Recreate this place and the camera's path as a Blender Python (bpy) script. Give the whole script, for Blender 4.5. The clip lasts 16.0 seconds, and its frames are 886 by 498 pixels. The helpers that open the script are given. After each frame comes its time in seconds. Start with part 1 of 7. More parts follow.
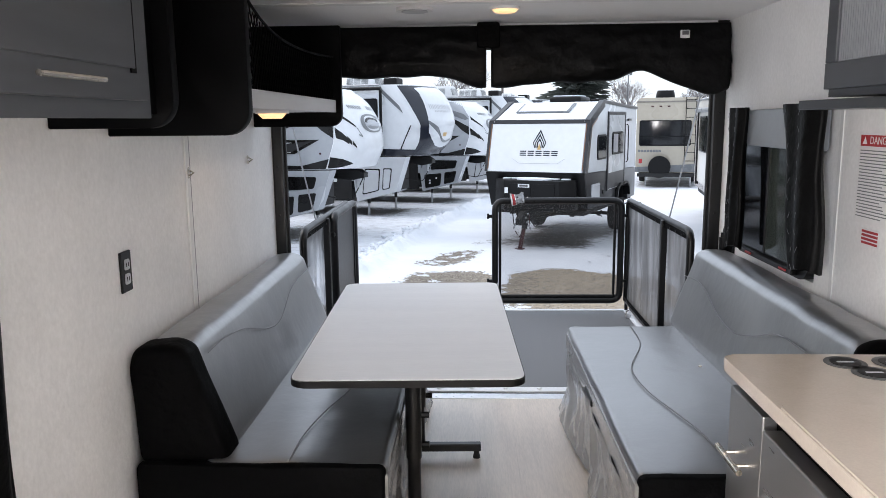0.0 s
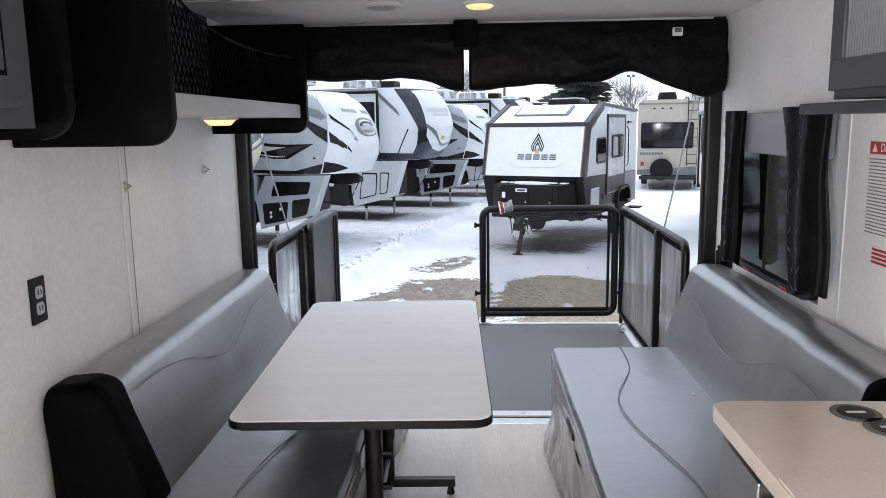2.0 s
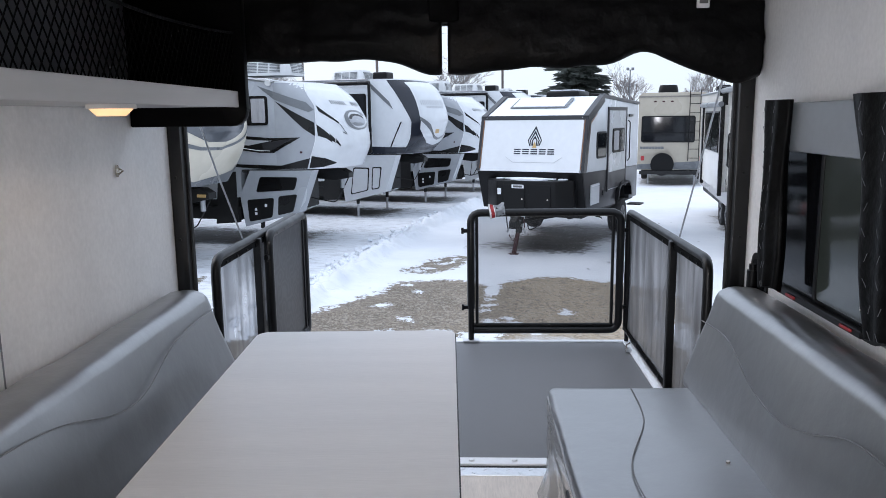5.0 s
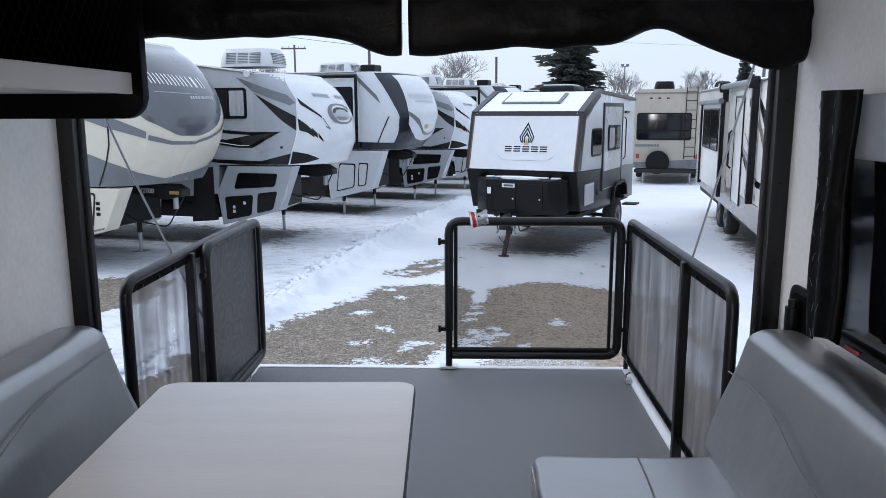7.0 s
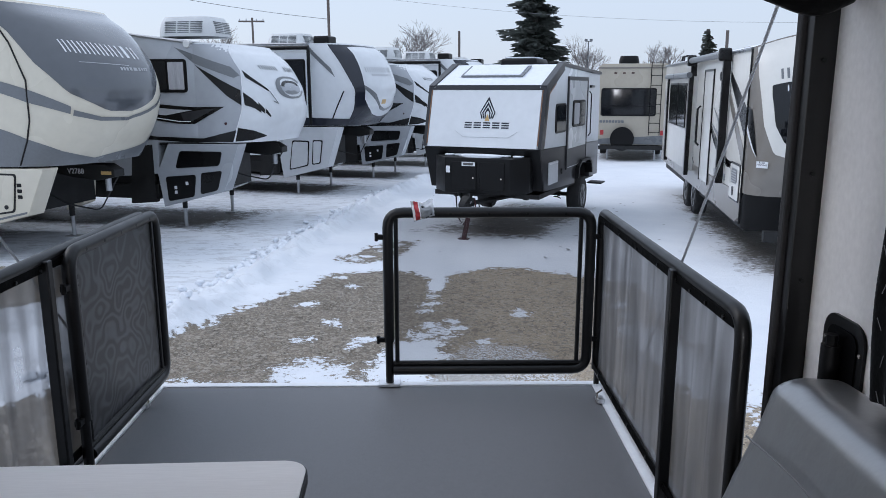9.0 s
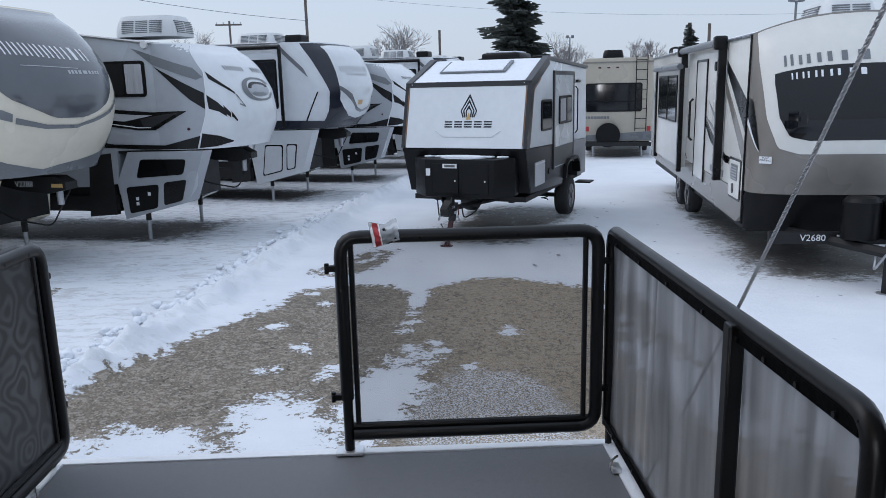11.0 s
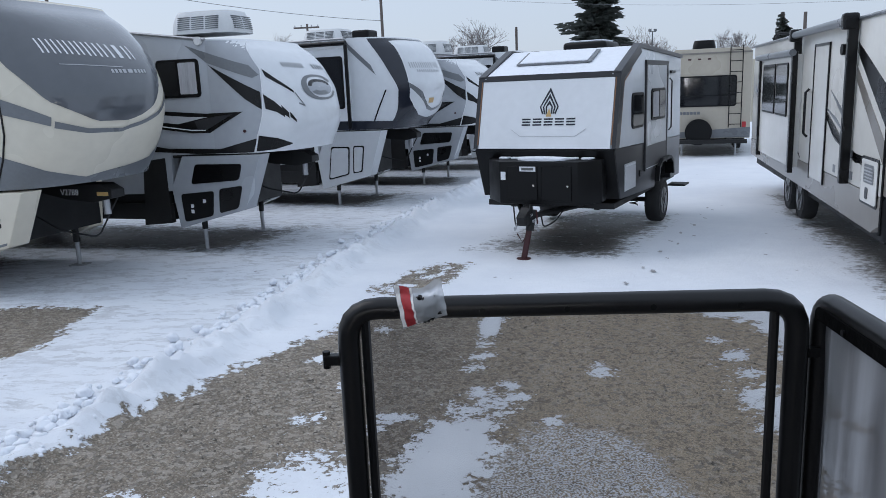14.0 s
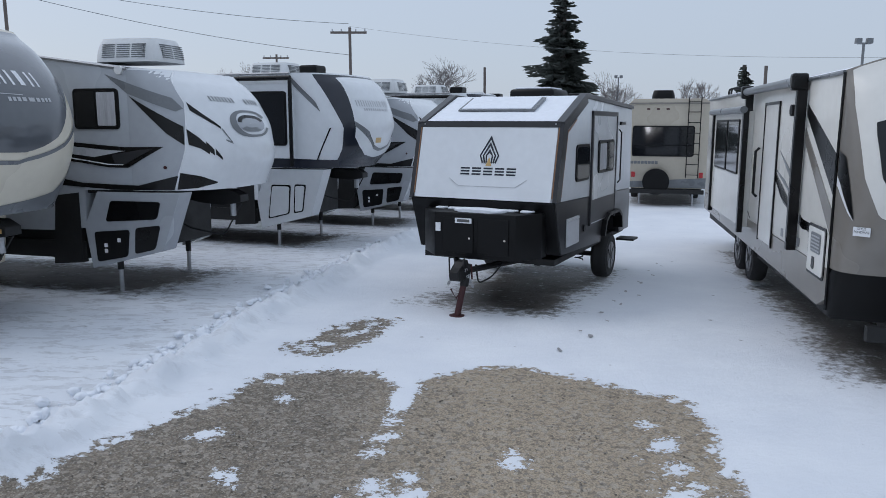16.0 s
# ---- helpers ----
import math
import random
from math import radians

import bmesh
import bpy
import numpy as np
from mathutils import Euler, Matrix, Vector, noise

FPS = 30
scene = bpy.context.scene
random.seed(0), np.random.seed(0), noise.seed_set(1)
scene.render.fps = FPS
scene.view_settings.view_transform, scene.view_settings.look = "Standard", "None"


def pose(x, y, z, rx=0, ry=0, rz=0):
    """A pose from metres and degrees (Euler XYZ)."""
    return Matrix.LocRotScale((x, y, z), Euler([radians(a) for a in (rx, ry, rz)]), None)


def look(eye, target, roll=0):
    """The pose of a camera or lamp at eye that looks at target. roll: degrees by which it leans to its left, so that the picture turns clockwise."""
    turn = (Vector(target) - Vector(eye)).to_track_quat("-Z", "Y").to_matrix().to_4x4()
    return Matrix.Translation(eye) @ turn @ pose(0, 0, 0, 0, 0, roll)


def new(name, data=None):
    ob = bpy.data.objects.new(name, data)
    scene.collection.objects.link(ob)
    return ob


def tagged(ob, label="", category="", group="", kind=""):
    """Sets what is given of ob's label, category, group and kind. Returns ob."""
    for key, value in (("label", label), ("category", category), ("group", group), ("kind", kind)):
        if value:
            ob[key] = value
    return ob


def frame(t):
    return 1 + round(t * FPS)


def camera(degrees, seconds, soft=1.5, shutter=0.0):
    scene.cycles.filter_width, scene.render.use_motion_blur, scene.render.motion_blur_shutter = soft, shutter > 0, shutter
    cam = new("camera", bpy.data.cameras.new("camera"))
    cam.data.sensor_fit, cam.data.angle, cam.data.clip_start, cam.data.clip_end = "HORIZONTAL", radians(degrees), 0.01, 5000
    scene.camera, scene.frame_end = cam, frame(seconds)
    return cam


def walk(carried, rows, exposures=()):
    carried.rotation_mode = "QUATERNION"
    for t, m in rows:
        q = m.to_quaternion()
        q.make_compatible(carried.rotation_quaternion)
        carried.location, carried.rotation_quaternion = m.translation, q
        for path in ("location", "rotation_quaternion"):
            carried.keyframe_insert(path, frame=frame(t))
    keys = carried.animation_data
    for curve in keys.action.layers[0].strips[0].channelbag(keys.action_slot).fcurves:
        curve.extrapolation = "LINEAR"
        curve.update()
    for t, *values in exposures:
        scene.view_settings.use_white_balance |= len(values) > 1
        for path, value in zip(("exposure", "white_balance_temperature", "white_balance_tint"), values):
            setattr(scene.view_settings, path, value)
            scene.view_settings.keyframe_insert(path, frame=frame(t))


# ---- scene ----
cam = camera(60.4, 16.0, soft=0.85)
METRES, EYE, TILT, LEAN, TURN = 5.3, 2.35, 0.0, 0.0, 2.2
ROWS = [
    (0.0, 0.0, 0.0, 0.0, -0.1, -9.66, 0.58),
    (0.5, 0.0036, 0.0068, 0.0007, -0.29, -9.21, 0.36),
    (1.0, 0.0082, 0.0171, 0.0021, -0.23, -9.13, 0.03),
    (1.5, 0.0152, 0.0352, 0.001, 0.05, -9.22, -0.15),
    (2.0, 0.0266, 0.0548, 0.0019, 0.14, -9.45, 0.83),
    (2.5, 0.0383, 0.0715, 0.0019, -0.05, -9.77, 2.14),
    (3.0, 0.0386, 0.0873, 0.0007, 0.31, -9.89, 1.63),
    (3.5, 0.0385, 0.1098, -0.0003, 0.48, -9.92, 1.06),
    (4.0, 0.0366, 0.1323, 0.0009, 0.14, -9.72, 1.13),
    (6.5, 0.0643, 0.272, -0.0013, -0.09, -10.38, -0.01),
    (7.0, 0.0662, 0.3063, -0.0017, -0.42, -10.31, 0.15),
    (7.5, 0.0689, 0.3376, -0.003, -1.0, -10.65, 0.43),
    (8.0, 0.0779, 0.3733, -0.0028, -1.65, -11.08, 0.58),
    (8.5, 0.0858, 0.4045, -0.0045, -2.34, -11.46, 0.1),
    (9.0, 0.0922, 0.441, -0.0076, -3.09, -12.08, 0.02),
    (11.5, 0.1159, 0.6227, -0.0171, -4.79, -12.07, 1.6),
    (12.0, 0.116, 0.6553, -0.0179, -5.17, -11.36, 1.78),
    (12.5, 0.1191, 0.6945, -0.0188, -4.16, -11.33, 1.64),
    (13.0, 0.1233, 0.7297, -0.0211, -1.93, -11.15, 1.04),
    (13.5, 0.1234, 0.7755, -0.0308, 0.53, -11.84, 1.15),
    (14.0, 0.1298, 0.8181, -0.0302, 1.23, -11.93, 2.31),
    (14.5, 0.149, 0.8507, -0.0221, 0.4, -11.07, 2.09),
    (15.0, 0.1833, 0.8867, -0.0136, -0.56, -10.49, 1.99),
    (15.5, 0.203, 0.9147, -0.0124, -0.92, -10.01, 1.02),
    (16.0, 0.2179, 0.9495, -0.01, -0.86, -9.38, -0.13),
]
EXPOSURES = [(0.0, 0.7, 6850, 15), (2.0, 0.7, 6800, 15), (4.0, 0.6, 6600, 15), (6.5, 0.33, 6400, 15), (8.0, 0.19, 6400, 15), (9.0, 0.06, 6350, 15), (11.5, -0.14, 6350, 14), (14.0, -0.14, 6350, 14), (16.0, -0.33, 6400, 14)]
walk(cam, [(t, pose(0, 0, EYE, TILT, LEAN, TURN) @ pose(METRES * x, METRES * y, METRES * z, 90 + pitch, roll, yaw)) for t, x, y, z, yaw, pitch, roll in ROWS], EXPOSURES)

# ---- world and light: a pale overcast winter sky ----
world = bpy.data.worlds.new("world")
scene.world = world
world.use_nodes = True
wn = world.node_tree.nodes
wl = world.node_tree.links
sky = wn.new("ShaderNodeTexSky")
sky.sky_type, sky.sun_disc = "NISHITA", False
sky.sun_elevation, sky.sun_rotation = radians(32), radians(-60)
sky.air_density, sky.dust_density, sky.ozone_density = 1.0, 1.0, 1.5
cloud = wn.new("ShaderNodeMix")
cloud.data_type = "RGBA"
cloud.inputs["Factor"].default_value = 0.86
cloud.inputs[7].default_value = (4.3, 5.05, 5.9, 1)
wl.new(sky.outputs[0], cloud.inputs[6])
# an overcast sky grows brighter from the horizon to the zenith
sky_dir, sky_sep, sky_rise, sky_mul = wn.new("ShaderNodeTexCoord"), wn.new("ShaderNodeSeparateXYZ"), wn.new("ShaderNodeMapRange"), wn.new("ShaderNodeVectorMath")
sky_mul.operation = "MULTIPLY"
sky_rise.inputs["To Min"].default_value, sky_rise.inputs["To Max"].default_value = 0.93, 1.4
wl.new(sky_dir.outputs["Generated"], sky_sep.inputs[0])
wl.new(sky_sep.outputs["Z"], sky_rise.inputs["Value"])
wl.new(cloud.outputs[2], sky_mul.inputs[0])
wl.new(sky_rise.outputs[0], sky_mul.inputs[1])
wl.new(sky_mul.outputs[0], wn["Background"].inputs["Color"])
wn["Background"].inputs["Strength"].default_value = 0.15
sun = new("sun", bpy.data.lights.new("sun", "SUN"))
sun.data.energy, sun.data.angle, sun.data.color = 0.7, radians(40), (1.0, 0.97, 0.93)
sun.matrix_world = look((-20, 12, 24), (0, 8, 0))

# ---- materials ----


def nodes_of(m):
    m.use_nodes = True
    t = m.node_tree
    return t, t.nodes["Principled BSDF"]


def mat(name, rgb, rough=0.5, metal=0.0, vary=0.12, scale=8.0, bump=0.0, bscale=60.0, coat=0.0, stretch=(1, 1, 1), spec=0.5, dist=0.01, crough=0.08):
    """A painted, moulded or woven surface: base colour with two scales of variation, fine relief and uneven gloss."""
    m = bpy.data.materials.new(name)
    t, b = nodes_of(m)
    n, l = t.nodes, t.links
    tc = n.new("ShaderNodeTexCoord")
    mp = n.new("ShaderNodeMapping")
    mp.inputs["Scale"].default_value = stretch
    l.new(tc.outputs["Object"], mp.inputs[0])
    n1, n2 = n.new("ShaderNodeTexNoise"), n.new("ShaderNodeTexNoise")
    n1.inputs["Scale"].default_value, n1.inputs["Detail"].default_value = scale * 0.25, 3
    n2.inputs["Scale"].default_value, n2.inputs["Detail"].default_value = scale * 4, 5
    for q in (n1, n2):
        l.new(mp.outputs[0], q.inputs["Vector"])
    add = n.new("ShaderNodeMath")
    add.operation = "ADD"
    l.new(n1.outputs["Fac"], add.inputs[0])
    l.new(n2.outputs["Fac"], add.inputs[1])
    ramp = n.new("ShaderNodeMapRange")
    ramp.inputs["From Min"].default_value, ramp.inputs["From Max"].default_value = 0.6, 1.4
    ramp.inputs["To Min"].default_value, ramp.inputs["To Max"].default_value = 1 - vary, 1 + vary
    l.new(add.outputs[0], ramp.inputs["Value"])
    mul = n.new("ShaderNodeVectorMath")
    mul.operation = "MULTIPLY"
    mul.inputs[0].default_value = rgb
    l.new(ramp.outputs[0], mul.inputs[1])
    l.new(mul.outputs[0], b.inputs["Base Color"])
    rr = n.new("ShaderNodeMapRange")
    rr.inputs["From Min"].default_value, rr.inputs["From Max"].default_value = 0.3, 0.7
    rr.inputs["To Min"].default_value, rr.inputs["To Max"].default_value = max(0.02, rough * 0.85), min(1, rough * 1.15)
    l.new(n1.outputs["Fac"], rr.inputs["Value"])
    l.new(rr.outputs[0], b.inputs["Roughness"])
    b.inputs["Metallic"].default_value = metal
    b.inputs["Coat Weight"].default_value = coat
    b.inputs["Coat Roughness"].default_value = crough
    b.inputs["Specular IOR Level"].default_value = spec
    if bump > 0:
        n3, bp = n.new("ShaderNodeTexNoise"), n.new("ShaderNodeBump")
        n3.inputs["Scale"].default_value, n3.inputs["Detail"].default_value = bscale, 4
        l.new(mp.outputs[0], n3.inputs["Vector"])
        bp.inputs["Strength"].default_value, bp.inputs["Distance"].default_value = bump, dist
        l.new(n3.outputs["Fac"], bp.inputs["Height"])
        l.new(bp.outputs[0], b.inputs["Normal"])
    return m


def clear(name, rgb, keep, rough=0.4):
    """A see-through woven screen or pane film: part of the light passes straight on."""
    m = bpy.data.materials.new(name)
    t, b = nodes_of(m)
    n, l = t.nodes, t.links
    b.inputs["Base Color"].default_value = (*rgb, 1)
    b.inputs["Roughness"].default_value = rough
    tr, mx, nz = n.new("ShaderNodeBsdfTransparent"), n.new("ShaderNodeMixShader"), n.new("ShaderNodeTexNoise")
    nz.inputs["Scale"].default_value = 6
    tc = n.new("ShaderNodeTexCoord")
    l.new(tc.outputs["Object"], nz.inputs["Vector"])
    mr = n.new("ShaderNodeMapRange")
    mr.inputs["To Min"].default_value, mr.inputs["To Max"].default_value = keep - 0.06, keep + 0.06
    l.new(nz.outputs["Fac"], mr.inputs["Value"])
    l.new(mr.outputs[0], mx.inputs["Fac"])
    l.new(b.outputs[0], mx.inputs[1])
    l.new(tr.outputs[0], mx.inputs[2])
    l.new(mx.outputs[0], n["Material Output"].inputs["Surface"])
    return m


def glow(name, rgb, power):
    m = bpy.data.materials.new(name)
    t, b = nodes_of(m)
    b.inputs["Base Color"].default_value = (0.8, 0.75, 0.65, 1)
    b.inputs["Emission Color"].default_value = (*rgb, 1)
    b.inputs["Emission Strength"].default_value = power
    return m


def wood_floor():
    m = mat("pale_plank_vinyl", (0.68, 0.6, 0.52), 0.34, vary=0.16, scale=5, bump=0.12, bscale=40, stretch=(9, 1, 1), coat=0.3, crough=0.25)
    return m


WALL = mat("linen_wallboard", (0.81, 0.805, 0.797), 0.66, vary=0.09, scale=16, bump=0.35, bscale=90, stretch=(1, 1, 0.8), dist=0.003)
CEIL = mat("white_ceiling_board", (0.82, 0.82, 0.82), 0.65, vary=0.03, scale=10, bump=0.1, bscale=90, dist=0.002)
VINYL = wood_floor()
DECK = mat("charcoal_grit_deck", (0.15, 0.153, 0.162), 0.5, vary=0.22, scale=160, bump=0.5, bscale=420, dist=0.003)
ALU = mat("mill_aluminium", (0.72, 0.73, 0.75), 0.38, 0.9, vary=0.1, scale=14, bump=0.05)
TRIM_ALU = mat("bright_aluminium_trim", (0.82, 0.83, 0.85), 0.42, 0.25, vary=0.06, scale=14)
CHROME = mat("brushed_nickel", (0.66, 0.6, 0.52), 0.25, 1.0, vary=0.05)
STEEL = mat("stainless_front", (0.42, 0.42, 0.42), 0.32, 0.9, vary=0.06, scale=30, stretch=(1, 1, 6))
BLACK_TUBE = mat("black_powder_coat", (0.006, 0.006, 0.0065), 0.34, spec=0.35, vary=0.2, scale=30, bump=0.06, bscale=300, dist=0.002)
BLACK_PANEL = mat("black_laminate", (0.002, 0.002, 0.0023), 0.5, vary=0.2, scale=10, bump=0.1, bscale=200, dist=0.001, spec=0.05)
GREY_WOOD = mat("grey_washed_wood", (0.06, 0.064, 0.072), 0.55, vary=0.2, scale=6, bump=0.2, bscale=50, stretch=(1, 0.12, 1), dist=0.002)
SHELF_WHITE = mat("pale_grey_shelf_edge", (0.5, 0.51, 0.52), 0.5, vary=0.1, scale=6, stretch=(1, 0.1, 1))
LEATHER = mat("charcoal_vinyl_upholstery", (0.064, 0.065, 0.068), 0.42, vary=0.15, scale=7, bump=0.4, bscale=9, dist=0.022, coat=1.0, crough=0.3, spec=1.0)
LEATHER.node_tree.nodes["Principled BSDF"].inputs["Coat IOR"].default_value = 2.5
LEATHER_SIDE = mat("taupe_vinyl_facing", (0.22, 0.215, 0.205), 0.24, coat=0.6, crough=0.25, vary=0.12, scale=7, bump=0.3, bscale=30, dist=0.006)
PIPING = mat("grey_welt_cord", (0.2, 0.2, 0.205), 0.4)
LAMINATE = mat("pale_greige_table_laminate", (0.75, 0.74, 0.735), 0.36, vary=0.07, scale=4, bump=0.05, stretch=(1, 12, 1), coat=0.25, crough=0.3)
COUNTER = mat("beige_gloss_counter", (0.62, 0.54, 0.46), 0.16, vary=0.06, scale=40, coat=0.3)
FABRIC = mat("black_blackout_fabric", (0.0018, 0.0018, 0.002), 0.7, vary=0.3, scale=20, bump=0.5, bscale=26, dist=0.01, spec=0.05)
CURTAIN_BLACK = mat("black_curtain_cloth", (0.0018, 0.0018, 0.002), 0.5, vary=0.3, scale=20, bump=0.6, bscale=22, dist=0.012, spec=0.13)
VALANCE = mat("pale_grey_vinyl_valance", (0.3, 0.33, 0.36), 0.45, vary=0.06, scale=8)


def woven(name, rgb, low, high, rough=0.45):
    """A woven screen: a little light passes between the threads, more where it is stretched, in upright streaks."""
    m = clear(name, rgb, 0.2, rough)
    n, l = m.node_tree.nodes, m.node_tree.links
    tc, mp, mix = n.new("ShaderNodeTexCoord"), n.new("ShaderNodeMapping"), [q for q in n if q.bl_idname == "ShaderNodeMixShader"][0]
    mp.inputs["Scale"].default_value = (1, 1, 0.09)
    l.new(tc.outputs["Object"], mp.inputs[0])
    streak, patch, mul, mr, sheen, cm = n.new("ShaderNodeTexNoise"), n.new("ShaderNodeTexNoise"), n.new("ShaderNodeMath"), n.new("ShaderNodeMapRange"), n.new("ShaderNodeMapRange"), n.new("ShaderNodeVectorMath")
    streak.inputs["Scale"].default_value, streak.inputs["Detail"].default_value = 13, 5
    patch.inputs["Scale"].default_value, patch.inputs["Detail"].default_value = 3.5, 5
    l.new(mp.outputs[0], streak.inputs["Vector"])
    l.new(tc.outputs["Object"], patch.inputs["Vector"])
    mul.operation = "MULTIPLY"
    l.new(streak.outputs["Fac"], mul.inputs[0])
    l.new(patch.outputs["Fac"], mul.inputs[1])
    mr.inputs["From Min"].default_value, mr.inputs["From Max"].default_value = 0.16, 0.36
    mr.inputs["To Min"].default_value, mr.inputs["To Max"].default_value = low, high
    l.new(mul.outputs[0], mr.inputs["Value"])
    l.new(mr.outputs[0], mix.inputs["Fac"])
    # colour lightens and darkens along the streaks, standing for sheen on upright folds
    sheen.inputs["From Min"].default_value, sheen.inputs["From Max"].default_value = 0.3, 0.7
    sheen.inputs["To Min"].default_value, sheen.inputs["To Max"].default_value = 0.55, 1.45
    l.new(streak.outputs["Fac"], sheen.inputs["Value"])
    cm.operation = "MULTIPLY"
    cm.inputs[0].default_value = rgb
    l.new(sheen.outputs[0], cm.inputs[1])
    l.new(cm.outputs[0], n["Principled BSDF"].inputs["Base Color"])
    return m


SCREEN = woven("black_woven_screen", (0.18, 0.184, 0.194), 0.03, 0.17)
SCREEN_THIN = woven("slack_woven_screen", (0.24, 0.244, 0.255), 0.18, 0.52)
SCREEN_MOIRE = clear("doubled_woven_screen", (0.03, 0.031, 0.035), 0.2)


def add_moire(m):
    """Beat rings of two woven layers lying over one another: contour lines of a slow swell in the cloth."""
    n, l = m.node_tree.nodes, m.node_tree.links
    tc, swell, mul, wave, mr, cr = n.new("ShaderNodeTexCoord"), n.new("ShaderNodeTexNoise"), n.new("ShaderNodeMath"), n.new("ShaderNodeMath"), n.new("ShaderNodeMapRange"), n.new("ShaderNodeValToRGB")
    swell.inputs["Scale"].default_value, swell.inputs["Detail"].default_value = 5.0, 1.0
    l.new(tc.outputs["Object"], swell.inputs["Vector"])
    mul.operation, wave.operation = "MULTIPLY", "SINE"
    mul.inputs[1].default_value = 62
    l.new(swell.outputs["Fac"], mul.inputs[0])
    l.new(mul.outputs[0], wave.inputs[0])
    mr.inputs["From Min"].default_value, mr.inputs["To Min"].default_value, mr.inputs["To Max"].default_value = -1, 0.02, 0.2
    l.new(wave.outputs[0], mr.inputs["Value"])
    cr.color_ramp.elements[0].position, cr.color_ramp.elements[0].color, cr.color_ramp.elements[1].color = 0.05, (0.008, 0.008, 0.009, 1), (0.075, 0.077, 0.083, 1)
    l.new(mr.outputs[0], cr.inputs[0])
    cr.color_ramp.elements[1].position = 0.2
    l.new(cr.outputs[0], n["Principled BSDF"].inputs["Base Color"])
    mix = [q for q in n if q.bl_idname == "ShaderNodeMixShader"][0]
    l.new(mr.outputs[0], mix.inputs["Fac"])


add_moire(SCREEN_MOIRE)
SCREEN_CLEAR = clear("thin_woven_screen", (0.03, 0.03, 0.033), 0.52)
GLASS_TINT = mat("grey_green_glass", (0.05, 0.06, 0.054), 0.08, vary=0.15, scale=2, spec=0.5)
GLASS_DARK = mat("tinted_glass", (0.007, 0.008, 0.01), 0.06, vary=0.2, scale=2, spec=0.45)
FLUTED = mat("fluted_glass", (0.16, 0.17, 0.18), 0.1, vary=0.1, spec=0.8)
PAPER = mat("white_label_paper", (0.78, 0.77, 0.76), 0.6, vary=0.05)
RED = mat("red_print", (0.42, 0.03, 0.035), 0.5)
INK = mat("grey_print", (0.1, 0.1, 0.1), 0.6)
PLASTIC_BLACK = mat("black_moulded_plastic", (0.0045, 0.0045, 0.005), 0.42, vary=0.2, scale=30, spec=0.22)
RUBBER = mat("tyre_rubber", (0.018, 0.018, 0.019), 0.75, vary=0.3, scale=30, bump=0.3, bscale=80)
LAMP_WARM = glow("warm_led_diffuser", (1.0, 0.56, 0.2), 0.75)
WHITE_TRIM = mat("white_plastic_trim", (0.72, 0.72, 0.71), 0.45, vary=0.04)
SNOW = mat("fresh_snow", (0.82, 0.85, 0.9), 0.85, vary=0.05, scale=3, bump=0.6, bscale=14, dist=0.03)

GEL_WHITE = mat("white_gelcoat", (0.72, 0.74, 0.76), 0.22, vary=0.05, scale=2, coat=0.3)
GEL_CREAM = mat("cream_gelcoat", (0.66, 0.61, 0.5), 0.28, vary=0.06, scale=2, coat=0.2)
GEL_IVORY = mat("warm_white_gelcoat", (0.74, 0.725, 0.68), 0.24, vary=0.05, scale=2, coat=0.2)
GEL_TAN = mat("tan_gelcoat", (0.43, 0.385, 0.31), 0.3, vary=0.06, scale=2, coat=0.15)
GEL_GREY = mat("mid_grey_gelcoat", (0.375, 0.3937, 0.4188), 0.26, vary=0.06, scale=2, coat=0.3)
GEL_SILVER = mat("pale_grey_gelcoat", (0.56, 0.58, 0.6), 0.25, vary=0.05, scale=2, coat=0.3)
GEL_DARK = mat("charcoal_gelcoat", (0.03, 0.03, 0.033), 0.32, vary=0.1, scale=2, coat=0.05, spec=0.35)
COPPER = mat("copper_pinstripe", (0.24, 0.12, 0.06), 0.35, vary=0.05)
GEL_SLATE = mat("slate_cap_paint", (0.1, 0.108, 0.12), 0.14, vary=0.08, scale=2, coat=0.6)
GEL_TAUPE = mat("taupe_gelcoat", (0.225, 0.206, 0.182), 0.28, vary=0.06, scale=2, coat=0.2)
GEL_NAVY = mat("dark_navy_gelcoat", (0.016, 0.019, 0.029), 0.22, vary=0.1, scale=2, coat=0.2)
DECAL_BLACK = mat("black_vinyl_decal", (0.003, 0.003, 0.0035), 0.28, vary=0.1, spec=0.35)
DECAL_GREY = mat("grey_vinyl_decal", (0.16, 0.17, 0.18), 0.3, vary=0.1)
DECAL_SILVER = mat("silver_vinyl_decal", (0.45, 0.46, 0.48), 0.3, vary=0.1)
DECAL_WHITE = mat("white_vinyl_decal", (0.75, 0.76, 0.78), 0.3, vary=0.05)
DECAL_GOLD = mat("gold_vinyl_decal", (0.55, 0.36, 0.14), 0.35, vary=0.05)
CHASSIS = mat("black_chassis_steel", (0.0042, 0.0042, 0.0045), 0.6, vary=0.4, scale=14, bump=0.2)
GALV = mat("galvanised_leg_steel", (0.42, 0.43, 0.45), 0.45, 0.7, vary=0.15)
RIM = mat("machined_rim", (0.16, 0.16, 0.165), 0.35, 0.8, vary=0.1)
RED_JACK = mat("faded_red_jack_paint", (0.045, 0.007, 0.009), 0.5, vary=0.3)
AC_WHITE = mat("white_roof_unit_plastic", (0.7, 0.71, 0.71), 0.5, vary=0.06)
BARK = mat("dark_bark", (0.05, 0.042, 0.036), 0.9, vary=0.3, scale=10, bump=0.4)
BARE_TWIG = mat("grey_bare_twig", (0.2, 0.185, 0.18), 0.9, vary=0.3)
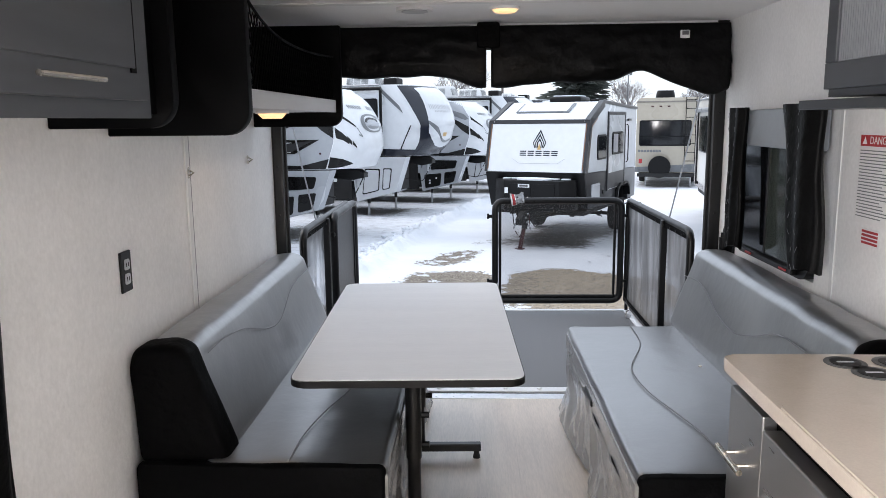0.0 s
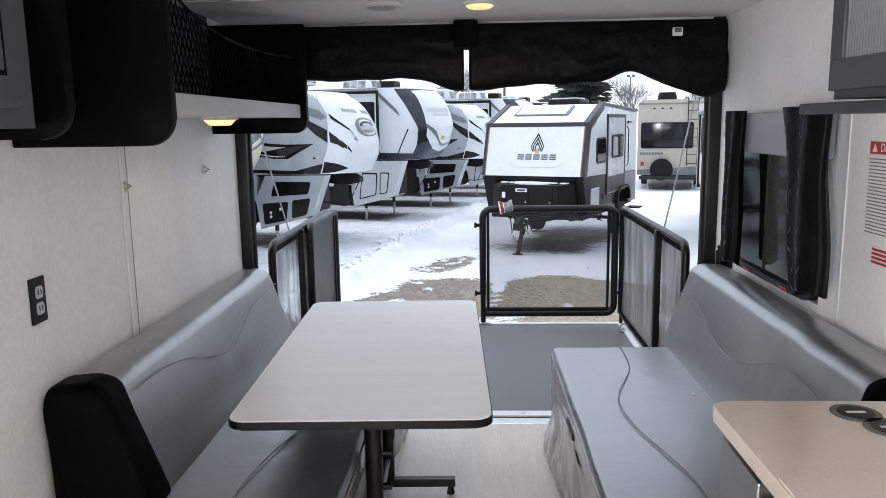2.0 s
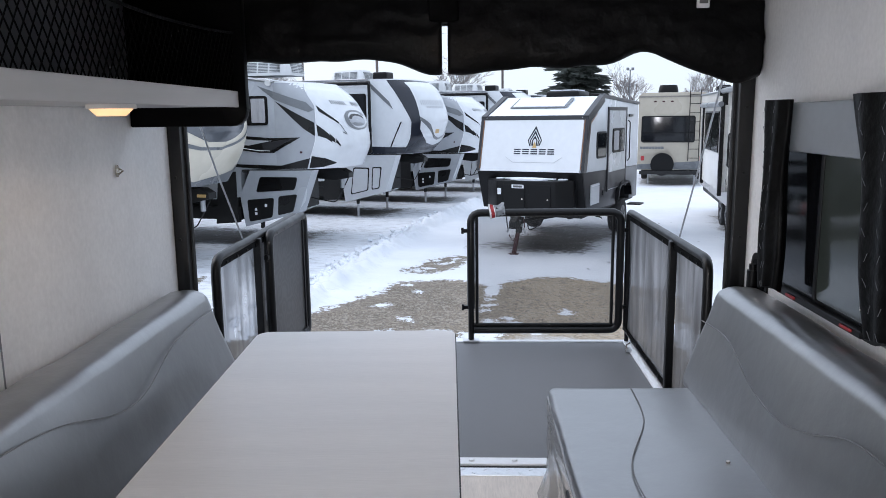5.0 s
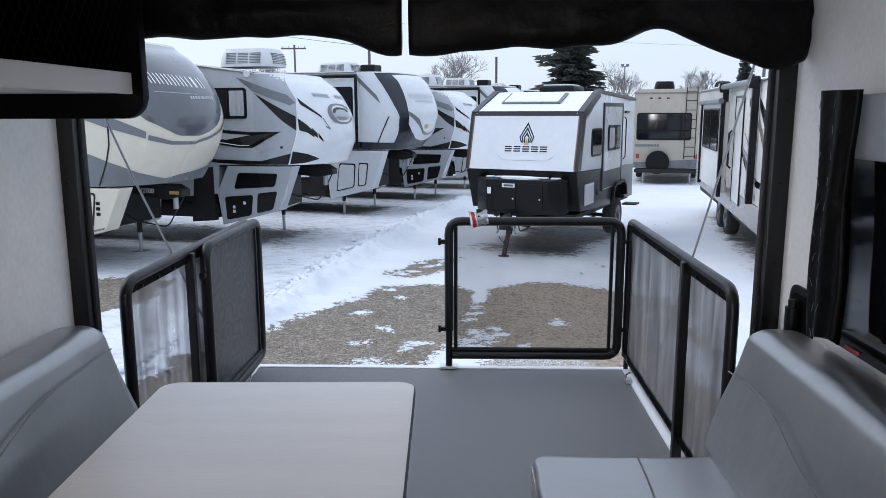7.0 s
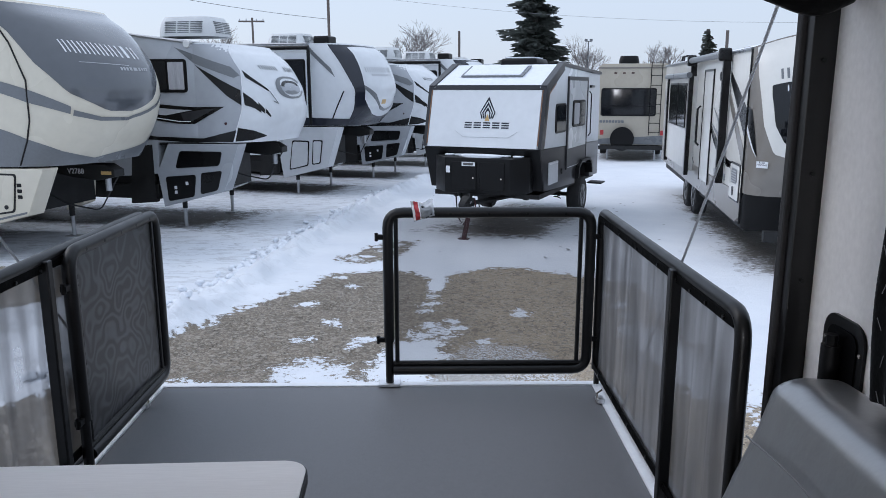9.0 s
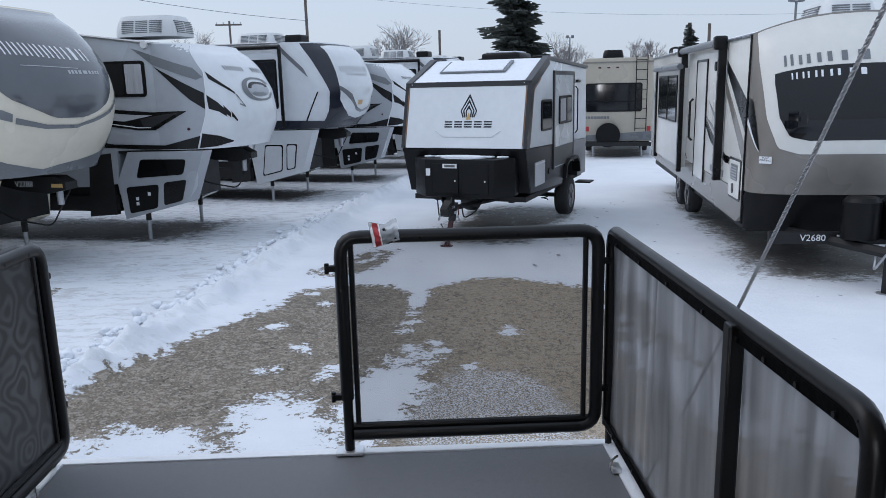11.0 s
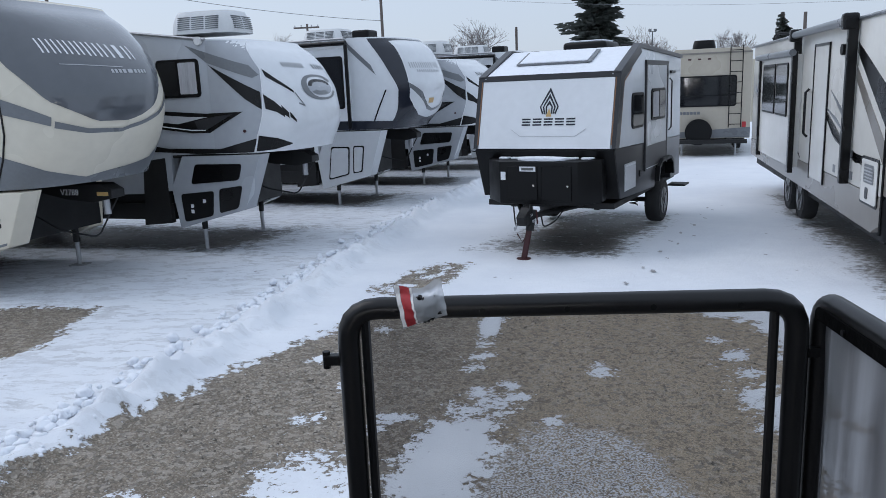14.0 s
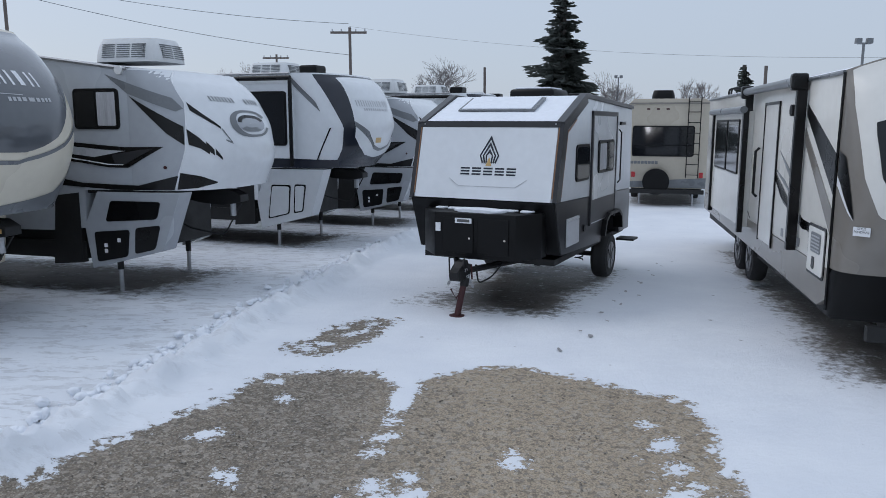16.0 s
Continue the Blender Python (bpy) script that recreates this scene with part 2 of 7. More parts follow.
NEEDLE = mat("dark_spruce_needle", (0.075, 0.085, 0.075), 0.8, vary=0.4, scale=3)
POLE = mat("weathered_pole_wood", (0.12, 0.1, 0.09), 0.85, vary=0.25, scale=10)
CURTAIN_PALE = mat("pale_pleated_blind", (0.42, 0.42, 0.44), 0.7, vary=0.3, scale=6, stretch=(1, 8, 0.3))
SLUSH = mat("grey_slush", (0.36, 0.36, 0.37), 0.5, vary=0.3, scale=30, bump=0.3)

STONE_MIX = bpy.data.materials.new("mixed_gravel_stone")
st_t, st_b = nodes_of(STONE_MIX)
st_g, st_r = st_t.nodes.new("ShaderNodeNewGeometry"), st_t.nodes.new("ShaderNodeValToRGB")
st_r.color_ramp.elements[0].color, st_r.color_ramp.elements[1].color = (0.1, 0.085, 0.07, 1), (0.42, 0.38, 0.33, 1)
st_t.links.new(st_g.outputs["Random Per Island"], st_r.inputs[0])
st_t.links.new(st_r.outputs[0], st_b.inputs["Base Color"])
st_b.inputs["Roughness"].default_value = 0.85

# ---- mesh helpers ----
ROOT = {}


def thing(name, m, label, category, group="", kind="", world_coords=True):
    """An Empty at the thing's base. With world_coords its parts are written in world metres, else in its own frame."""
    ob = new(name)
    ob.empty_display_size = 0.1
    ob.matrix_world = m
    ROOT[ob] = m.inverted() if world_coords else Matrix()
    return tagged(ob, label, category, group, kind)


def part(name, bm, material, parent=None, label="", smooth=False, kind="", category=""):
    me = bpy.data.meshes.new(name)
    if parent is not None:
        bmesh.ops.transform(bm, matrix=ROOT[parent], verts=bm.verts)
    bmesh.ops.recalc_face_normals(bm, faces=bm.faces)
    bm.to_mesh(me)
    bm.free()
    me.materials.append(material)
    if smooth:
        me.shade_smooth()
        if smooth != "all":
            me.set_sharp_from_angle(angle=radians(38))
    ob = new(name, me)
    ROOT[ob] = Matrix()
    if parent is not None:
        ob.parent = parent
        ROOT[ob] = ROOT[parent]
    return tagged(ob, label, category, "", kind)


def setting(name, bm, material, label, category, smooth=False, kind="structure"):
    return part(name, bm, material, None, label, smooth, kind, category)


def box(x0, x1, y0, y1, z0, z1, bevel=0.0, bm=None, seg=2):
    b = bmesh.new()
    bmesh.ops.create_cube(b, size=1)
    bmesh.ops.transform(b, matrix=Matrix.Translation(((x0 + x1) / 2, (y0 + y1) / 2, (z0 + z1) / 2)) @ Matrix.Diagonal((abs(x1 - x0), abs(y1 - y0), abs(z1 - z0), 1)), verts=b.verts)
    if bevel:
        bmesh.ops.bevel(b, geom=b.edges[:], offset=bevel, segments=seg, profile=0.5, affect="EDGES")
    return join(bm, b)


def join(bm, b):
    if bm is None:
        return b
    me = bpy.data.meshes.new("joint")
    b.to_mesh(me)
    b.free()
    bm.from_mesh(me)
    bpy.data.meshes.remove(me)
    return bm


def prism(pts, axis, a, b_, bevel=0.0, bm=None):
    """A polygon extruded along an axis from a to b_. pts are the two other coordinates in order (x, y, z)."""
    b = bmesh.new()

    def put(p, q):
        return {"x": (q, p[0], p[1]), "y": (p[0], q, p[1]), "z": (p[0], p[1], q)}[axis]
    lo = [b.verts.new(put(p, a)) for p in pts]
    hi = [b.verts.new(put(p, b_)) for p in pts]
    b.faces.new(lo)
    b.faces.new(hi[::-1])
    k = len(pts)
    for i in range(k):
        b.faces.new((lo[i], lo[(i + 1) % k], hi[(i + 1) % k], hi[i]))
    if bevel:
        bmesh.ops.bevel(b, geom=b.edges[:], offset=bevel, segments=2, profile=0.5, affect="EDGES")
    return join(bm, b)


def rounded(u0, u1, v0, v1, r, n=6, corners=(1, 1, 1, 1)):
    """A rectangle with round corners, as points: corners in order low-low, high-low, high-high, low-high."""
    out = []
    for on, cu, cv, a0 in ((corners[0], u0, v0, 180), (corners[1], u1, v0, 270), (corners[2], u1, v1, 0), (corners[3], u0, v1, 90)):
        if not on:
            out.append((cu, cv))
            continue
        ou, ov = cu + (r if cu == u0 else -r), cv + (r if cv == v0 else -r)
        for i in range(n + 1):
            a = radians(a0 + 90 * i / n)
            out.append((ou + r * math.cos(a), ov + r * math.sin(a)))
    return out


def tube(path, r, n=8, bm=None, closed=False):
    """A round bar along a path of points."""
    b = bmesh.new()
    pts = [Vector(p) for p in path]
    rings = []
    k = len(pts)
    for i, p in enumerate(pts):
        if closed:
            d = pts[(i + 1) % k] - pts[i - 1]
        else:
            d = pts[min(i + 1, k - 1)] - pts[max(i - 1, 0)]
        d.normalize()
        if i == 0:
            up = Vector((0, 0, 1)) if abs(d.z) < 0.9 else Vector((0, 1, 0))
            s = d.cross(up).normalized()
        else:
            s = (s - d * s.dot(d)).normalized()
        w = s.cross(d)
        rings.append([b.verts.new(p + r * (math.cos(2 * math.pi * j / n) * s + math.sin(2 * math.pi * j / n) * w)) for j in range(n)])
    for i in range(k if closed else k - 1):
        a, c = rings[i], rings[(i + 1) % k]
        for j in range(n):
            b.faces.new((a[j], a[(j + 1) % n], c[(j + 1) % n], c[j]))
    if not closed:
        b.faces.new(rings[0][::-1])
        b.faces.new(rings[-1])
    return join(bm, b)


def disc(c, axis, r, h, n=24, bm=None, r2=None):
    """A cylinder or cone centred at c along an axis."""
    b = bmesh.new()
    bmesh.ops.create_cone(b, cap_ends=True, segments=n, radius1=r, radius2=r if r2 is None else r2, depth=h)
    turn = {"z": Matrix(), "x": Matrix.Rotation(radians(90), 4, "Y"), "y": Matrix.Rotation(radians(-90), 4, "X")}[axis]
    bmesh.ops.transform(b, matrix=Matrix.Translation(c) @ turn, verts=b.verts)
    return join(bm, b)


def surface(f, nu, nv, bm=None, close_u=False):
    """A sheet of points f(u, v), u and v from 0 to 1."""
    b = bmesh.new()
    g = [[b.verts.new(f(i / nu, j / nv)) for j in range(nv + 1)] for i in range(nu if close_u else nu + 1)]
    for i in range(nu):
        for j in range(nv):
            a, c = g[i], g[(i + 1) % len(g)]
            b.faces.new((a[j], c[j], c[j + 1], a[j + 1]))
    return join(bm, b)


def cushion(profile, y0, y1, r, n=40, wrinkle=0.006, seed=0.0):
    """A stuffed cushion: a closed profile of (x, z) run along y, rounded at both ends, with soft creases."""
    cx = sum(p[0] for p in profile) / len(profile)
    cz = sum(p[1] for p in profile) / len(profile)
    b = bmesh.new()
    ys = sorted(set([y0 + r * (1 - math.cos(math.pi / 2 * i / 5)) for i in range(6)] + [y1 - r * (1 - math.cos(math.pi / 2 * i / 5)) for i in range(6)] + [y0 + r + (y1 - y0 - 2 * r) * i / n for i in range(n + 1)]))
    rings = []
    for y in ys:
        e = max(0.0, max(y0 + r - y, y - y1 + r)) / r
        inset = r * (1 - math.sqrt(max(0.0, 1 - e * e)))
        ring = []
        for x, z in profile:
            d = Vector((x - cx, z - cz))
            L = max(d.length, 1e-6)
            k = max(0.0, (L - inset * 0.9) / L)
            w = noise.noise((x * 5 + seed, y * 3.2, z * 5)) * wrinkle + noise.noise((x * 14 + seed, y * 11, z * 14)) * wrinkle * 0.35
            q = d * k + d / L * w
            ring.append(b.verts.new((cx + q.x, y, cz + q.y)))
        rings.append(ring)
    k = len(profile)
    for a, c in zip(rings, rings[1:]):
        for j in range(k):
            b.faces.new((a[j], a[(j + 1) % k], c[(j + 1) % k], c[j]))
    b.faces.new(rings[0])
    b.faces.new(rings[-1][::-1])
    return b


def smooth_loop(pts, r, n=5):
    """A polygon with its corners rounded by r and its sides cut into short lengths."""
    out = []
    k = len(pts)
    for i in range(k):
        p, a, c = Vector(pts[i]), Vector(pts[i - 1]), Vector(pts[(i + 1) % k])
        da, dc = (a - p), (c - p)
        ra = min(r, da.length * 0.45, dc.length * 0.45)
        s, e = p + da.normalized() * ra, p + dc.normalized() * ra
        for j in range(n + 1):
            t = j / n
            out.append(tuple((1 - t) ** 2 * s + 2 * t * (1 - t) * p + t * t * e))
        nxt = Vector(pts[(i + 1) % k])
        rn = min(r, dc.length * 0.45)
        e2 = nxt - dc.normalized() * rn
        m = int((e2 - e).length / 0.06)
        for j in range(1, m):
            out.append(tuple(e + (e2 - e) * j / m))
    return out


def lettering(name, words, size, m, material, parent, spacing=1.0, depth=0.002):
    """Raised letters, laid in the xy plane of m, centred."""
    cu = bpy.data.curves.new(name, "FONT")
    cu.body, cu.size, cu.extrude, cu.align_x, cu.align_y, cu.space_character = words, size, depth, "CENTER", "CENTER", spacing
    cu.resolution_u = 3
    tmp = bpy.data.objects.new(name, cu)
    me = bpy.data.meshes.new_from_object(tmp)
    bpy.data.objects.remove(tmp)
    b = bmesh.new()
    b.from_mesh(me)
    bmesh.ops.transform(b, matrix=m, verts=b.verts)
    return part(name, b, material, parent)


def ground_z(x, y):
    return 0.07 - 0.0145 * min(max(y, -20.0), 60.0)

# ---- the trailer that the walk goes through: setting ----
XL, XR, FZ, CZ, YD, YB = -1.10, 1.36, 0.82, 2.85, 4.20, -3.2
WIN_Y0, WIN_Y1, WIN_Z0, WIN_Z1 = 3.02, 3.84, 1.69, 2.36
# the unseen front end has two added openings, window- and door-sized, for fill lamps
FILL_W = (-1.9, -0.6, 1.65, 2.5)
FILL_E = (-2.0, -1.2, FZ, 2.7)
bm = box(XL - 0.06, XL, FILL_W[1], YD, FZ - 0.1, CZ + 0.1)
box(XL - 0.06, XL, YB, FILL_W[0], FZ - 0.1, CZ + 0.1, bm=bm)
box(XL - 0.06, XL, FILL_W[0], FILL_W[1], FZ - 0.1, FILL_W[2], bm=bm)
box(XL - 0.06, XL, FILL_W[0], FILL_W[1], FILL_W[3], CZ + 0.1, bm=bm)
setting("wall_west", bm, WALL, "pale linen-textured wallboard side wall", "wall")
bm = box(XR, XR + 0.06, FILL_E[1], WIN_Y0, FZ - 0.1, CZ + 0.1)
box(XR, XR + 0.06, YB, FILL_E[0], FZ - 0.1, CZ + 0.1, bm=bm)
box(XR, XR + 0.06, FILL_E[0], FILL_E[1], FILL_E[3], CZ + 0.1, bm=bm)
box(XR, XR + 0.06, WIN_Y1, YD, FZ - 0.1, CZ + 0.1, bm=bm)
box(XR, XR + 0.06, WIN_Y0, WIN_Y1, FZ - 0.1, WIN_Z0, bm=bm)
box(XR, XR + 0.06, WIN_Y0, WIN_Y1, WIN_Z1, CZ + 0.1, bm=bm)
setting("wall_east", bm, WALL, "pale linen-textured wallboard side wall with a window opening", "wall")
setting("wall_south", box(XL, XR, YB - 0.06, YB, FZ - 0.1, CZ + 0.1), WALL, "plain pale wallboard closing the cabin", "wall")
setting("ceiling", box(XL, XR, YB, YD, CZ, CZ + 0.06), CEIL, "white flat cabin ceiling board", "ceiling")
floor = setting("floor", box(XL, XR, YB, 4.03, FZ - 0.1, FZ - 0.006), VINYL, "pale wood-look plank vinyl floor", "floor")
bm = box(XL, XR, YD + 0.002, YD + 0.06, CZ - 0.1, CZ + 0.1)
setting("wall_north", bm, WALL, "header wall above the ramp opening", "wall")
setting("trim", box(XL, XR, 3.39, 3.45, CZ - 0.006, CZ + 0.002, 0.002), WHITE_TRIM, "white ceiling joint strip", "trim")
# fill lamps set in those openings, added to brighten the cabin
for nm, (y0, y1, z0, z1), x, d, watts in (("west_fill", FILL_W, XL - 0.02, 1, 108), ("east_fill", FILL_E, XR + 0.02, -1, 1)):
    ar = new(nm, bpy.data.lights.new(nm, "AREA"))
    ar.data.shape, ar.data.size, ar.data.size_y = "RECTANGLE", y1 - y0, z1 - z0
    ar.data.energy, ar.data.color = watts * (y1 - y0) * (z1 - z0), (0.92, 0.96, 1.0)
    ar.matrix_world = look((x, (y0 + y1) / 2, (z0 + z1) / 2), (x + d, (y0 + y1) / 2, (z0 + z1) / 2))
# planks of the floor
rnd = random.Random(3)
for i in range(17):
    x0 = XL + 0.002 + i * 0.1447
    y = YB + 2.2 - rnd.random() * 0.9
    while y < 4.03:
        y1 = min(4.03, y + 0.92)
        if y1 - y > 0.05 and y1 > 1.0:
            bmp = box(x0 + 0.0002, x0 + 0.1445, max(y, 1.0) + 0.0002, y1 - 0.0002, FZ - 0.006, FZ)
            ob = part("plank", bmp, VINYL, floor)
        y = y1

# frame of the ramp opening
door = thing("ramp_door_frame", Matrix.Translation((0.13, 4.2, FZ)), "black steel frame round the open ramp doorway", "door frame", kind="structure")
for x0, x1, s in ((XL - 0.06, XL + 0.055, 1), (XR - 0.06, XR + 0.06, -1)):
    jm = part("jamb", box(x0, x1, 4.20, 4.29, FZ - 0.08, CZ + 0.1, 0.004), BLACK_TUBE, door, smooth=True)
    xi = x1 if s > 0 else x0
    part("seal", box(xi - 0.012, xi + 0.012, 4.235, 4.265, FZ, CZ - 0.1, 0.006), RUBBER, door)
    for k in range(7):
        part("screw", disc((xi - s * 0.03, 4.197, FZ + 0.2 + 0.27 * k), "y", 0.006, 0.006, 8), PLASTIC_BLACK, door)
part("lintel", box(XL + 0.06, XR - 0.065, 4.262, 4.29, CZ - 0.13, CZ - 0.1, 0.004), BLACK_TUBE, door)

# threshold and ramp deck
th = thing("threshold", Matrix.Translation((0.13, 4.1, FZ)), "aluminium threshold strip with round bolts at the ramp hinge", "threshold", kind="structure")
part("tread_plate", box(XL + 0.06, XR - 0.06, 4.03, 4.104, FZ - 0.02, FZ + 0.004, 0.003), ALU, th, "diamond pattern aluminium plate")
part("gap_seal", box(XL + 0.06, XR - 0.06, 4.106, 4.122, FZ - 0.02, FZ + 0.001), RUBBER, th, "black rubber seal")
part("hinge_strip", box(XL + 0.06, XR - 0.06, 4.124, 4.19, FZ - 0.02, FZ + 0.012, 0.005), TRIM_ALU, th)
for k in range(12):
    part("bolt", disc((-0.95 + 0.19 * k, 4.157, FZ + 0.014), "z", 0.016, 0.008, 12, r2=0.011), TRIM_ALU, th)
for j in range(46):
    b = box(-0.012, 0.012, -0.003, 0.003, 0, 0.002)
    bmesh.ops.transform(b, matrix=pose(-1.0 + 0.05 * j, 4.05 + 0.034 * (j % 2), FZ + 0.004, 0, 0, 45 if j % 2 else -45), verts=b.verts)
    part("tread_bar", b, ALU, th)
deck = thing("ramp_deck", Matrix.Translation((0.13, 5.1, ground_z(0, 5))), "lowered ramp door used as a charcoal grit-coated patio deck", "ramp", kind="structure")
part("deck_board", box(-1.055, 1.315, 4.195, 5.989, FZ - 0.07, FZ, 0.004), DECK, deck)
part("end_rail", box(-1.06, 1.32, 5.99, 6.035, FZ - 0.075, FZ + 0.006, 0.003), TRIM_ALU, deck, "bright aluminium end trim")
part("side_rail", box(-1.06, -0.955, 4.2, 5.988, FZ - 0.075, FZ + 0.008, 0.003), TRIM_ALU, deck, "bright aluminium side trim")
part("side_rail", box(1.212, 1.32, 4.2, 5.988, FZ - 0.075, FZ + 0.008, 0.003), TRIM_ALU, deck, "bright aluminium side trim")
for x in (-0.9, 1.15):
    part("support_leg", tube([(x, 5.9, FZ - 0.07), (x, 5.95, ground_z(x, 5.95) - 0.01)], 0.025), GALV, deck)
    part("foot", box(x - 0.08, x + 0.08, 5.87, 6.03, ground_z(x, 5.9) - 0.005, ground_z(x, 5.9) + 0.012), GALV, deck)

# ---- railings and gates on the ramp ----


def bent(pts, r=0.07, n=5):
    """A path of 3D points with its inner corners rounded."""
    out = [Vector(pts[0])]
    for i in range(1, len(pts) - 1):
        p, a, c = Vector(pts[i]), Vector(pts[i - 1]), Vector(pts[i + 1])
        s, e = p + (a - p).normalized() * r, p + (c - p).normalized() * r
        for j in range(n + 1):
            t = j / n
            out.append((1 - t) ** 2 * s + 2 * t * (1 - t) * p + t * t * e)
    out.append(Vector(pts[-1]))
    return out


ZT, ZB = 1.71, 0.90


def side_rail(x, near, post, far, group):
    s = 1 if x > 0 else -1
    t_ = thing("ramp_railing", Matrix.Translation((x, (near + far) / 2, FZ)), "black tubular steel railing with woven screen panels on the ramp", "railing", group)
    part("rail_frame", tube(bent([(x, far, ZB), (x, far, ZT), (x, near, ZT), (x, near, ZB)], 0.08), 0.023, 10), BLACK_TUBE, t_, smooth=True)
    part("bottom_rail", tube([(x, near, ZB), (x, far, ZB)], 0.016, 8), BLACK_TUBE, t_, smooth=True)
    part("kick_rail", box(x + 0.036 * s - 0.01, x + 0.036 * s + 0.01, near + 0.05, far, FZ + 0.008, FZ + 0.04, 0.005), BLACK_TUBE, t_)
    part("post", box(x - 0.02 - 0.02 * s, x + 0.02 - 0.02 * s, post - 0.02, post + 0.02, FZ + 0.0, ZT, 0.006), BLACK_TUBE, t_)
    for yy in (near + 0.03, far - 0.02):
        part("stub", tube([(x, yy, FZ), (x, yy, ZB)], 0.014, 8), BLACK_TUBE, t_)
    for a, b in ((near + 0.02, post + 0.045), (post + 0.05, far - 0.02)):
        def sheet(u, v, a=a, b=b):
            yy = a + (b - a) * u
            zz = ZB + (ZT - ZB) * v
            return (x + 0.006 * math.sin(u * 19 + v * 2) * (v * (1 - v) * 4) + 0.016 * noise.noise((yy * 6, zz * 1.1, x)) + 0.01 * noise.noise((yy * 17, zz * 0.9, x + 3)), yy, zz)
        part("screen", surface(sheet, 60, 10), SCREEN_THIN if a < 4.6 and x < 0 else SCREEN, t_, "wrinkled grey woven screen", smooth="all")
        part("binding", box(x - 0.004 - 0.018 * s, x + 0.002 - 0.018 * s, a, b, ZT - 0.042, ZT - 0.01, 0.002), FABRIC, t_)
        part("binding", box(x - 0.004 - 0.018 * s, x + 0.002 - 0.018 * s, a, b, ZB + 0.01, ZB + 0.04, 0.002), FABRIC, t_)
        for k in range(4):
            yy = a + (b - a) * (k + 0.5) / 4
            part("snap", disc((x - 0.024 * s, yy, ZT - 0.03), "x", 0.0065, 0.006, 10), PLASTIC_BLACK, t_)
            part("snap", disc((x - 0.024 * s, yy, ZB + 0.025), "x", 0.009, 0.006, 10), PLASTIC_BLACK, t_)
    for yy in (near + 0.35, far - 0.25):
        br = part("bracket", box(x - 0.03 * s - 0.018, x - 0.03 * s + 0.018, yy - 0.025, yy + 0.025, FZ + 0.006, FZ + 0.03, 0.004), ALU, t_)
        part("bracket_pin", tube([(x - 0.045 * s, yy, FZ + 0.006), (x - 0.045 * s, yy, FZ + 0.05), (x - 0.02 * s, yy + 0.015, FZ + 0.06)], 0.005, 6), CHROME, t_)
    return t_


side_rail(1.235, 4.29, 4.82, 6.015, "ramp railings")
side_rail(-0.985, 4.36, 4.985, 5.985, "ramp railings")


def gate(name, m, w, label, screen):
    """A screen gate: frame in its own xz plane, hinge at x = w."""
    g_ = thing(name, m, label, "gate", "ramp gates", world_coords=False)
    h = ZT - 0.005 - ZB
    part("gate_frame", tube(bent([(0.01, 0, 0.15), (0.01, 0, h), (w, 0, h), (w, 0, 0.0), (0.03, 0, 0.0)], 0.075), 0.026, 10), BLACK_TUBE, g_, smooth=True)
    part("inner_post", tube([(0.01, 0, -0.08), (0.01, 0, 0.3)], 0.02, 10), BLACK_TUBE, g_, smooth=True)
    for x in (0.05, w - 0.05):
        part("inner_upright", tube([(x, 0, 0.01), (x, 0, h - 0.01)], 0.011, 8), BLACK_TUBE, g_, smooth=True)
    part("inner_bar", tube([(0.03, 0, 0.035), (w - 0.03, 0, 0.035)], 0.014, 8), BLACK_TUBE, g_)
    part("screen", surface(lambda u, v: (0.02 + (w - 0.04) * u, 0.004 * math.sin(u * 3), 0.01 + (h - 0.02) * v), 10, 6), screen, g_, "taut black woven screen", smooth="all")
    for z in (0.16, h - 0.12):
        part("latch", box(-0.05, -0.008, -0.012, 0.012, z - 0.012, z + 0.012, 0.003), PLASTIC_BLACK, g_)
        part("latch_pin", tube([(-0.045, 0, z + 0.02), (-0.045, 0, z - 0.02)], 0.009, 8), PLASTIC_BLACK, g_)
        part("hinge", box(w + 0.01, w + 0.05, -0.012, 0.012, z - 0.012, z + 0.012, 0.003), PLASTIC_BLACK, g_)
    part("foot_plate", box(-0.045, 0.065, -0.035, 0.035, -0.08, -0.066, 0.003), ALU, g_, "bright foot plate")
    for k in range(5):
        part("snap", disc((w * (k + 0.7) / 5.4, -0.022, h - 0.004), "y", 0.007, 0.006, 8), PLASTIC_BLACK, g_)
    return g_


gate("ramp_gate", pose(0.175, 6.0, ZB + 0.005), 1.005, "closed black tubular screen gate across the ramp end", SCREEN_CLEAR)
gate("ramp_gate", pose(-0.935, 5.085, ZB + 0.005, 0, 0, 90), 0.895, "black tubular screen gate swung open along the railing", SCREEN_MOIRE)
bag = thing("parts_bag", Matrix.Translation((0.35, 6.0, ZT + 0.02)), "clear plastic parts bag with red label hung on the gate", "bag")


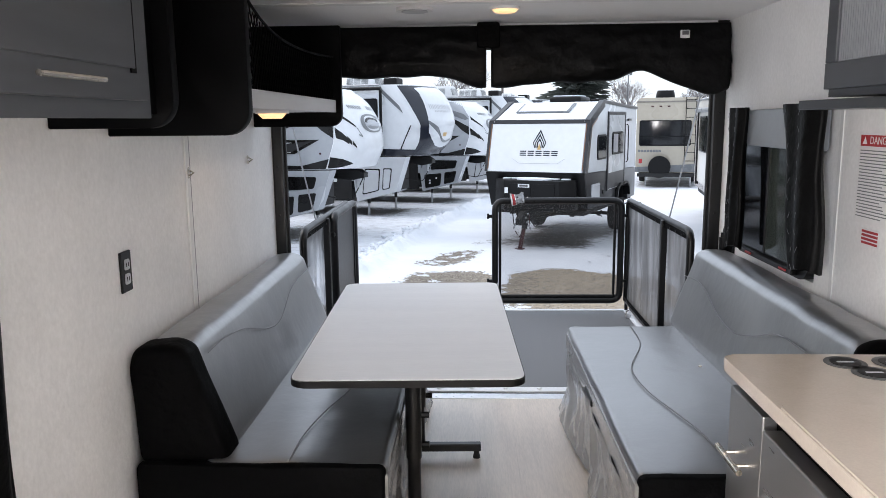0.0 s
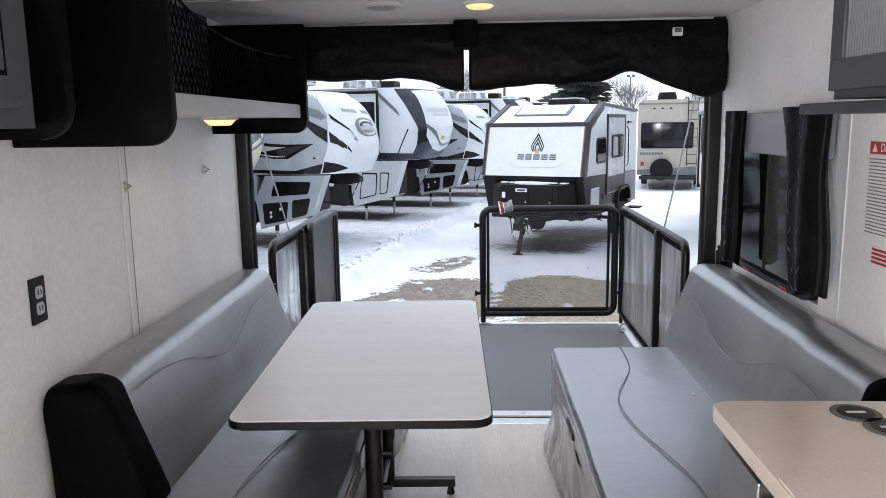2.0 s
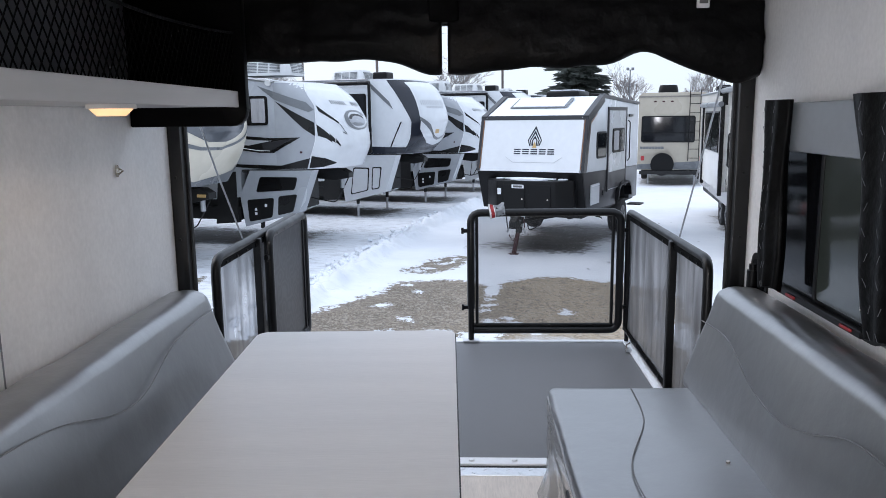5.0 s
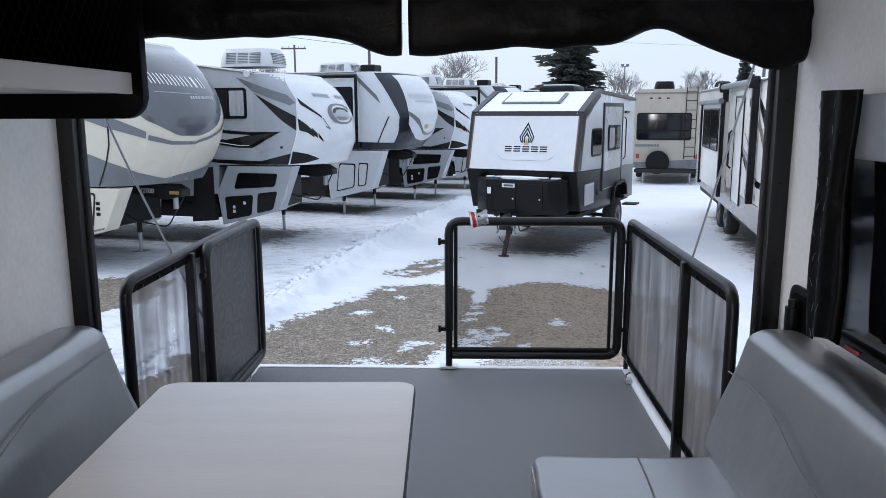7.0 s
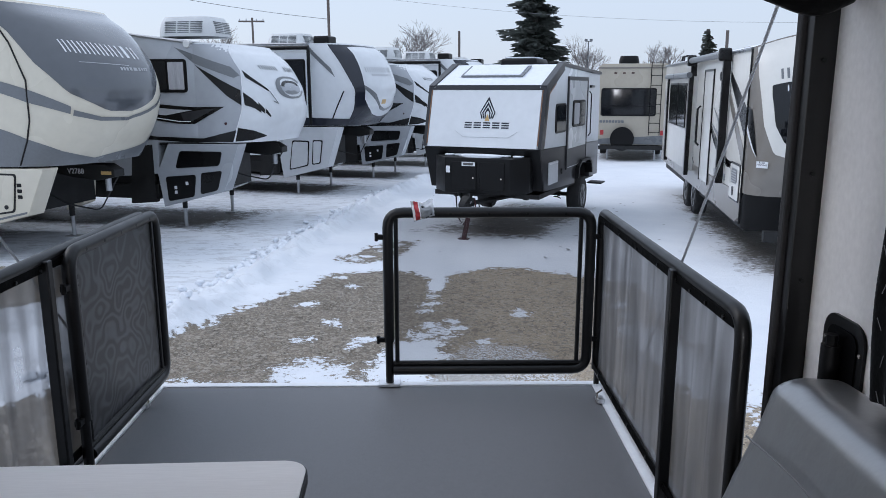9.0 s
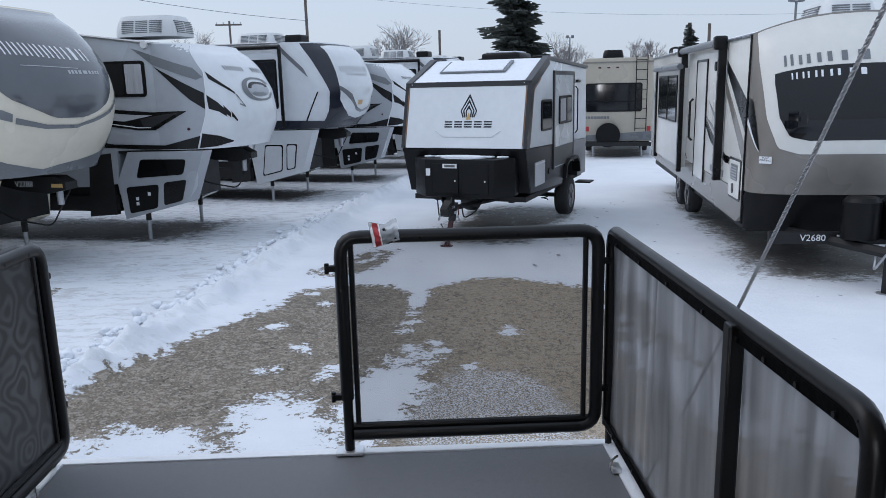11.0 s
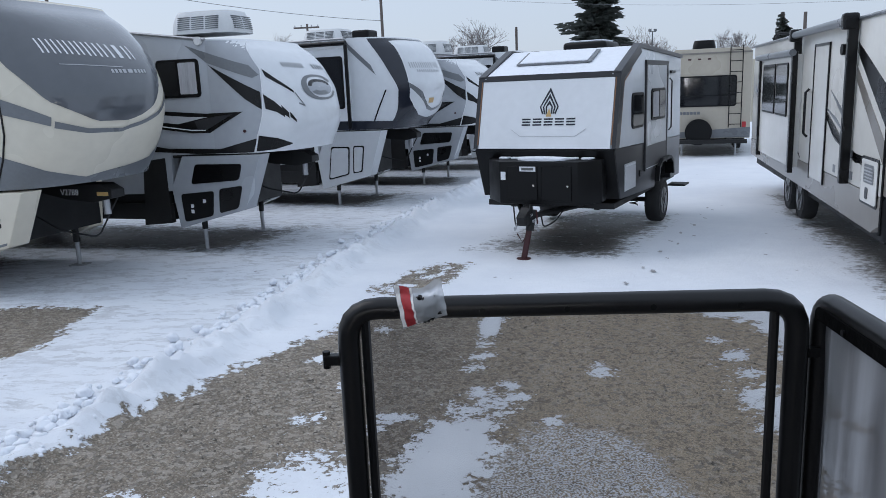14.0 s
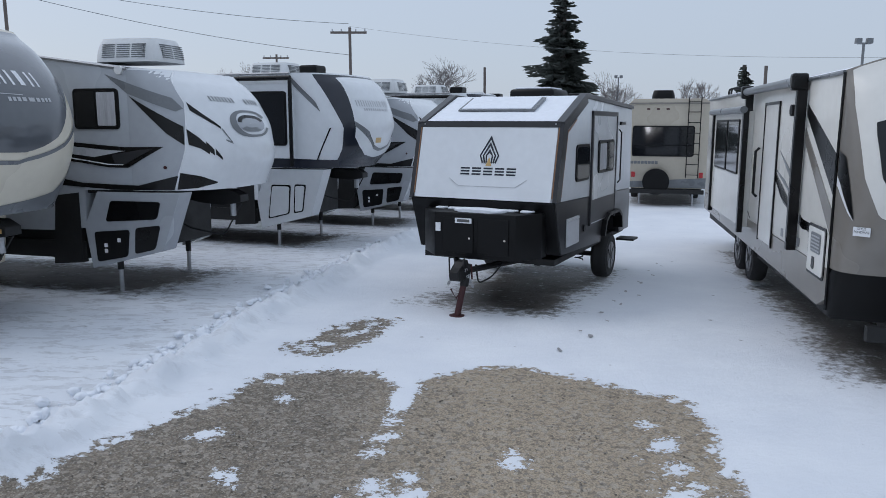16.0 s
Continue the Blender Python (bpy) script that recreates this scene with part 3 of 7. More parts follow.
def bag_skin(u, v, side=1.0, off=0.0):
    """The slack front (side 1) or back (side 0) of the pouch, a leaning four-sided sheet puffed by what is in it."""
    lo, hi = Vector((0.316, 1.672)).lerp(Vector((0.415, 1.702)), u), Vector((0.297, 1.772)).lerp(Vector((0.403, 1.785 - 0.05 * math.sin(math.pi * min(1, u * 1.15)) * 0.6)), u)
    p = lo.lerp(hi, v)
    full = (math.sin(math.pi * u) * math.sin(math.pi * min(1, v * 1.25))) ** 0.6 if 0 < u < 1 and 0 < v < 0.8 else 0.0
    w = 0.005 * noise.noise((u * 7, v * 7, 1.3)) + 0.003 * noise.noise((u * 19, v * 15, 4.3))
    return (p.x + 0.004 * noise.noise((v * 6, u * 3, 8)), 5.966 - side * (0.03 * full + w + 0.003) - off, p.y)


BAGFILM = clear("clear_bag_film", (0.74, 0.77, 0.8), 0.62, 0.1)
bm = surface(lambda u, v: bag_skin(u, v, 0.0), 8, 8)
surface(lambda u, v: bag_skin(u, v), 24, 20, bm=bm)
part("film", bm, BAGFILM, bag, "creased clear plastic film", smooth="all")
for nm, u0, u1, material, words in (("label", 0.13, 0.33, RED, "red paper label"), ("label_edge", 0.02, 0.12, PAPER, "white label edge"), ("label_edge", 0.34, 0.38, PAPER, "white label edge")):
    part(nm, surface(lambda u, v, u0=u0, u1=u1: bag_skin(u0 + (u1 - u0) * u, 0.04 + 0.95 * v, 1.0, 0.0015), 6, 20), material, bag, words, smooth="all")
rb = random.Random(8)
for k in range(26):
    p = bag_skin(rb.uniform(0.45, 0.85), rb.uniform(0.12, 0.7), 0.5)
    b = disc((0, 0, 0), "x", rb.uniform(0.004, 0.008), rb.uniform(0.012, 0.03), 7)
    bmesh.ops.transform(b, matrix=Matrix.Translation(p) @ pose(0, 0, 0, 0, rb.uniform(0, 180), rb.uniform(-30, 30)), verts=b.verts)
    part("hardware", b, PLASTIC_BLACK, bag, "black fastener")

# ramp cables
def twisted(path, r, pitch, strands=3):
    """Steel strands laid round one another along a path."""
    pts, total = [], 0.0
    for a, b in zip(path, path[1:]):
        a, b = Vector(a), Vector(b)
        k = max(2, int((b - a).length / (pitch / 7)))
        for i in range(k):
            pts.append((a.lerp(b, i / k), total + (b - a).length * i / k, (b - a).normalized()))
        total += (b - a).length
    bm = bmesh.new()
    for q in range(strands):
        out = []
        for p, d, t in pts:
            n_ = t.cross(Vector((1, 0, 0))).normalized()
            a = 2 * math.pi * (d / pitch + q / strands)
            out.append(p + r * 0.5 * (math.cos(a) * Vector((1, 0, 0)) + math.sin(a) * n_))
        tube(out, r * 0.62, 5, bm=bm)
    return bm


for x, path in ((1.285, [(1.285, 4.24, 2.7), (1.285, 4.387, 2.49), (1.285, 4.65, 2.125), (1.285, 4.95, 1.722), (1.285, 5.43, 1.115), (1.285, 5.66, 0.83)]), (-1.03, [(-1.03, 4.24, 2.52), (-1.03, 4.6, 2.09), (-1.03, 4.951, 1.705), (-1.03, 5.72, 0.83)])):
    c_ = thing("ramp_cable", Matrix.Translation((x, 5.66, FZ)), "thin twisted steel cable holding up the ramp", "cable", "ramp cables")
    part("wire", twisted(path, 0.0046, 0.026), GALV, c_, smooth=True)
    part("ferrule", tube([Vector(path[-1]).lerp(Vector(path[-2]), 0.16), path[-1]], 0.01, 8), CHROME, c_)

# ---- cabin furniture ----
# dinette table
TM = pose(-0.237, 3.13, FZ, 0, 0, 1.8)
tb = thing("dinette_table", TM, "pale laminate dinette table with dark edging on black folding legs", "table", world_coords=False)
tw, tl, tz = 0.785 / 2, 1.505 / 2, 0.69
part("tabletop", prism(rounded(-tw + 0.004, tw - 0.004, -tl + 0.004, tl - 0.004, 0.05), "z", tz - 0.024, tz, 0.0015), LAMINATE, tb)
ring = rounded(-tw, tw, -tl, tl, 0.055)
bm = bmesh.new()
prism(ring, "z", tz - 0.027, tz - 0.003, 0.003, bm=bm)
part("edge_band", bm, PLASTIC_BLACK, tb, "dark edge banding")
for yy in (-0.38, 0.15):
    part("leg", tube([(0, yy, 0.07), (0, yy, tz - 0.03)], 0.026, 12), BLACK_TUBE, tb, smooth=True)
    part("sleeve", tube([(0, yy, 0.25), (0, yy, tz - 0.08)], 0.031, 12), BLACK_TUBE, tb, smooth=True)
    fb = part("foot_bar", box(-0.28, 0.28, yy - 0.018, yy + 0.018, 0.035, 0.07, 0.004), BLACK_TUBE, tb)
    for xx in (-0.26, 0.26):
        part("levelling_foot", disc((xx, yy, 0.018), "z", 0.018, 0.036, 10, r2=0.01), PLASTIC_BLACK, fb)
    part("brace", tube([(0.02, yy, 0.45), (0.02, yy + (0.2 if yy < 0 else -0.2), tz - 0.03)], 0.009, 6), BLACK_TUBE, tb)
    part("mount_plate", box(-0.14, 0.14, yy - 0.06, yy + 0.06, tz - 0.036, tz - 0.027, 0.002), BLACK_TUBE, tb)
    for zz in (0.3, 0.42):
        part("knob", disc((0.045, yy, zz), "x", 0.013, 0.03, 8), PLASTIC_BLACK, tb)
part("stretcher", tube([(0, -0.38, 0.16), (0, 0.15, 0.16)], 0.012, 8), BLACK_TUBE, tb)


def seat_line(pts, r, parent, lift=0.002):
    """A welt cord run over a cushion through smoothed points."""
    v = [Vector(p) for p in pts]
    out = []
    for i in range(len(v) - 1):
        p0, p1, p2, p3 = v[max(i - 1, 0)], v[i], v[i + 1], v[min(i + 2, len(v) - 1)]
        for j in range(8):
            t = j / 8
            out.append(0.5 * (2 * p1 + (p2 - p0) * t + (2 * p0 - 5 * p1 + 4 * p2 - p3) * t * t + (3 * p1 - p0 - 3 * p2 + p3) * t ** 3))
    out.append(v[-1])
    part("piping", tube([tuple(p) for p in out], r * 0.85, 6), PIPING, parent, "grey welt cord", smooth=True)


def sofa(name, side, y0, y1, seat_x, back_x, wall_x, label, top):
    """A jack-knife sofa along a side wall. side is +1 when its back is on the +x wall."""
    s = thing(name, Matrix.Translation((seat_x, (y0 + y1) / 2, FZ)), label, "sofa", "facing sofas")
    z = 1.28
    lean = 0.13 * side
    prof = smooth_loop([(seat_x, z - 0.13), (seat_x, z), (back_x + 0.08 * side, z + 0.005), (back_x + 0.08 * side, z - 0.13)], 0.03)
    part("seat", cushion(prof, y0 + 0.012, y1, 0.03, wrinkle=0.008, seed=side * 3.1), LEATHER, s, smooth=True)
    end = smooth_loop([(seat_x, z - 0.15), (seat_x, z), (wall_x - 0.03 * side, z + 0.005), (wall_x - 0.03 * side, z - 0.15)], 0.03)
    part("end_cloth", cushion(end, y0, y0 + 0.045, 0.02, 4, 0.003, 2.0), FABRIC, s, "black cloth end of the seat", smooth=True)
    prof = smooth_loop([(back_x, z - 0.02), (back_x + lean, top - 0.015), (back_x + lean + 0.05 * side, top + 0.005), (wall_x - 0.03 * side, top - 0.005), (wall_x - 0.01 * side, top - 0.07), (wall_x - 0.03 * side, z - 0.02)], 0.045)
    part("backrest", cushion(prof, y0 + 0.07, y1 + 0.10, 0.05, wrinkle=0.008, seed=side * 7.7), LEATHER, s, smooth=True)
    mx_, mz_ = sum(p[0] for p in prof) / len(prof), sum(p[1] for p in prof) / len(prof)
    prof = [(mx_ + (p[0] - mx_) * 1.05, mz_ + (p[1] - mz_) * 1.05) for p in prof]
    part("end_cloth", cushion(prof, y0 + 0.045, y0 + (0.125 if side > 0 else 0.19), 0.04, 6, 0.003, 2.0), FABRIC, s, "black cloth end of the backrest", smooth=True)
    part("base", box(seat_x + 0.05 * side, wall_x - 0.02 * side, y0 + 0.02, y1 - 0.02, FZ, z - 0.13, 0.006), BLACK_PANEL, s)

    def skirt(u, v):
        yy = y0 + 0.01 + (y1 - y0 - 0.02) * u
        zz = FZ + 0.012 + (z - 0.135 - FZ) * v
        sag = 0.022 * noise.noise((yy * 5, zz * 6, side)) + 0.014 * noise.noise((yy * 14, zz * 11, side)) * (1 - 0.6 * v) + 0.012 * math.sin(yy * 8 + zz * 9) * (1 - v) - side * 0.045 * (1 - v) ** 1.5 * u ** 2
        return (seat_x + side * (0.012 + 0.02 * v * (1 - v) * 2) + sag - side * 0.018, yy, zz)
    b = surface(skirt, 60, 12)
    geo = bmesh.ops.extrude_face_region(b, geom=b.faces[:])
    bmesh.ops.translate(b, vec=(0.006 * side, 0, 0), verts=[q for q in geo["geom"] if isinstance(q, bmesh.types.BMVert)])
    part("front_skirt", b, LEATHER_SIDE, s, "creased taupe vinyl front skirt", smooth=True)
    part("facing_band", cushion(smooth_loop([(seat_x - 0.006 * side, z - 0.12), (seat_x - 0.008 * side, z - 0.03), (seat_x + 0.02 * side, z - 0.03), (seat_x + 0.02 * side, z - 0.12)], 0.006, 2), y0 + 0.01, y1 - 0.01, 0.01, 30, 0.003, 5.0), LEATHER_SIDE, s, smooth=True)
    part("handle_slot", box(seat_x - 0.013 * side, seat_x + 0.01 * side, (y0 + y1) / 2 - 0.02, (y0 + y1) / 2 + 0.16, z - 0.105, z - 0.075, 0.006), PLASTIC_BLACK, s, "black pull-out grip slot")
    def on_back(y, zz):
        return (back_x + lean * (zz - z) / (top - z) - 0.009 * side, y, zz)
    if side < 0:
        seat_line([(-0.582, y0 + 0.03, z + 0.007), (-0.58, 2.43, z + 0.008), (-0.546, 2.66, z + 0.008), (-0.489, 2.9, z + 0.008), (-0.46, 3.2, z + 0.008), (-0.55, 3.5, z + 0.008), (-0.53, y1 - 0.02, z + 0.007)], 0.0028, s)
        seat_line([on_back(4.0, 1.575), on_back(3.578, 1.56), on_back(3.24, 1.488), on_back(3.04, 1.5), on_back(2.81, 1.564), on_back(2.6, 1.59), on_back(2.42, 1.59)], 0.0026, s)
        return s
    seat_line([(0.82, y1 - 0.02, z + 0.007), (0.80, 3.53, z + 0.008), (0.688, 3.18, z + 0.008), (0.689, 2.9, z + 0.008), (0.745, 2.648, z + 0.008), (0.786, 2.449, z + 0.008), (0.79, y0 + 0.05, z + 0.007)], 0.0028, s)
    seat_line([on_back(3.94, 1.535), on_back(3.65, 1.546), on_back(3.353, 1.482), on_back(3.118, 1.463), on_back(2.929, 1.5), on_back(2.756, 1.556), on_back(2.604, 1.566), on_back(2.438, 1.556), on_back(2.3, 1.5)], 0.0028, s)
    part("button", disc((back_x - 0.05 * side, 3.2, z + 0.007), "z", 0.007, 0.005, 10), CHROME, s)
    return s


sofa("sofa", 1, 2.16, 3.875, 0.498, 1.035, XR, "charcoal vinyl jack-knife sofa with pale wavy piping by the window", 1.675)
sofa("sofa", -1, 2.22, 3.95, -0.272, -0.78, XL, "charcoal vinyl jack-knife sofa with pale wavy piping behind the table", 1.645)

# kitchen counter
kc = thing("kitchen_cabinet", Matrix.Translation((1.0, 0.9, FZ)), "kitchen base cabinet with stainless fronts", "cabinet")
part("body", box(0.70, XR, -0.6, 1.905, FZ, 1.70), BLACK_PANEL, kc)
part("drawer_front", box(0.665, 0.70, 1.68, 1.90, FZ + 0.1, 1.67, 0.004), STEEL, kc, "stainless drawer front")
part("drawer_front", box(0.655, 0.70, 0.7, 1.655, FZ + 0.1, 1.65, 0.004), STEEL, kc, "stainless appliance front")
for z, y0, y1 in ((1.51, 1.725, 1.885), ):
    hd = part("handle", tube([(0.635, y0, z), (0.635, y1, z)], 0.008, 10), CHROME, kc, "brushed nickel bar handle", smooth=True)
    for yy in (y0 + 0.04, y1 - 0.04):
        part("handle_post", tube([(0.68, yy, z), (0.635, yy, z)], 0.005, 8), CHROME, hd)
wt = thing("worktop", Matrix.Translation((1.0, 0.9, 1.70)), "glossy beige countertop with rounded corner on the kitchen cabinet", "worktop")
part("slab", prism(rounded(0.648, XR - 0.002, -0.6, 1.935, 0.03, corners=(0, 0, 0, 1)), "z", 1.705, 1.74, 0.005), COUNTER, wt)
part("under_strip", prism(rounded(0.656, XR - 0.002, -0.6, 1.927, 0.025, corners=(0, 0, 0, 1)), "z", 1.70, 1.7045), GEL_TAUPE, wt, "darker strip under the counter edge")
cover = thing("sink_cover", Matrix.Translation((1.0, 1.2, 1.74)), "beige cover board lying flush on the countertop", "cover")
part("board", prism(rounded(0.652, 1.34, 0.2, 1.565, 0.012), "z", 1.7405, 1.7445, 0.0015), COUNTER, cover)
for k, (x, y) in enumerate(((0.93, 1.86), (1.05, 1.86), (0.96, 1.78), (1.08, 1.78))):
    st = thing("round_sticker", Matrix.Translation((x, y, 1.74)), "round black printed sticker on the countertop", "sticker", "countertop stickers")
    part("disc", disc((x, y, 1.7415), "z", 0.05, 0.002, 28), INK, st)
    part("print_ring", disc((x, y, 1.7432), "z", 0.036, 0.0012, 24), PLASTIC_BLACK, st)
    part("print_bar", box(x - 0.02, x + 0.02, y - 0.004, y + 0.004, 1.7438, 1.7448), DECAL_SILVER, st)

# overhead cabinet and net shelf along the west wall
oc = thing("overhead_cabinet", Matrix.Translation((-0.95, 1.2, 2.34)), "grey wood overhead cabinet with black rounded end panel on the wall", "cabinet")
part("body", box(XL, -0.80, -0.4, 1.94, 2.37, CZ), BLACK_PANEL, oc)
part("face_frame", box(-0.80, -0.78, -0.4, 1.86, 2.36, CZ, 0.002), GREY_WOOD, oc)
for y0, y1 in ((0.95, 1.80), (0.05, 0.9)):
    d_ = part("door", box(-0.78, -0.762, y0, y1, 2.40, CZ - 0.02, 0.003), GREY_WOOD, oc, "grey shaker cabinet door")
    part("door_panel", box(-0.7625, -0.756, y0 + 0.065, y1 - 0.065, 2.47, CZ - 0.08, 0.002), GREY_WOOD, d_)
    # black strips painting the shadow line at the recessed panel's upright edges
    for a, b_, c0, c1 in ((y0 + 0.055, y0 + 0.065, 2.46, CZ - 0.07), (y1 - 0.082, y1 - 0.055, 2.46, CZ - 0.07)):
        part("panel_shade", box(-0.7625, -0.7585, a, b_, c0, c1), BLACK_PANEL, d_)
    hd = part("handle", tube([(-0.735, y1 - 0.50, 2.436), (-0.735, y1 - 0.26, 2.436)], 0.006, 8), CHROME, d_, "brushed nickel bar handle")
part("end_panel", prism(rounded(XL + 0.01, -0.757, 2.335, CZ - 0.001, 0.07, corners=(0, 1, 0, 0)), "y", 1.945, 1.985, 0.004), BLACK_PANEL, oc, "black end panel with rounded corner", smooth=True)

ns_ = thing("net_shelf", Matrix.Translation((-0.88, 3.1, 2.34)), "open overhead shelf with black end panels and cargo net", "shelf")
part("end_panel", prism(rounded(XL + 0.003, -0.662, 2.309, CZ - 0.001, 0.075, corners=(0, 1, 0, 0)), "y", 2.285, 2.325, 0.004), BLACK_PANEL, ns_, "black end panel with rounded corner", smooth=True)
part("end_panel", prism(rounded(XL + 0.003, -0.648, 2.32, 2.812, 0.06, corners=(0, 1, 0, 0)), "y", 3.85, 3.895, 0.006), BLACK_PANEL, ns_, "black end panel with rounded corners", smooth=True)
part("shelf_board", box(XL + 0.003, -0.69, 2.327, 3.848, 2.392, 2.412, 0.002), SHELF_WHITE, ns_)
part("front_rail", box(-0.69, -0.675, 2.327, 3.848, 2.39, 2.45, 0.003), SHELF_WHITE, ns_, "pale front rail")
# wallboard behind the net lies in shade; this dark sheet paints it in
part("back_shade", box(XL + 0.003, XL + 0.012, 2.327, 3.848, 2.413, CZ - 0.002), GREY_WOOD, ns_, "dark sheet standing in for shade behind the net")


def net_top(y):
    return 2.63 + 0.12 * math.exp((2.33 - y) / 0.3) + 0.03 * ((y - 2.33) / 1.52) ** 3


bm = bmesh.new()
for k in range(-12, 54):
    for s in (1, -1):
        path = []
        for j in range(0, 17):
            z = 2.45 + j * 0.02
            yy = 2.33 + k * 0.036 + s * j * 0.014 + (0 if s > 0 else 0.25)
            if 2.33 < yy < 3.848 and z < net_top(yy):
                path.append((-0.684 + 0.002 * s - 0.02 * math.sin((yy - 2.33) / 1.52 * math.pi), yy, z))
        if len(path) > 1:
            tube(path, 0.0021, 4, bm=bm)
part("cargo_net", bm, FABRIC, ns_, "black diamond cargo net", kind="stuff")
part("net_cord", tube([(-0.684 - 0.02 * math.sin(i / 30 * math.pi), 2.33 + 1.515 * i / 30, net_top(2.33 + 1.515 * i / 30)) for i in range(31)], 0.005, 6), FABRIC, ns_)
pk = thing("puck_light", Matrix.Translation((-0.86, 3.1, 2.36)), "lit warm round puck light under the shelf", "light")
PX, PY = -0.80, 3.08
part("ring", disc((PX, PY, 2.386), "z", 0.066, 0.012, 28), WHITE_TRIM, pk)
part("lens", disc((PX, PY, 2.370), "z", 0.038, 0.02, 28, r2=0.058), LAMP_WARM, pk, "glowing warm lens", smooth=True)
lp = new("puck_lamp", bpy.data.lights.new("puck_lamp", "SPOT"))
lp.data.energy, lp.data.color, lp.data.spot_size, lp.data.spot_blend, lp.data.shadow_soft_size = 0.7, (1.0, 0.76, 0.5), radians(150), 0.6, 0.04
lp.matrix_world = look((PX, PY, 2.352), (PX, PY, 1.0))
cl_ = thing("ceiling_light", Matrix.Translation((0.155, 3.60, CZ - 0.012)), "lit warm round ceiling light", "light")
part("ring", disc((0.155, 3.60, CZ - 0.006), "z", 0.07, 0.012, 32), WHITE_TRIM, cl_)
part("lens", disc((0.155, 3.60, CZ - 0.017), "z", 0.045, 0.012, 28, r2=0.06), LAMP_WARM, cl_, "glowing warm lens", smooth=True)
lp = new("ceiling_lamp", bpy.data.lights.new("ceiling_lamp", "SPOT"))
lp.data.energy, lp.data.color, lp.data.spot_size, lp.data.spot_blend, lp.data.shadow_soft_size = 5.0, (1.0, 0.8, 0.6), radians(160), 0.5, 0.05
lp.matrix_world = look((0.155, 3.60, CZ - 0.03), (0.155, 3.60, 1.0))
vt = thing("ceiling_speaker", Matrix.Translation((-0.255, 3.58, CZ - 0.01)), "white round ceiling speaker grille", "speaker")
part("ring", disc((-0.255, 3.58, CZ - 0.007), "z", 0.085, 0.014, 32), WHITE_TRIM, vt, smooth=True)
part("grille", disc((-0.255, 3.58, CZ - 0.016), "z", 0.06, 0.006, 28), DECAL_SILVER, vt)

# cabinet on the east wall
rc = thing("wall_cabinet", Matrix.Translation((1.16, 1.4, 2.39)), "grey wood wall cabinet with fluted glass doors", "cabinet")
part("body", box(0.985, XR, 0.3, 2.18, 2.40, CZ), GREY_WOOD, rc)
for y0, y1 in ((1.56, 2.17), (0.92, 1.53)):
    d_ = part("door", box(0.965, 0.985, y0, y1, 2.42, 2.49, 0.003), GREY_WOOD, rc, "grey shaker door with fluted glass")
    for a0, a1, b0, b1 in ((y0, y0 + 0.06, 2.49, CZ - 0.07), (y1 - 0.06, y1, 2.49, CZ - 0.07), (y0, y1, CZ - 0.07, CZ - 0.01)):
        part("stile", box(0.965, 0.985, a0, a1, b0, b1, 0.003), GREY_WOOD, d_)
    part("glass", surface(lambda u, v, y0=y0, y1=y1: (0.974 + 0.004 * math.cos(u * 40 * 2 * math.pi), y0 + 0.06 + (y1 - y0 - 0.12) * u, 2.49 + (CZ - 0.07 - 2.49) * v), 240, 1), FLUTED, d_, "ribbed grey glass", smooth="all")
    part("handle", tube([(0.945, y0 + 0.03, 2.46), (0.945, y0 + 0.03, 2.62)], 0.006, 8), CHROME, d_, "brushed nickel bar handle")
part("light_rail", box(0.93, XR, 0.3, 2.24, 2.366, 2.392, 0.003), GEL_DARK, rc, "thin metal light rail")

# window on the east wall
wn_ = thing("window_1", Matrix.Translation((XR, 3.29, 1.69)), "dark tinted side window in a black frame", "window", kind="structure")
fr = part("window_frame", prism(rounded(WIN_Y0, WIN_Y1, WIN_Z0, WIN_Z1, 0.09), "x", XR - 0.022, XR + 0.05), PLASTIC_BLACK, wn_, smooth=True)
part("pane", prism(rounded(WIN_Y0 + 0.045, WIN_Y1 - 0.045, WIN_Z0 + 0.045, WIN_Z1 - 0.045, 0.06), "x", XR - 0.026, XR - 0.0235), GLASS_DARK, wn_, "dark tinted glass")
part("meeting_stile", box(XR - 0.034, XR - 0.0265, 3.46, 3.48, WIN_Z0 + 0.045, WIN_Z1 - 0.045, 0.002), PLASTIC_BLACK, wn_)
part("sliding_pane", box(XR - 0.0295, XR - 0.0265, 3.075, 3.458, WIN_Z0 + 0.05, WIN_Z1 - 0.05), GLASS_TINT, wn_, "grey-green tinted sliding pane")
part("track", box(XR - 0.05, XR - 0.024, WIN_Y0 + 0.1, WIN_Y1 - 0.1, WIN_Z0 + 0.012, WIN_Z0 + 0.036, 0.004), PLASTIC_BLACK, wn_)
for yy in (3.2, 3.6):
    part("emergency_latch", box(XR - 0.058, XR - 0.05, yy - 0.035, yy + 0.035, WIN_Z0 + 0.02, WIN_Z0 + 0.03, 0.003), RED, wn_, "red emergency latch")
ex = thing("exit_sticker", Matrix.Translation((XR - 0.03, 3.135, 1.8)), "small white exit sticker with red print on the window", "sticker")
part("sheet", box(XR - 0.0315, XR - 0.03, 3.10, 3.17, 1.775, 1.875), PAPER, ex)
lettering("print", "EXIT", 0.028, Matrix.Translation((XR - 0.0325, 3.135, 1.855)) @ pose(0, 0, 0, 90, 0, -90), RED, ex, depth=0.0004)
for k in range(4):
    part("print_line", box(XR - 0.0328, XR - 0.0316, 3.108, 3.162, 1.785 + 0.012 * k, 1.79 + 0.012 * k), RED, ex)
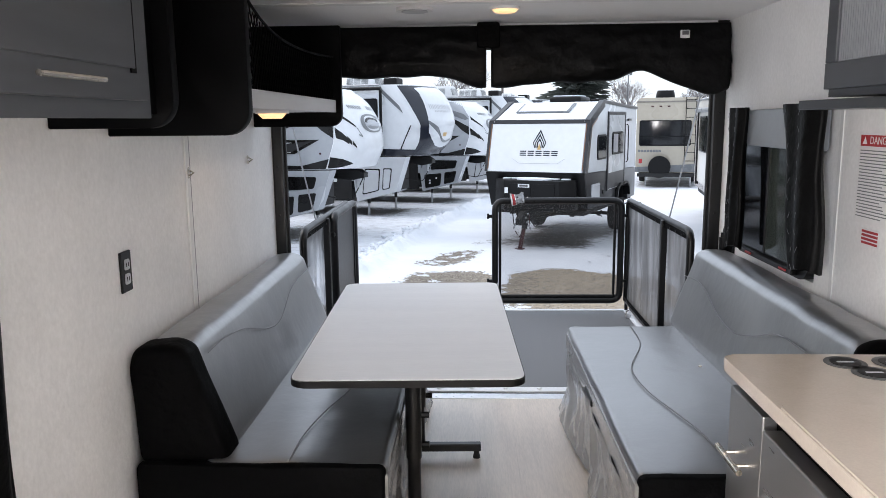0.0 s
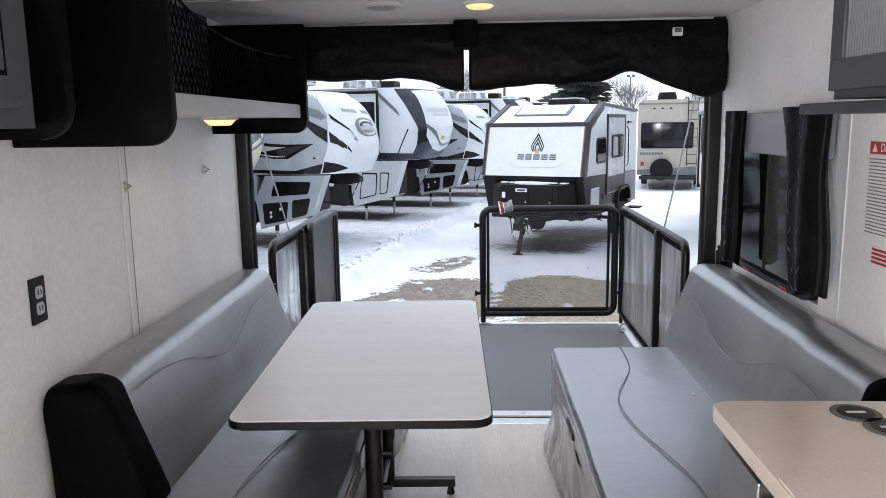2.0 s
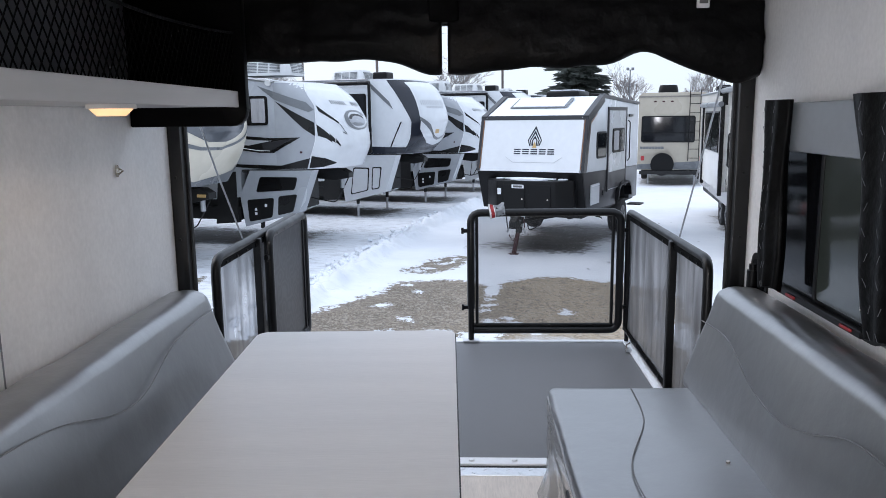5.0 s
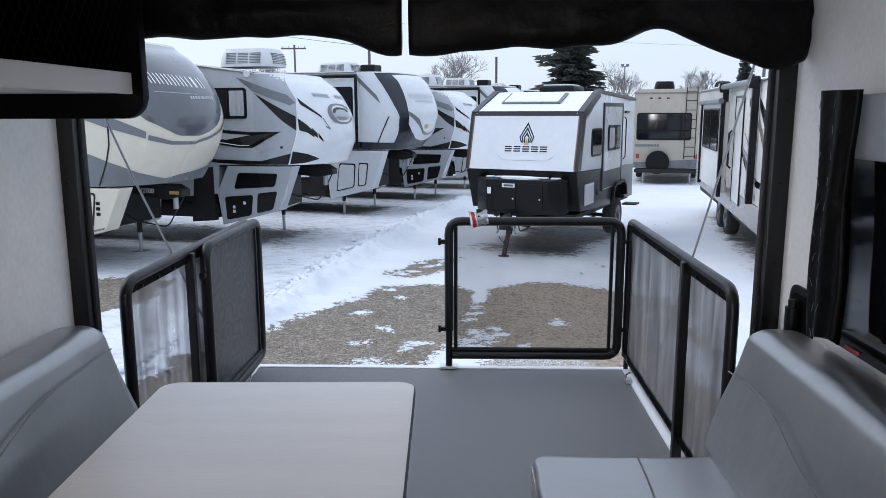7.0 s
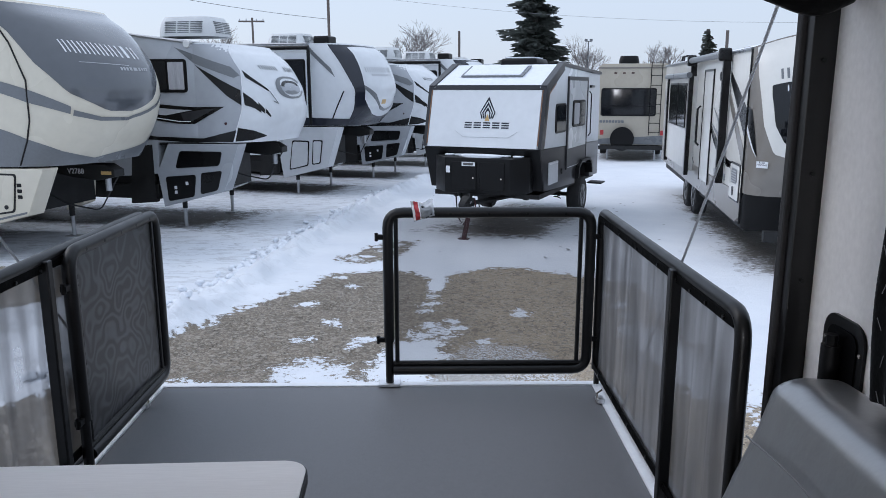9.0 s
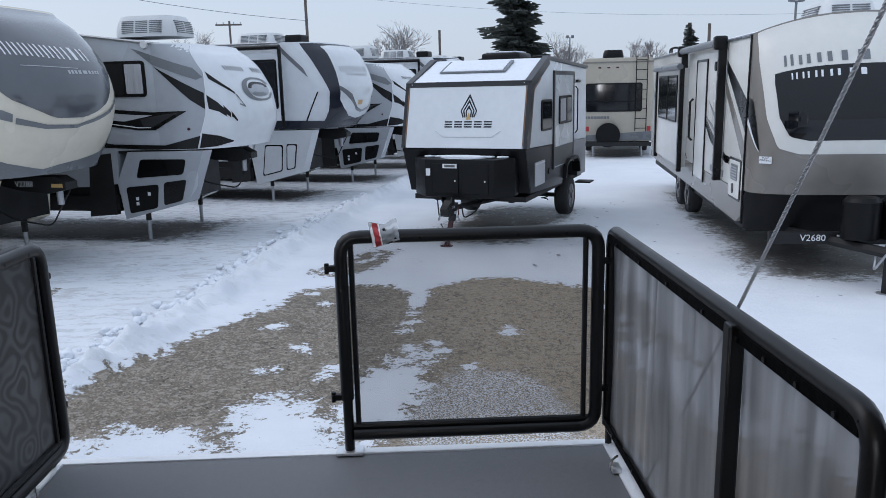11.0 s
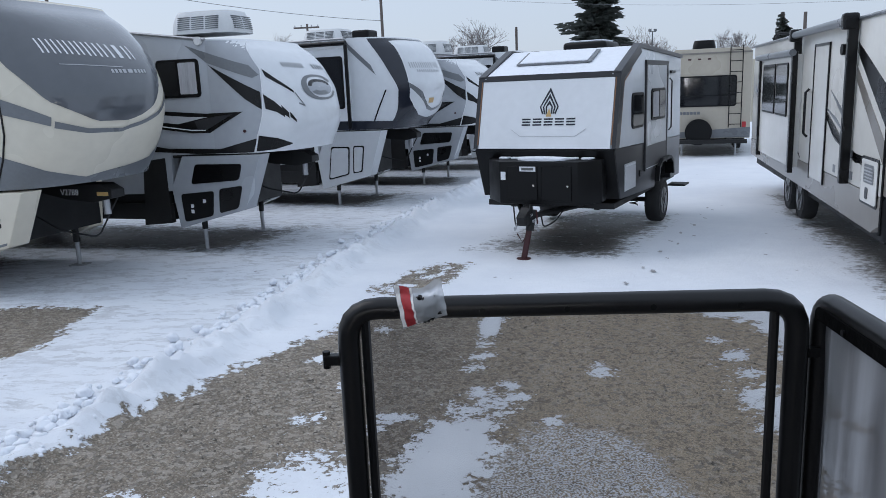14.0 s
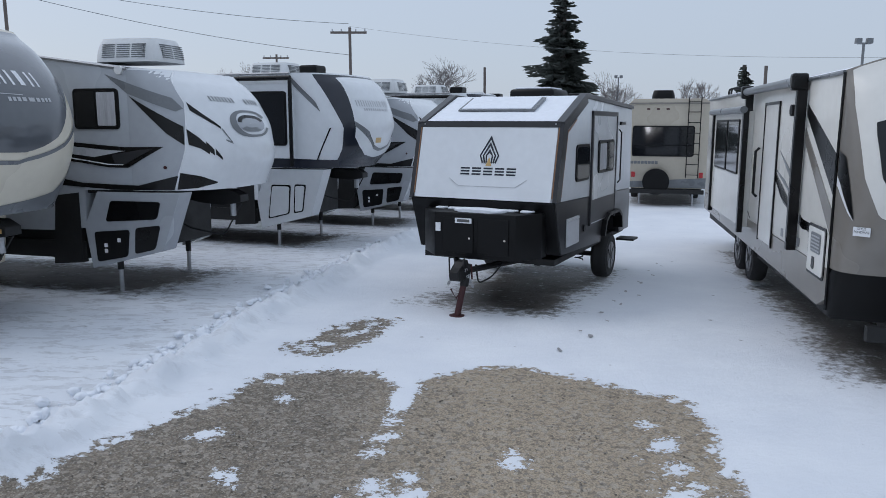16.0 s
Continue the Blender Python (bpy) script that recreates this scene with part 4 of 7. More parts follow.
va = thing("window_valance", Matrix.Translation((XR - 0.05, 3.45, 2.2)), "pale grey vinyl window valance between the curtains", "valance")
part("panel", cushion(smooth_loop([(XR - 0.075, 2.215), (XR - 0.075, 2.38), (XR - 0.03, 2.38), (XR - 0.03, 2.215)], 0.012, 2), 2.9, 3.74, 0.01, 20, 0.003), VALANCE, va, smooth=True)


def drape(name, y0t, y1t, y0b, y1b, zt, zb, label, x0=XR - 0.055, folds=4, depth=0.022):
    c_ = thing(name, Matrix.Translation((x0, (y0t + y1t) / 2, zb)), label, "curtain", "window curtains")

    def f(u, v):
        a = u * 2 * math.pi
        yc, hw = (y0t + y1t) / 2 * v + (y0b + y1b) / 2 * (1 - v), ((y1t - y0t) / 2) * v + ((y1b - y0b) / 2) * (1 - v)
        hw *= 1 + 0.08 * math.sin(v * 7)
        return (x0 + (depth + 0.007 * math.sin(folds * a * 1.5 + 3 * v)) * math.sin(a) - 0.01 * (1 - v), yc + hw * math.cos(a) + 0.006 * math.sin(9 * v + a), zb + (zt - zb) * v + 0.01 * math.sin(a * 2) * (1 - v))
    b = surface(f, 64, 24, close_u=True)
    bmesh.ops.holes_fill(b, edges=b.edges[:])
    part("cloth", b, CURTAIN_BLACK, c_, smooth=True)
    for s in (-1, 1):
        path = []
        for i in range(30):
            v = i / 29
            p = f(0.75 + 0.05 * s + 0.02 * math.sin(v * 30), v)
            path.append((p[0] - 0.003, p[1], p[2]))
        for k in range(0, 28, 3):
            part("stitching", tube(path[k:k + 2], 0.0009, 4), DECAL_GREY, c_, "pale stitched line")


drape("curtain", 3.60, 3.77, 3.58, 3.71, 2.39, 1.74, "black gathered curtain tied at the window edge", x0=XR - 0.10, depth=0.03)
drape("curtain", 2.80, 3.11, 2.74, 2.93, 2.395, 1.785, "black gathered curtain hanging at the window edge", x0=XR - 0.11, depth=0.045)
drape("curtain", 1.38, 1.60, 1.38, 1.61, 2.06, 0.95, "black curtain hanging against the wall", x0=XL + 0.05)

# notice, outlet, wall strip, hooks, latch box
nt = thing("safety_notice", Matrix.Translation((XR, 2.6, 2.0)), "white safety notice with red danger heading on the wall", "notice")
part("sheet", box(XR - 0.002, XR - 0.0005, 2.46, 2.74, 1.98, 2.29), PAPER, nt)
part("heading", box(XR - 0.0032, XR - 0.0021, 2.47, 2.73, 2.245, 2.283), RED, nt)
lettering("heading_print", "DANGER", 0.036, Matrix.Translation((XR - 0.0036, 2.595, 2.264)) @ pose(0, 0, 0, 90, 0, -90), PAPER, nt, depth=0.0004)
part("warning_triangle", prism([(2.715, 2.252), (2.685, 2.252), (2.70, 2.277)], "x", XR - 0.0042, XR - 0.0033), PAPER, nt)
rnd = random.Random(5)
for k in range(22):
    z = 2.230 - k * 0.0108
    part("print_line", box(XR - 0.003, XR - 0.0021, 2.73 - 0.25 * (0.6 + 0.4 * rnd.random()), 2.728, z - 0.0018, z + 0.0018), DECAL_GREY, nt)
n2 = thing("capacity_label", Matrix.Translation((XR, 2.63, 1.9)), "small white label with red print on the wall", "label")
part("sheet", box(XR - 0.002, XR - 0.0005, 2.56, 2.685, 1.905, 1.965), PAPER, n2)
for k in range(4):
    part("print_line", box(XR - 0.003, XR - 0.0021, 2.57, 2.675, 1.912 + 0.013 * k, 1.92 + 0.013 * k), RED, n2)
OY = 2.327
ol = thing("wall_outlet", Matrix.Translation((XL, OY, 1.885)), "black duplex wall outlet", "outlet")
part("plate", box(XL, XL + 0.008, OY - 0.036, OY + 0.036, 1.82, 1.95, 0.003), PLASTIC_BLACK, ol)
for z in (1.862, 1.908):
    s_ = part("socket", prism(rounded(OY - 0.017, OY + 0.017, z - 0.017, z + 0.017, 0.008), "x", XL + 0.0082, XL + 0.011), DECAL_SILVER, ol, "pale socket face")
    for yy in (OY - 0.007, OY + 0.007):
        part("slot", box(XL + 0.0112, XL + 0.0118, yy - 0.002, yy + 0.002, z - 0.007, z + 0.007), BLACK_PANEL, s_)
setting("trim.003", box(XL + 0.0005, XL + 0.007, 2.9245, 2.933, FZ, CZ - 0.5), DECAL_GREY, "grey shadow-gap bead beside the wall joint strip", "trim")
ws = setting("trim.001", box(XL + 0.0005, XL + 0.009, 2.887, 2.923, FZ, CZ - 0.5, 0.002), WHITE_TRIM, "pale wall joint strip", "trim")
setting("trim.002", box(XR - 0.006, XR - 0.0005, 2.86, 2.885, FZ, 2.39, 0.002), WHITE_TRIM, "pale wall joint strip", "trim")
for y, z in ((2.905, 2.157), (3.70, 2.166)):
    hk = thing("wall_hook", Matrix.Translation((XL, y, z)), "small chrome hook screwed on the wall", "hook", "wall hooks")
    part("plate", prism(rounded(y - 0.01, y + 0.01, z - 0.022, z + 0.022, 0.009), "x", XL + 0.006, XL + 0.010), CHROME, hk)
    part("loop", tube([(XL + 0.012, y, z + 0.01), (XL + 0.03, y, z), (XL + 0.012, y, z - 0.012)], 0.004, 6), CHROME, hk)
lb = thing("ramp_latch_box", Matrix.Translation((XR, 4.08, 1.6)), "black recessed ramp latch box on the wall", "latch")
part("flange", prism(rounded(3.935, 4.11, 1.53, 1.785, 0.045), "x", XR - 0.008, XR - 0.0005, 0.002), PLASTIC_BLACK, lb, smooth=True)
part("recess", prism(rounded(3.96, 4.085, 1.555, 1.76, 0.03), "x", XR - 0.012, XR - 0.0085), BLACK_PANEL, lb)
part("handle", tube([(XR - 0.03, 4.03, 1.56), (XR - 0.03, 4.03, 1.72)], 0.022, 10), PLASTIC_BLACK, lb, smooth=True)
part("handle_cap", disc((XR - 0.03, 4.03, 1.73), "z", 0.014, 0.03, 10), PLASTIC_BLACK, lb)
for y in (3.948, 4.098):
    for z in (1.60, 1.72):
        part("screw", disc((XR - 0.009, y, z), "x", 0.005, 0.004, 8), CHROME, lb)

# rolled-up rear curtain in two halves


def rolled(x0, x1, seed, base, dips):
    c_ = thing("rolled_ramp_curtain", Matrix.Translation(((x0 + x1) / 2, 4.12, 2.5)), "black privacy curtain rolled up under the ceiling", "curtain", "ramp curtains")

    def low(x):
        z = base
        for c, w, d in dips:
            z += d * math.exp(-((x - c) / w) ** 2)
        return z + 0.012 * noise.noise((x * 7, seed, 0))

    def f(u, v):
        x = x0 + (x1 - x0) * v
        zb = low(x)
        a = u * 2 * math.pi
        h = (CZ - 0.02 - zb) / 2
        zc = (CZ - 0.02 + zb) / 2
        s = -math.cos(a)
        bulge = 0.03 + 0.05 * (0.5 - 0.5 * s) ** 1.5
        cr = 0.02 * noise.noise((x * 7, s * 3, seed)) + 0.01 * noise.noise((x * 20, s * 5 + x * 4, seed))
        return (x, 4.12 - (bulge + cr) * math.sin(a) * 0.8, zc + h * s)
    b = surface(f, 40, 70, close_u=True)
    bmesh.ops.holes_fill(b, edges=b.edges[:])
    part("cloth", b, CURTAIN_BLACK, c_, smooth="all")
    return c_


rolled(XL + 0.02, 0.08, 2.0, 2.574, ((0.05, 0.13, -0.062), (-0.55, 0.1, -0.01), (-1.0, 0.2, -0.01)))
rolled(0.105, XR - 0.02, 5.0, 2.54, ((0.12, 0.2, -0.03), (0.6, 0.09, -0.01), (0.89, 0.1, 0.052), (1.26, 0.16, -0.075)))
hd_ = thing("curtain_header", Matrix.Translation((0.09, 3.98, 2.72)), "black fabric header strip joining the ramp curtains", "curtain", "ramp curtains")
part("strip", cushion(smooth_loop([(0.03, 2.715), (0.03, CZ - 0.004), (0.15, CZ - 0.004), (0.15, 2.715)], 0.015, 3), 4.07, 4.17, 0.01, 6, 0.006), FABRIC, hd_, smooth=True)
cp = thing("curtain_clip", Matrix.Translation((1.11, 4.07, 2.77)), "small white plastic clip on the curtain", "clip")
part("clip_body", box(1.07, 1.118, 4.056, 4.07, 2.748, 2.788, 0.004), WHITE_TRIM, cp)
part("clip_slot", box(1.078, 1.11, 4.052, 4.0557, 2.764, 2.784), INK, cp)

# ---- the lot ----
# parked vehicles: origin, turn (front looks along local -y), used for the bare, shade-darkened ground under them too
EMBER = (1.01, 14.59, -25)
PARKED = {"rock": (-6.36, 14.24, 76), "wolf": (-4.41, 16.91, 76), "mont": (-3.1, 21.7, 70), "third": (-1.57, 25.2, 71), "fourth": (-0.1, 28.9, 71), "fifth": (1.2, 32.6, 71)}
HERIT = (5.605, 11.09, -10)
REARV = (7.6, 29.86, -14)


def at_spot(x, y, turn):
    return pose(x, y, ground_z(x, y), 0, 0, turn)


def seg_dist(px, py, pts):
    d = np.full(px.shape, 1e9)
    for (ax, ay), (bx, by) in zip(pts, pts[1:]):
        vx, vy = bx - ax, by - ay
        t = np.clip(((px - ax) * vx + (py - ay) * vy) / (vx * vx + vy * vy), 0, 1)
        d = np.minimum(d, np.hypot(px - ax - t * vx, py - ay - t * vy))
    return d


def fields(X, Y):
    """How bare the ground is (over 0: gravel), how icy-wet with trailer shade painted in, and how high the snow lies.
    """
    def blob(cx, cy, rx, ry, turn=0.0):
        c, s = math.cos(radians(turn)), math.sin(radians(turn))
        u, v = (X - cx) * c + (Y - cy) * s, -(X - cx) * s + (Y - cy) * c
        return 1 - np.sqrt((u / rx) ** 2 + (v / ry) ** 2)

    def inside(pts):
        d = seg_dist(X, Y, pts + pts[:1])
        odd = np.zeros(X.shape, bool)
        for (ax, ay), (bx, by) in zip(pts, pts[1:] + pts[:1]):
            if ay != by:
                odd ^= ((ay > Y) != (by > Y)) & (X < (bx - ax) * (Y - ay) / (by - ay) + ax)
        return np.where(odd, d, -d)
    big = inside([(-3.2, 4.0), (-2.9, 7.0), (-2.3, 9.0), (-1.9, 9.9), (-1.25, 11.2), (-0.9, 12.0), (-0.4, 12.4), (0.1, 12.2), (0.45, 11.75), (0.9, 12.2), (1.5, 12.35), (2.05, 12.1), (2.85, 11.6), (3.0, 10.9), (2.8, 10.2), (2.85, 9.0), (3.0, 7.5), (3.2, 4.0)])
    small = inside([(-1.05, 12.9), (-0.5, 12.75), (-0.05, 13.4), (0.15, 14.35), (-0.25, 14.4), (-0.6, 13.7)]) * 0.8
    other = inside([(-6.5, 10.4), (-4.5, 10.2), (-3.8, 11.0), (-4.0, 12.5), (-6.5, 12.7)])
    bare = np.clip(np.maximum.reduce([big, small, other]), -1, 0.55)
    # old snow lying on the gravel in tongues, patches and trodden spots
    cover = np.full(X.shape, -1.0)
    for q in (blob(0.2, 8.7, 0.29, 0.9, -14), blob(-0.5, 8.0, 0.36, 0.72, 20), blob(-1.45, 7.8, 0.5, 0.42), blob(2.62, 8.6, 0.3, 1.2, 8), blob(0.47, 11.5, 0.12, 0.5, -8)):
        cover = np.maximum(cover, q * 0.35)
    r_ = random.Random(11)
    spots = [(0.42, 10.9), (0.36, 10.6), (0.33, 10.3), (0.62, 9.9), (0.64, 9.65), (0.34, 9.75), (-0.6, 9.9), (-0.75, 9.35), (-0.9, 9.3), (-0.3, 9.15), (-0.2, 9.35), (2.45, 10.9), (2.5, 10.5), (2.5, 10.1), (2.4, 9.7), (2.55, 9.4), (1.35, 10.2), (-0.55, 13.2), (-0.35, 13.6), (-0.7, 13.0), (-0.15, 13.8), (-0.1, 14.1), (-0.45, 13.9), (-1.1, 11.3), (-0.6, 11.5), (-0.75, 11.9), (0.9, 9.2), (-1.0, 10.6)]
    for cx, cy in spots:
        cover = np.maximum(cover, blob(cx, cy, r_.uniform(0.05, 0.1), r_.uniform(0.08, 0.16), r_.uniform(0, 180)) * 0.16 - 0.01)
    slush = np.maximum(blob(0.95, 8.1, 0.62, 1.15, -6), blob(1.1, 7.3, 0.9, 0.7)) * 0.6
    # bare wet ground under each trailer, its tone also carrying the body's shade
    wet_shade = np.full(X.shape, -1.0)
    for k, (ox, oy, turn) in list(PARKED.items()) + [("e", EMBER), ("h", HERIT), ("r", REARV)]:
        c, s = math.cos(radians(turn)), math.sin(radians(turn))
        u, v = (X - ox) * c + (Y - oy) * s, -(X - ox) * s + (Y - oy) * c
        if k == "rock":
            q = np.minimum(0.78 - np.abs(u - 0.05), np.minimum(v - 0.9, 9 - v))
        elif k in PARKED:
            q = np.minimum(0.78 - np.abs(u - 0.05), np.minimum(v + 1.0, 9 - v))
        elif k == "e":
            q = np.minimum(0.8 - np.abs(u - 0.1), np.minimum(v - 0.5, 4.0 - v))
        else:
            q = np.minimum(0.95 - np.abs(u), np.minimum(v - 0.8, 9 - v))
        wet_shade = np.maximum(wet_shade, q)
    ridge_line = [(-2.6, 7.5), (-2.25, 9.6), (-1.75, 12.2), (-1.55, 14.2), (-0.95, 17.6), (-0.35, 21.2), (0.8, 26.0)]
    ridge = np.exp(-(seg_dist(X, Y, ridge_line) / 0.2) ** 2)
    return bare, wet_shade, ridge, cover, slush


def ground_sheet():
    """One sheet to the horizon: fine near the walk, wide far off."""
    def axis(a, b, step, far, k):
        mid = np.arange(a, b + 1e-6, step)
        g_ = step * 1.35 ** np.arange(1, k)
        return np.concatenate([(a - np.cumsum(g_))[::-1], mid, b + np.cumsum(g_)])
    xs, ys = axis(-7.0, 7.0, 0.06, 900, 30), axis(5.5, 24.0, 0.07, 900, 30)
    X, Y = np.meshgrid(xs, ys, indexing="ij")
    bare, wet_shade, ridge, cover, slush = fields(X, Y)
    rough_ = np.zeros(X.shape)
    near = (np.abs(X) < 9) & (Y > 4) & (Y < 27)
    idx = np.argwhere(near)
    lump = np.zeros(X.shape)
    for i, j in idx:
        lump[i, j] = 0.7 * noise.noise((X[i, j] * 4.6, Y[i, j] * 3.1, 0.3)) + 0.8 * noise.noise((X[i, j] * 8.3, Y[i, j] * 8.3, 1.7))
        rough_[i, j] = noise.noise((X[i, j] * 1.1, Y[i, j] * 1.1, 4.1))
    base = 0.07 - 0.0145 * np.clip(Y, -20, 60)
    snowy = np.clip((0.12 - np.maximum(bare, wet_shade * 0.5)) * 3, 0, 1)
    left = np.clip((-X - 1.2 + (Y - 12) * 0.12) * 0.8, 0, 1)
    Z = base + snowy * (0.015 + ridge * (0.15 + 0.15 * lump) + (0.005 + 0.014 * left) * lump * np.clip((13 - np.hypot(X + 2, Y - 10)) / 6, 0.25, 1)) + 0.01 * rough_
    nx, ny = X.shape
    verts = np.stack([X, Y, Z], -1).reshape(-1, 3)
    ids = np.arange(nx * ny).reshape(nx, ny)
    faces = np.stack([ids[:-1, :-1], ids[1:, :-1], ids[1:, 1:], ids[:-1, 1:]], -1).reshape(-1, 4)
    me = bpy.data.meshes.new("ground")
    me.vertices.add(len(verts))
    me.vertices.foreach_set("co", verts.astype(np.float32).ravel())
    me.loops.add(faces.size)
    me.loops.foreach_set("vertex_index", faces.astype(np.int32).ravel())
    me.polygons.add(len(faces))
    me.polygons.foreach_set("loop_start", np.arange(0, faces.size, 4, dtype=np.int32))
    me.update(calc_edges=True)
    for nm, arr in (("bare", bare), ("wet_shade", wet_shade), ("trod", left), ("cover", cover), ("slush", slush)):
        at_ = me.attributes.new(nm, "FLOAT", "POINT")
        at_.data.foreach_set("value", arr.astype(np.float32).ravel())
    me.shade_smooth()
    me.materials.append(ground_material())
    return tagged(new("ground", me), "snow-covered gravel lot with bare tan gravel patches", "ground", "", "structure")


def ground_material():
    m = bpy.data.materials.new("snow_and_gravel")
    t, b = nodes_of(m)
    n, l = t.nodes, t.links
    tc = n.new("ShaderNodeTexCoord")

    def nz(scale, detail=5, rough=0.6):
        q = n.new("ShaderNodeTexNoise")
        q.inputs["Scale"].default_value, q.inputs["Detail"].default_value, q.inputs["Roughness"].default_value = scale, detail, rough
        l.new(tc.outputs["Object"], q.inputs["Vector"])
        return q.outputs["Fac"]

    def math_(op, a, c, clamp=False):
        q = n.new("ShaderNodeMath")
        q.operation, q.use_clamp = op, clamp
        for i, v in enumerate((a, c)):
            if isinstance(v, (int, float)):
                q.inputs[i].default_value = v
            else:
                l.new(v, q.inputs[i])
        return q.outputs[0]

    def attr(k):
        q = n.new("ShaderNodeAttribute")
        q.attribute_name = k
        return q.outputs["Fac"]

    def mix(f, a, c):
        q = n.new("ShaderNodeMix")
        q.data_type = "RGBA"
        l.new(f, q.inputs["Factor"])
        for s, v in ((6, a), (7, c)):
            if isinstance(v, tuple):
                q.inputs[s].default_value = (*v, 1)
            else:
                l.new(v, q.inputs[s])
        return q.outputs[2]

    def ramp(v, lo, hi):
        q = n.new("ShaderNodeMapRange")
        q.inputs["From Min"].default_value, q.inputs["From Max"].default_value = lo, hi
        l.new(v, q.inputs["Value"])
        return q.outputs[0]
    vor = n.new("ShaderNodeTexVoronoi")
    vor.inputs["Scale"].default_value = 70
    l.new(tc.outputs["Object"], vor.inputs["Vector"])
    vor2 = n.new("ShaderNodeTexVoronoi")
    vor2.inputs["Scale"].default_value = 28
    l.new(tc.outputs["Object"], vor2.inputs["Vector"])
    pebble = math_("ADD", math_("MULTIPLY", vor.outputs["Distance"], 0.6), math_("MULTIPLY", vor2.outputs["Distance"], 0.5))
    sep = n.new("ShaderNodeSeparateColor")
    l.new(vor.outputs["Color"], sep.inputs[0])
    g1 = mix(ramp(nz(2.2), 0.35, 0.65), (0.2, 0.166, 0.127), (0.29, 0.242, 0.187))
    g2 = mix(ramp(sep.outputs[0], 0.5, 1.3), g1, (0.5, 0.45, 0.38))
    # sandier and paler on one side of the trodden line, coarser and greyer on the other
    where = n.new("ShaderNodeSeparateXYZ")
    l.new(tc.outputs["Object"], where.inputs[0])
    sandy = ramp(math_("ADD", where.outputs["X"], math_("MULTIPLY", nz(1.3), 0.8)), 0.3, 1.4)
    g2 = mix(math_("MULTIPLY", sandy, 0.75), g2, (0.5, 0.405, 0.29))
    stones_ = math_("SUBTRACT", 0.62, math_("MULTIPLY", sandy, 0.35))
    gravel = mix(math_("MULTIPLY", ramp(sep.outputs[1], 0.4, 1.0), stones_), g2, (0.1, 0.082, 0.064))
    gravel = mix(math_("MULTIPLY", ramp(vor.outputs["Distance"], 0.4, 0.8), 0.5), gravel, (0.05, 0.042, 0.035))
    big = n.new("ShaderNodeSeparateColor")
    l.new(vor2.outputs["Color"], big.inputs[0])
    gravel = mix(math_("MULTIPLY", ramp(big.outputs[0], 0.72, 0.8), 0.42), gravel, (0.44, 0.4, 0.345))
    gravel = mix(math_("MULTIPLY", ramp(big.outputs[1], 0.8, 0.86), 0.45), gravel, (0.09, 0.08, 0.07))
    edge = math_("ADD", math_("MULTIPLY", math_("SUBTRACT", nz(1.6, 6, 0.65), 0.5), 0.7), math_("MULTIPLY", math_("SUBTRACT", nz(9, 6, 0.75), 0.5), 1.0))
    fine = math_("ADD", math_("MULTIPLY", math_("SUBTRACT", nz(5, 5, 0.65), 0.5), 0.35), math_("MULTIPLY", math_("SUBTRACT", nz(22, 5, 0.75), 0.5), 0.42))
    bare0 = ramp(math_("ADD", attr("bare"), math_("MULTIPLY", edge, 0.8)), 0.0, 0.03)
    cov = ramp(math_("ADD", attr("cover"), math_("MULTIPLY", fine, 1.9)), 0.0, 0.015)
    speck = math_("MULTIPLY", ramp(math_("ADD", attr("slush"), fine), 0.0, 0.1), ramp(nz(75, 2, 0.5), 0.46, 0.56))
    bare = math_("MULTIPLY", bare0, math_("SUBTRACT", 1.0, math_("MAXIMUM", cov, math_("MULTIPLY", speck, 0.85))))
    wet_shade_v = math_("ADD", attr("wet_shade"), math_("MULTIPLY", edge, 1.9))
    wet_shade = ramp(wet_shade_v, -0.25, 0.15)
    # melted wet ground, painted darker for the shade below the trailers
    ice_shade = mix(ramp(nz(3.5), 0.3, 0.7), (0.06, 0.052, 0.045), (0.19, 0.172, 0.155))
    # trodden, thinly covered snow shows grey-brown ground in streaks
    wide = n.new("ShaderNodeMapping")
    wide.inputs["Scale"].default_value = (0.55, 1.5, 1)
    l.new(tc.outputs["Object"], wide.inputs[0])
    streaks = n.new("ShaderNodeTexNoise")
    streaks.inputs["Scale"].default_value, streaks.inputs["Detail"].default_value, streaks.inputs["Roughness"].default_value = 5.0, 7, 0.72
    l.new(wide.outputs[0], streaks.inputs["Vector"])
    trod = math_("MULTIPLY", ramp(math_("ADD", streaks.outputs["Fac"], math_("MULTIPLY", attr("trod"), 0.03)), 0.535, 0.575), 0.75)
    snow = mix(ramp(nz(0.9), 0.3, 0.7), (0.72, 0.75, 0.8), (0.81, 0.835, 0.87))
    snow = mix(math_("MULTIPLY", trod, math_("MULTIPLY", attr("trod"), ramp(wet_shade_v, -1.5, 0.1))), snow, (0.26, 0.25, 0.25))
    c1 = mix(math_("MULTIPLY", wet_shade, ramp(nz(7, 6, 0.7), 0.26, 0.42)), snow, ice_shade)
    vp = n.new("ShaderNodeTexVoronoi")
    vp.inputs["Scale"].default_value = 2.6
    l.new(tc.outputs["Object"], vp.inputs["Vector"])
    prints = math_("MULTIPLY", ramp(math_("ADD", vp.outputs["Distance"], math_("MULTIPLY", nz(30, 3), 0.12)), 0.135, 0.1), ramp(nz(0.7, 3), 0.5, 0.55))
    c1 = mix(math_("MULTIPLY", prints, 0.7), c1, (0.2, 0.19, 0.19))
    colour = mix(bare, c1, gravel)
    l.new(colour, b.inputs["Base Color"])
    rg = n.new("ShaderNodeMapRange")
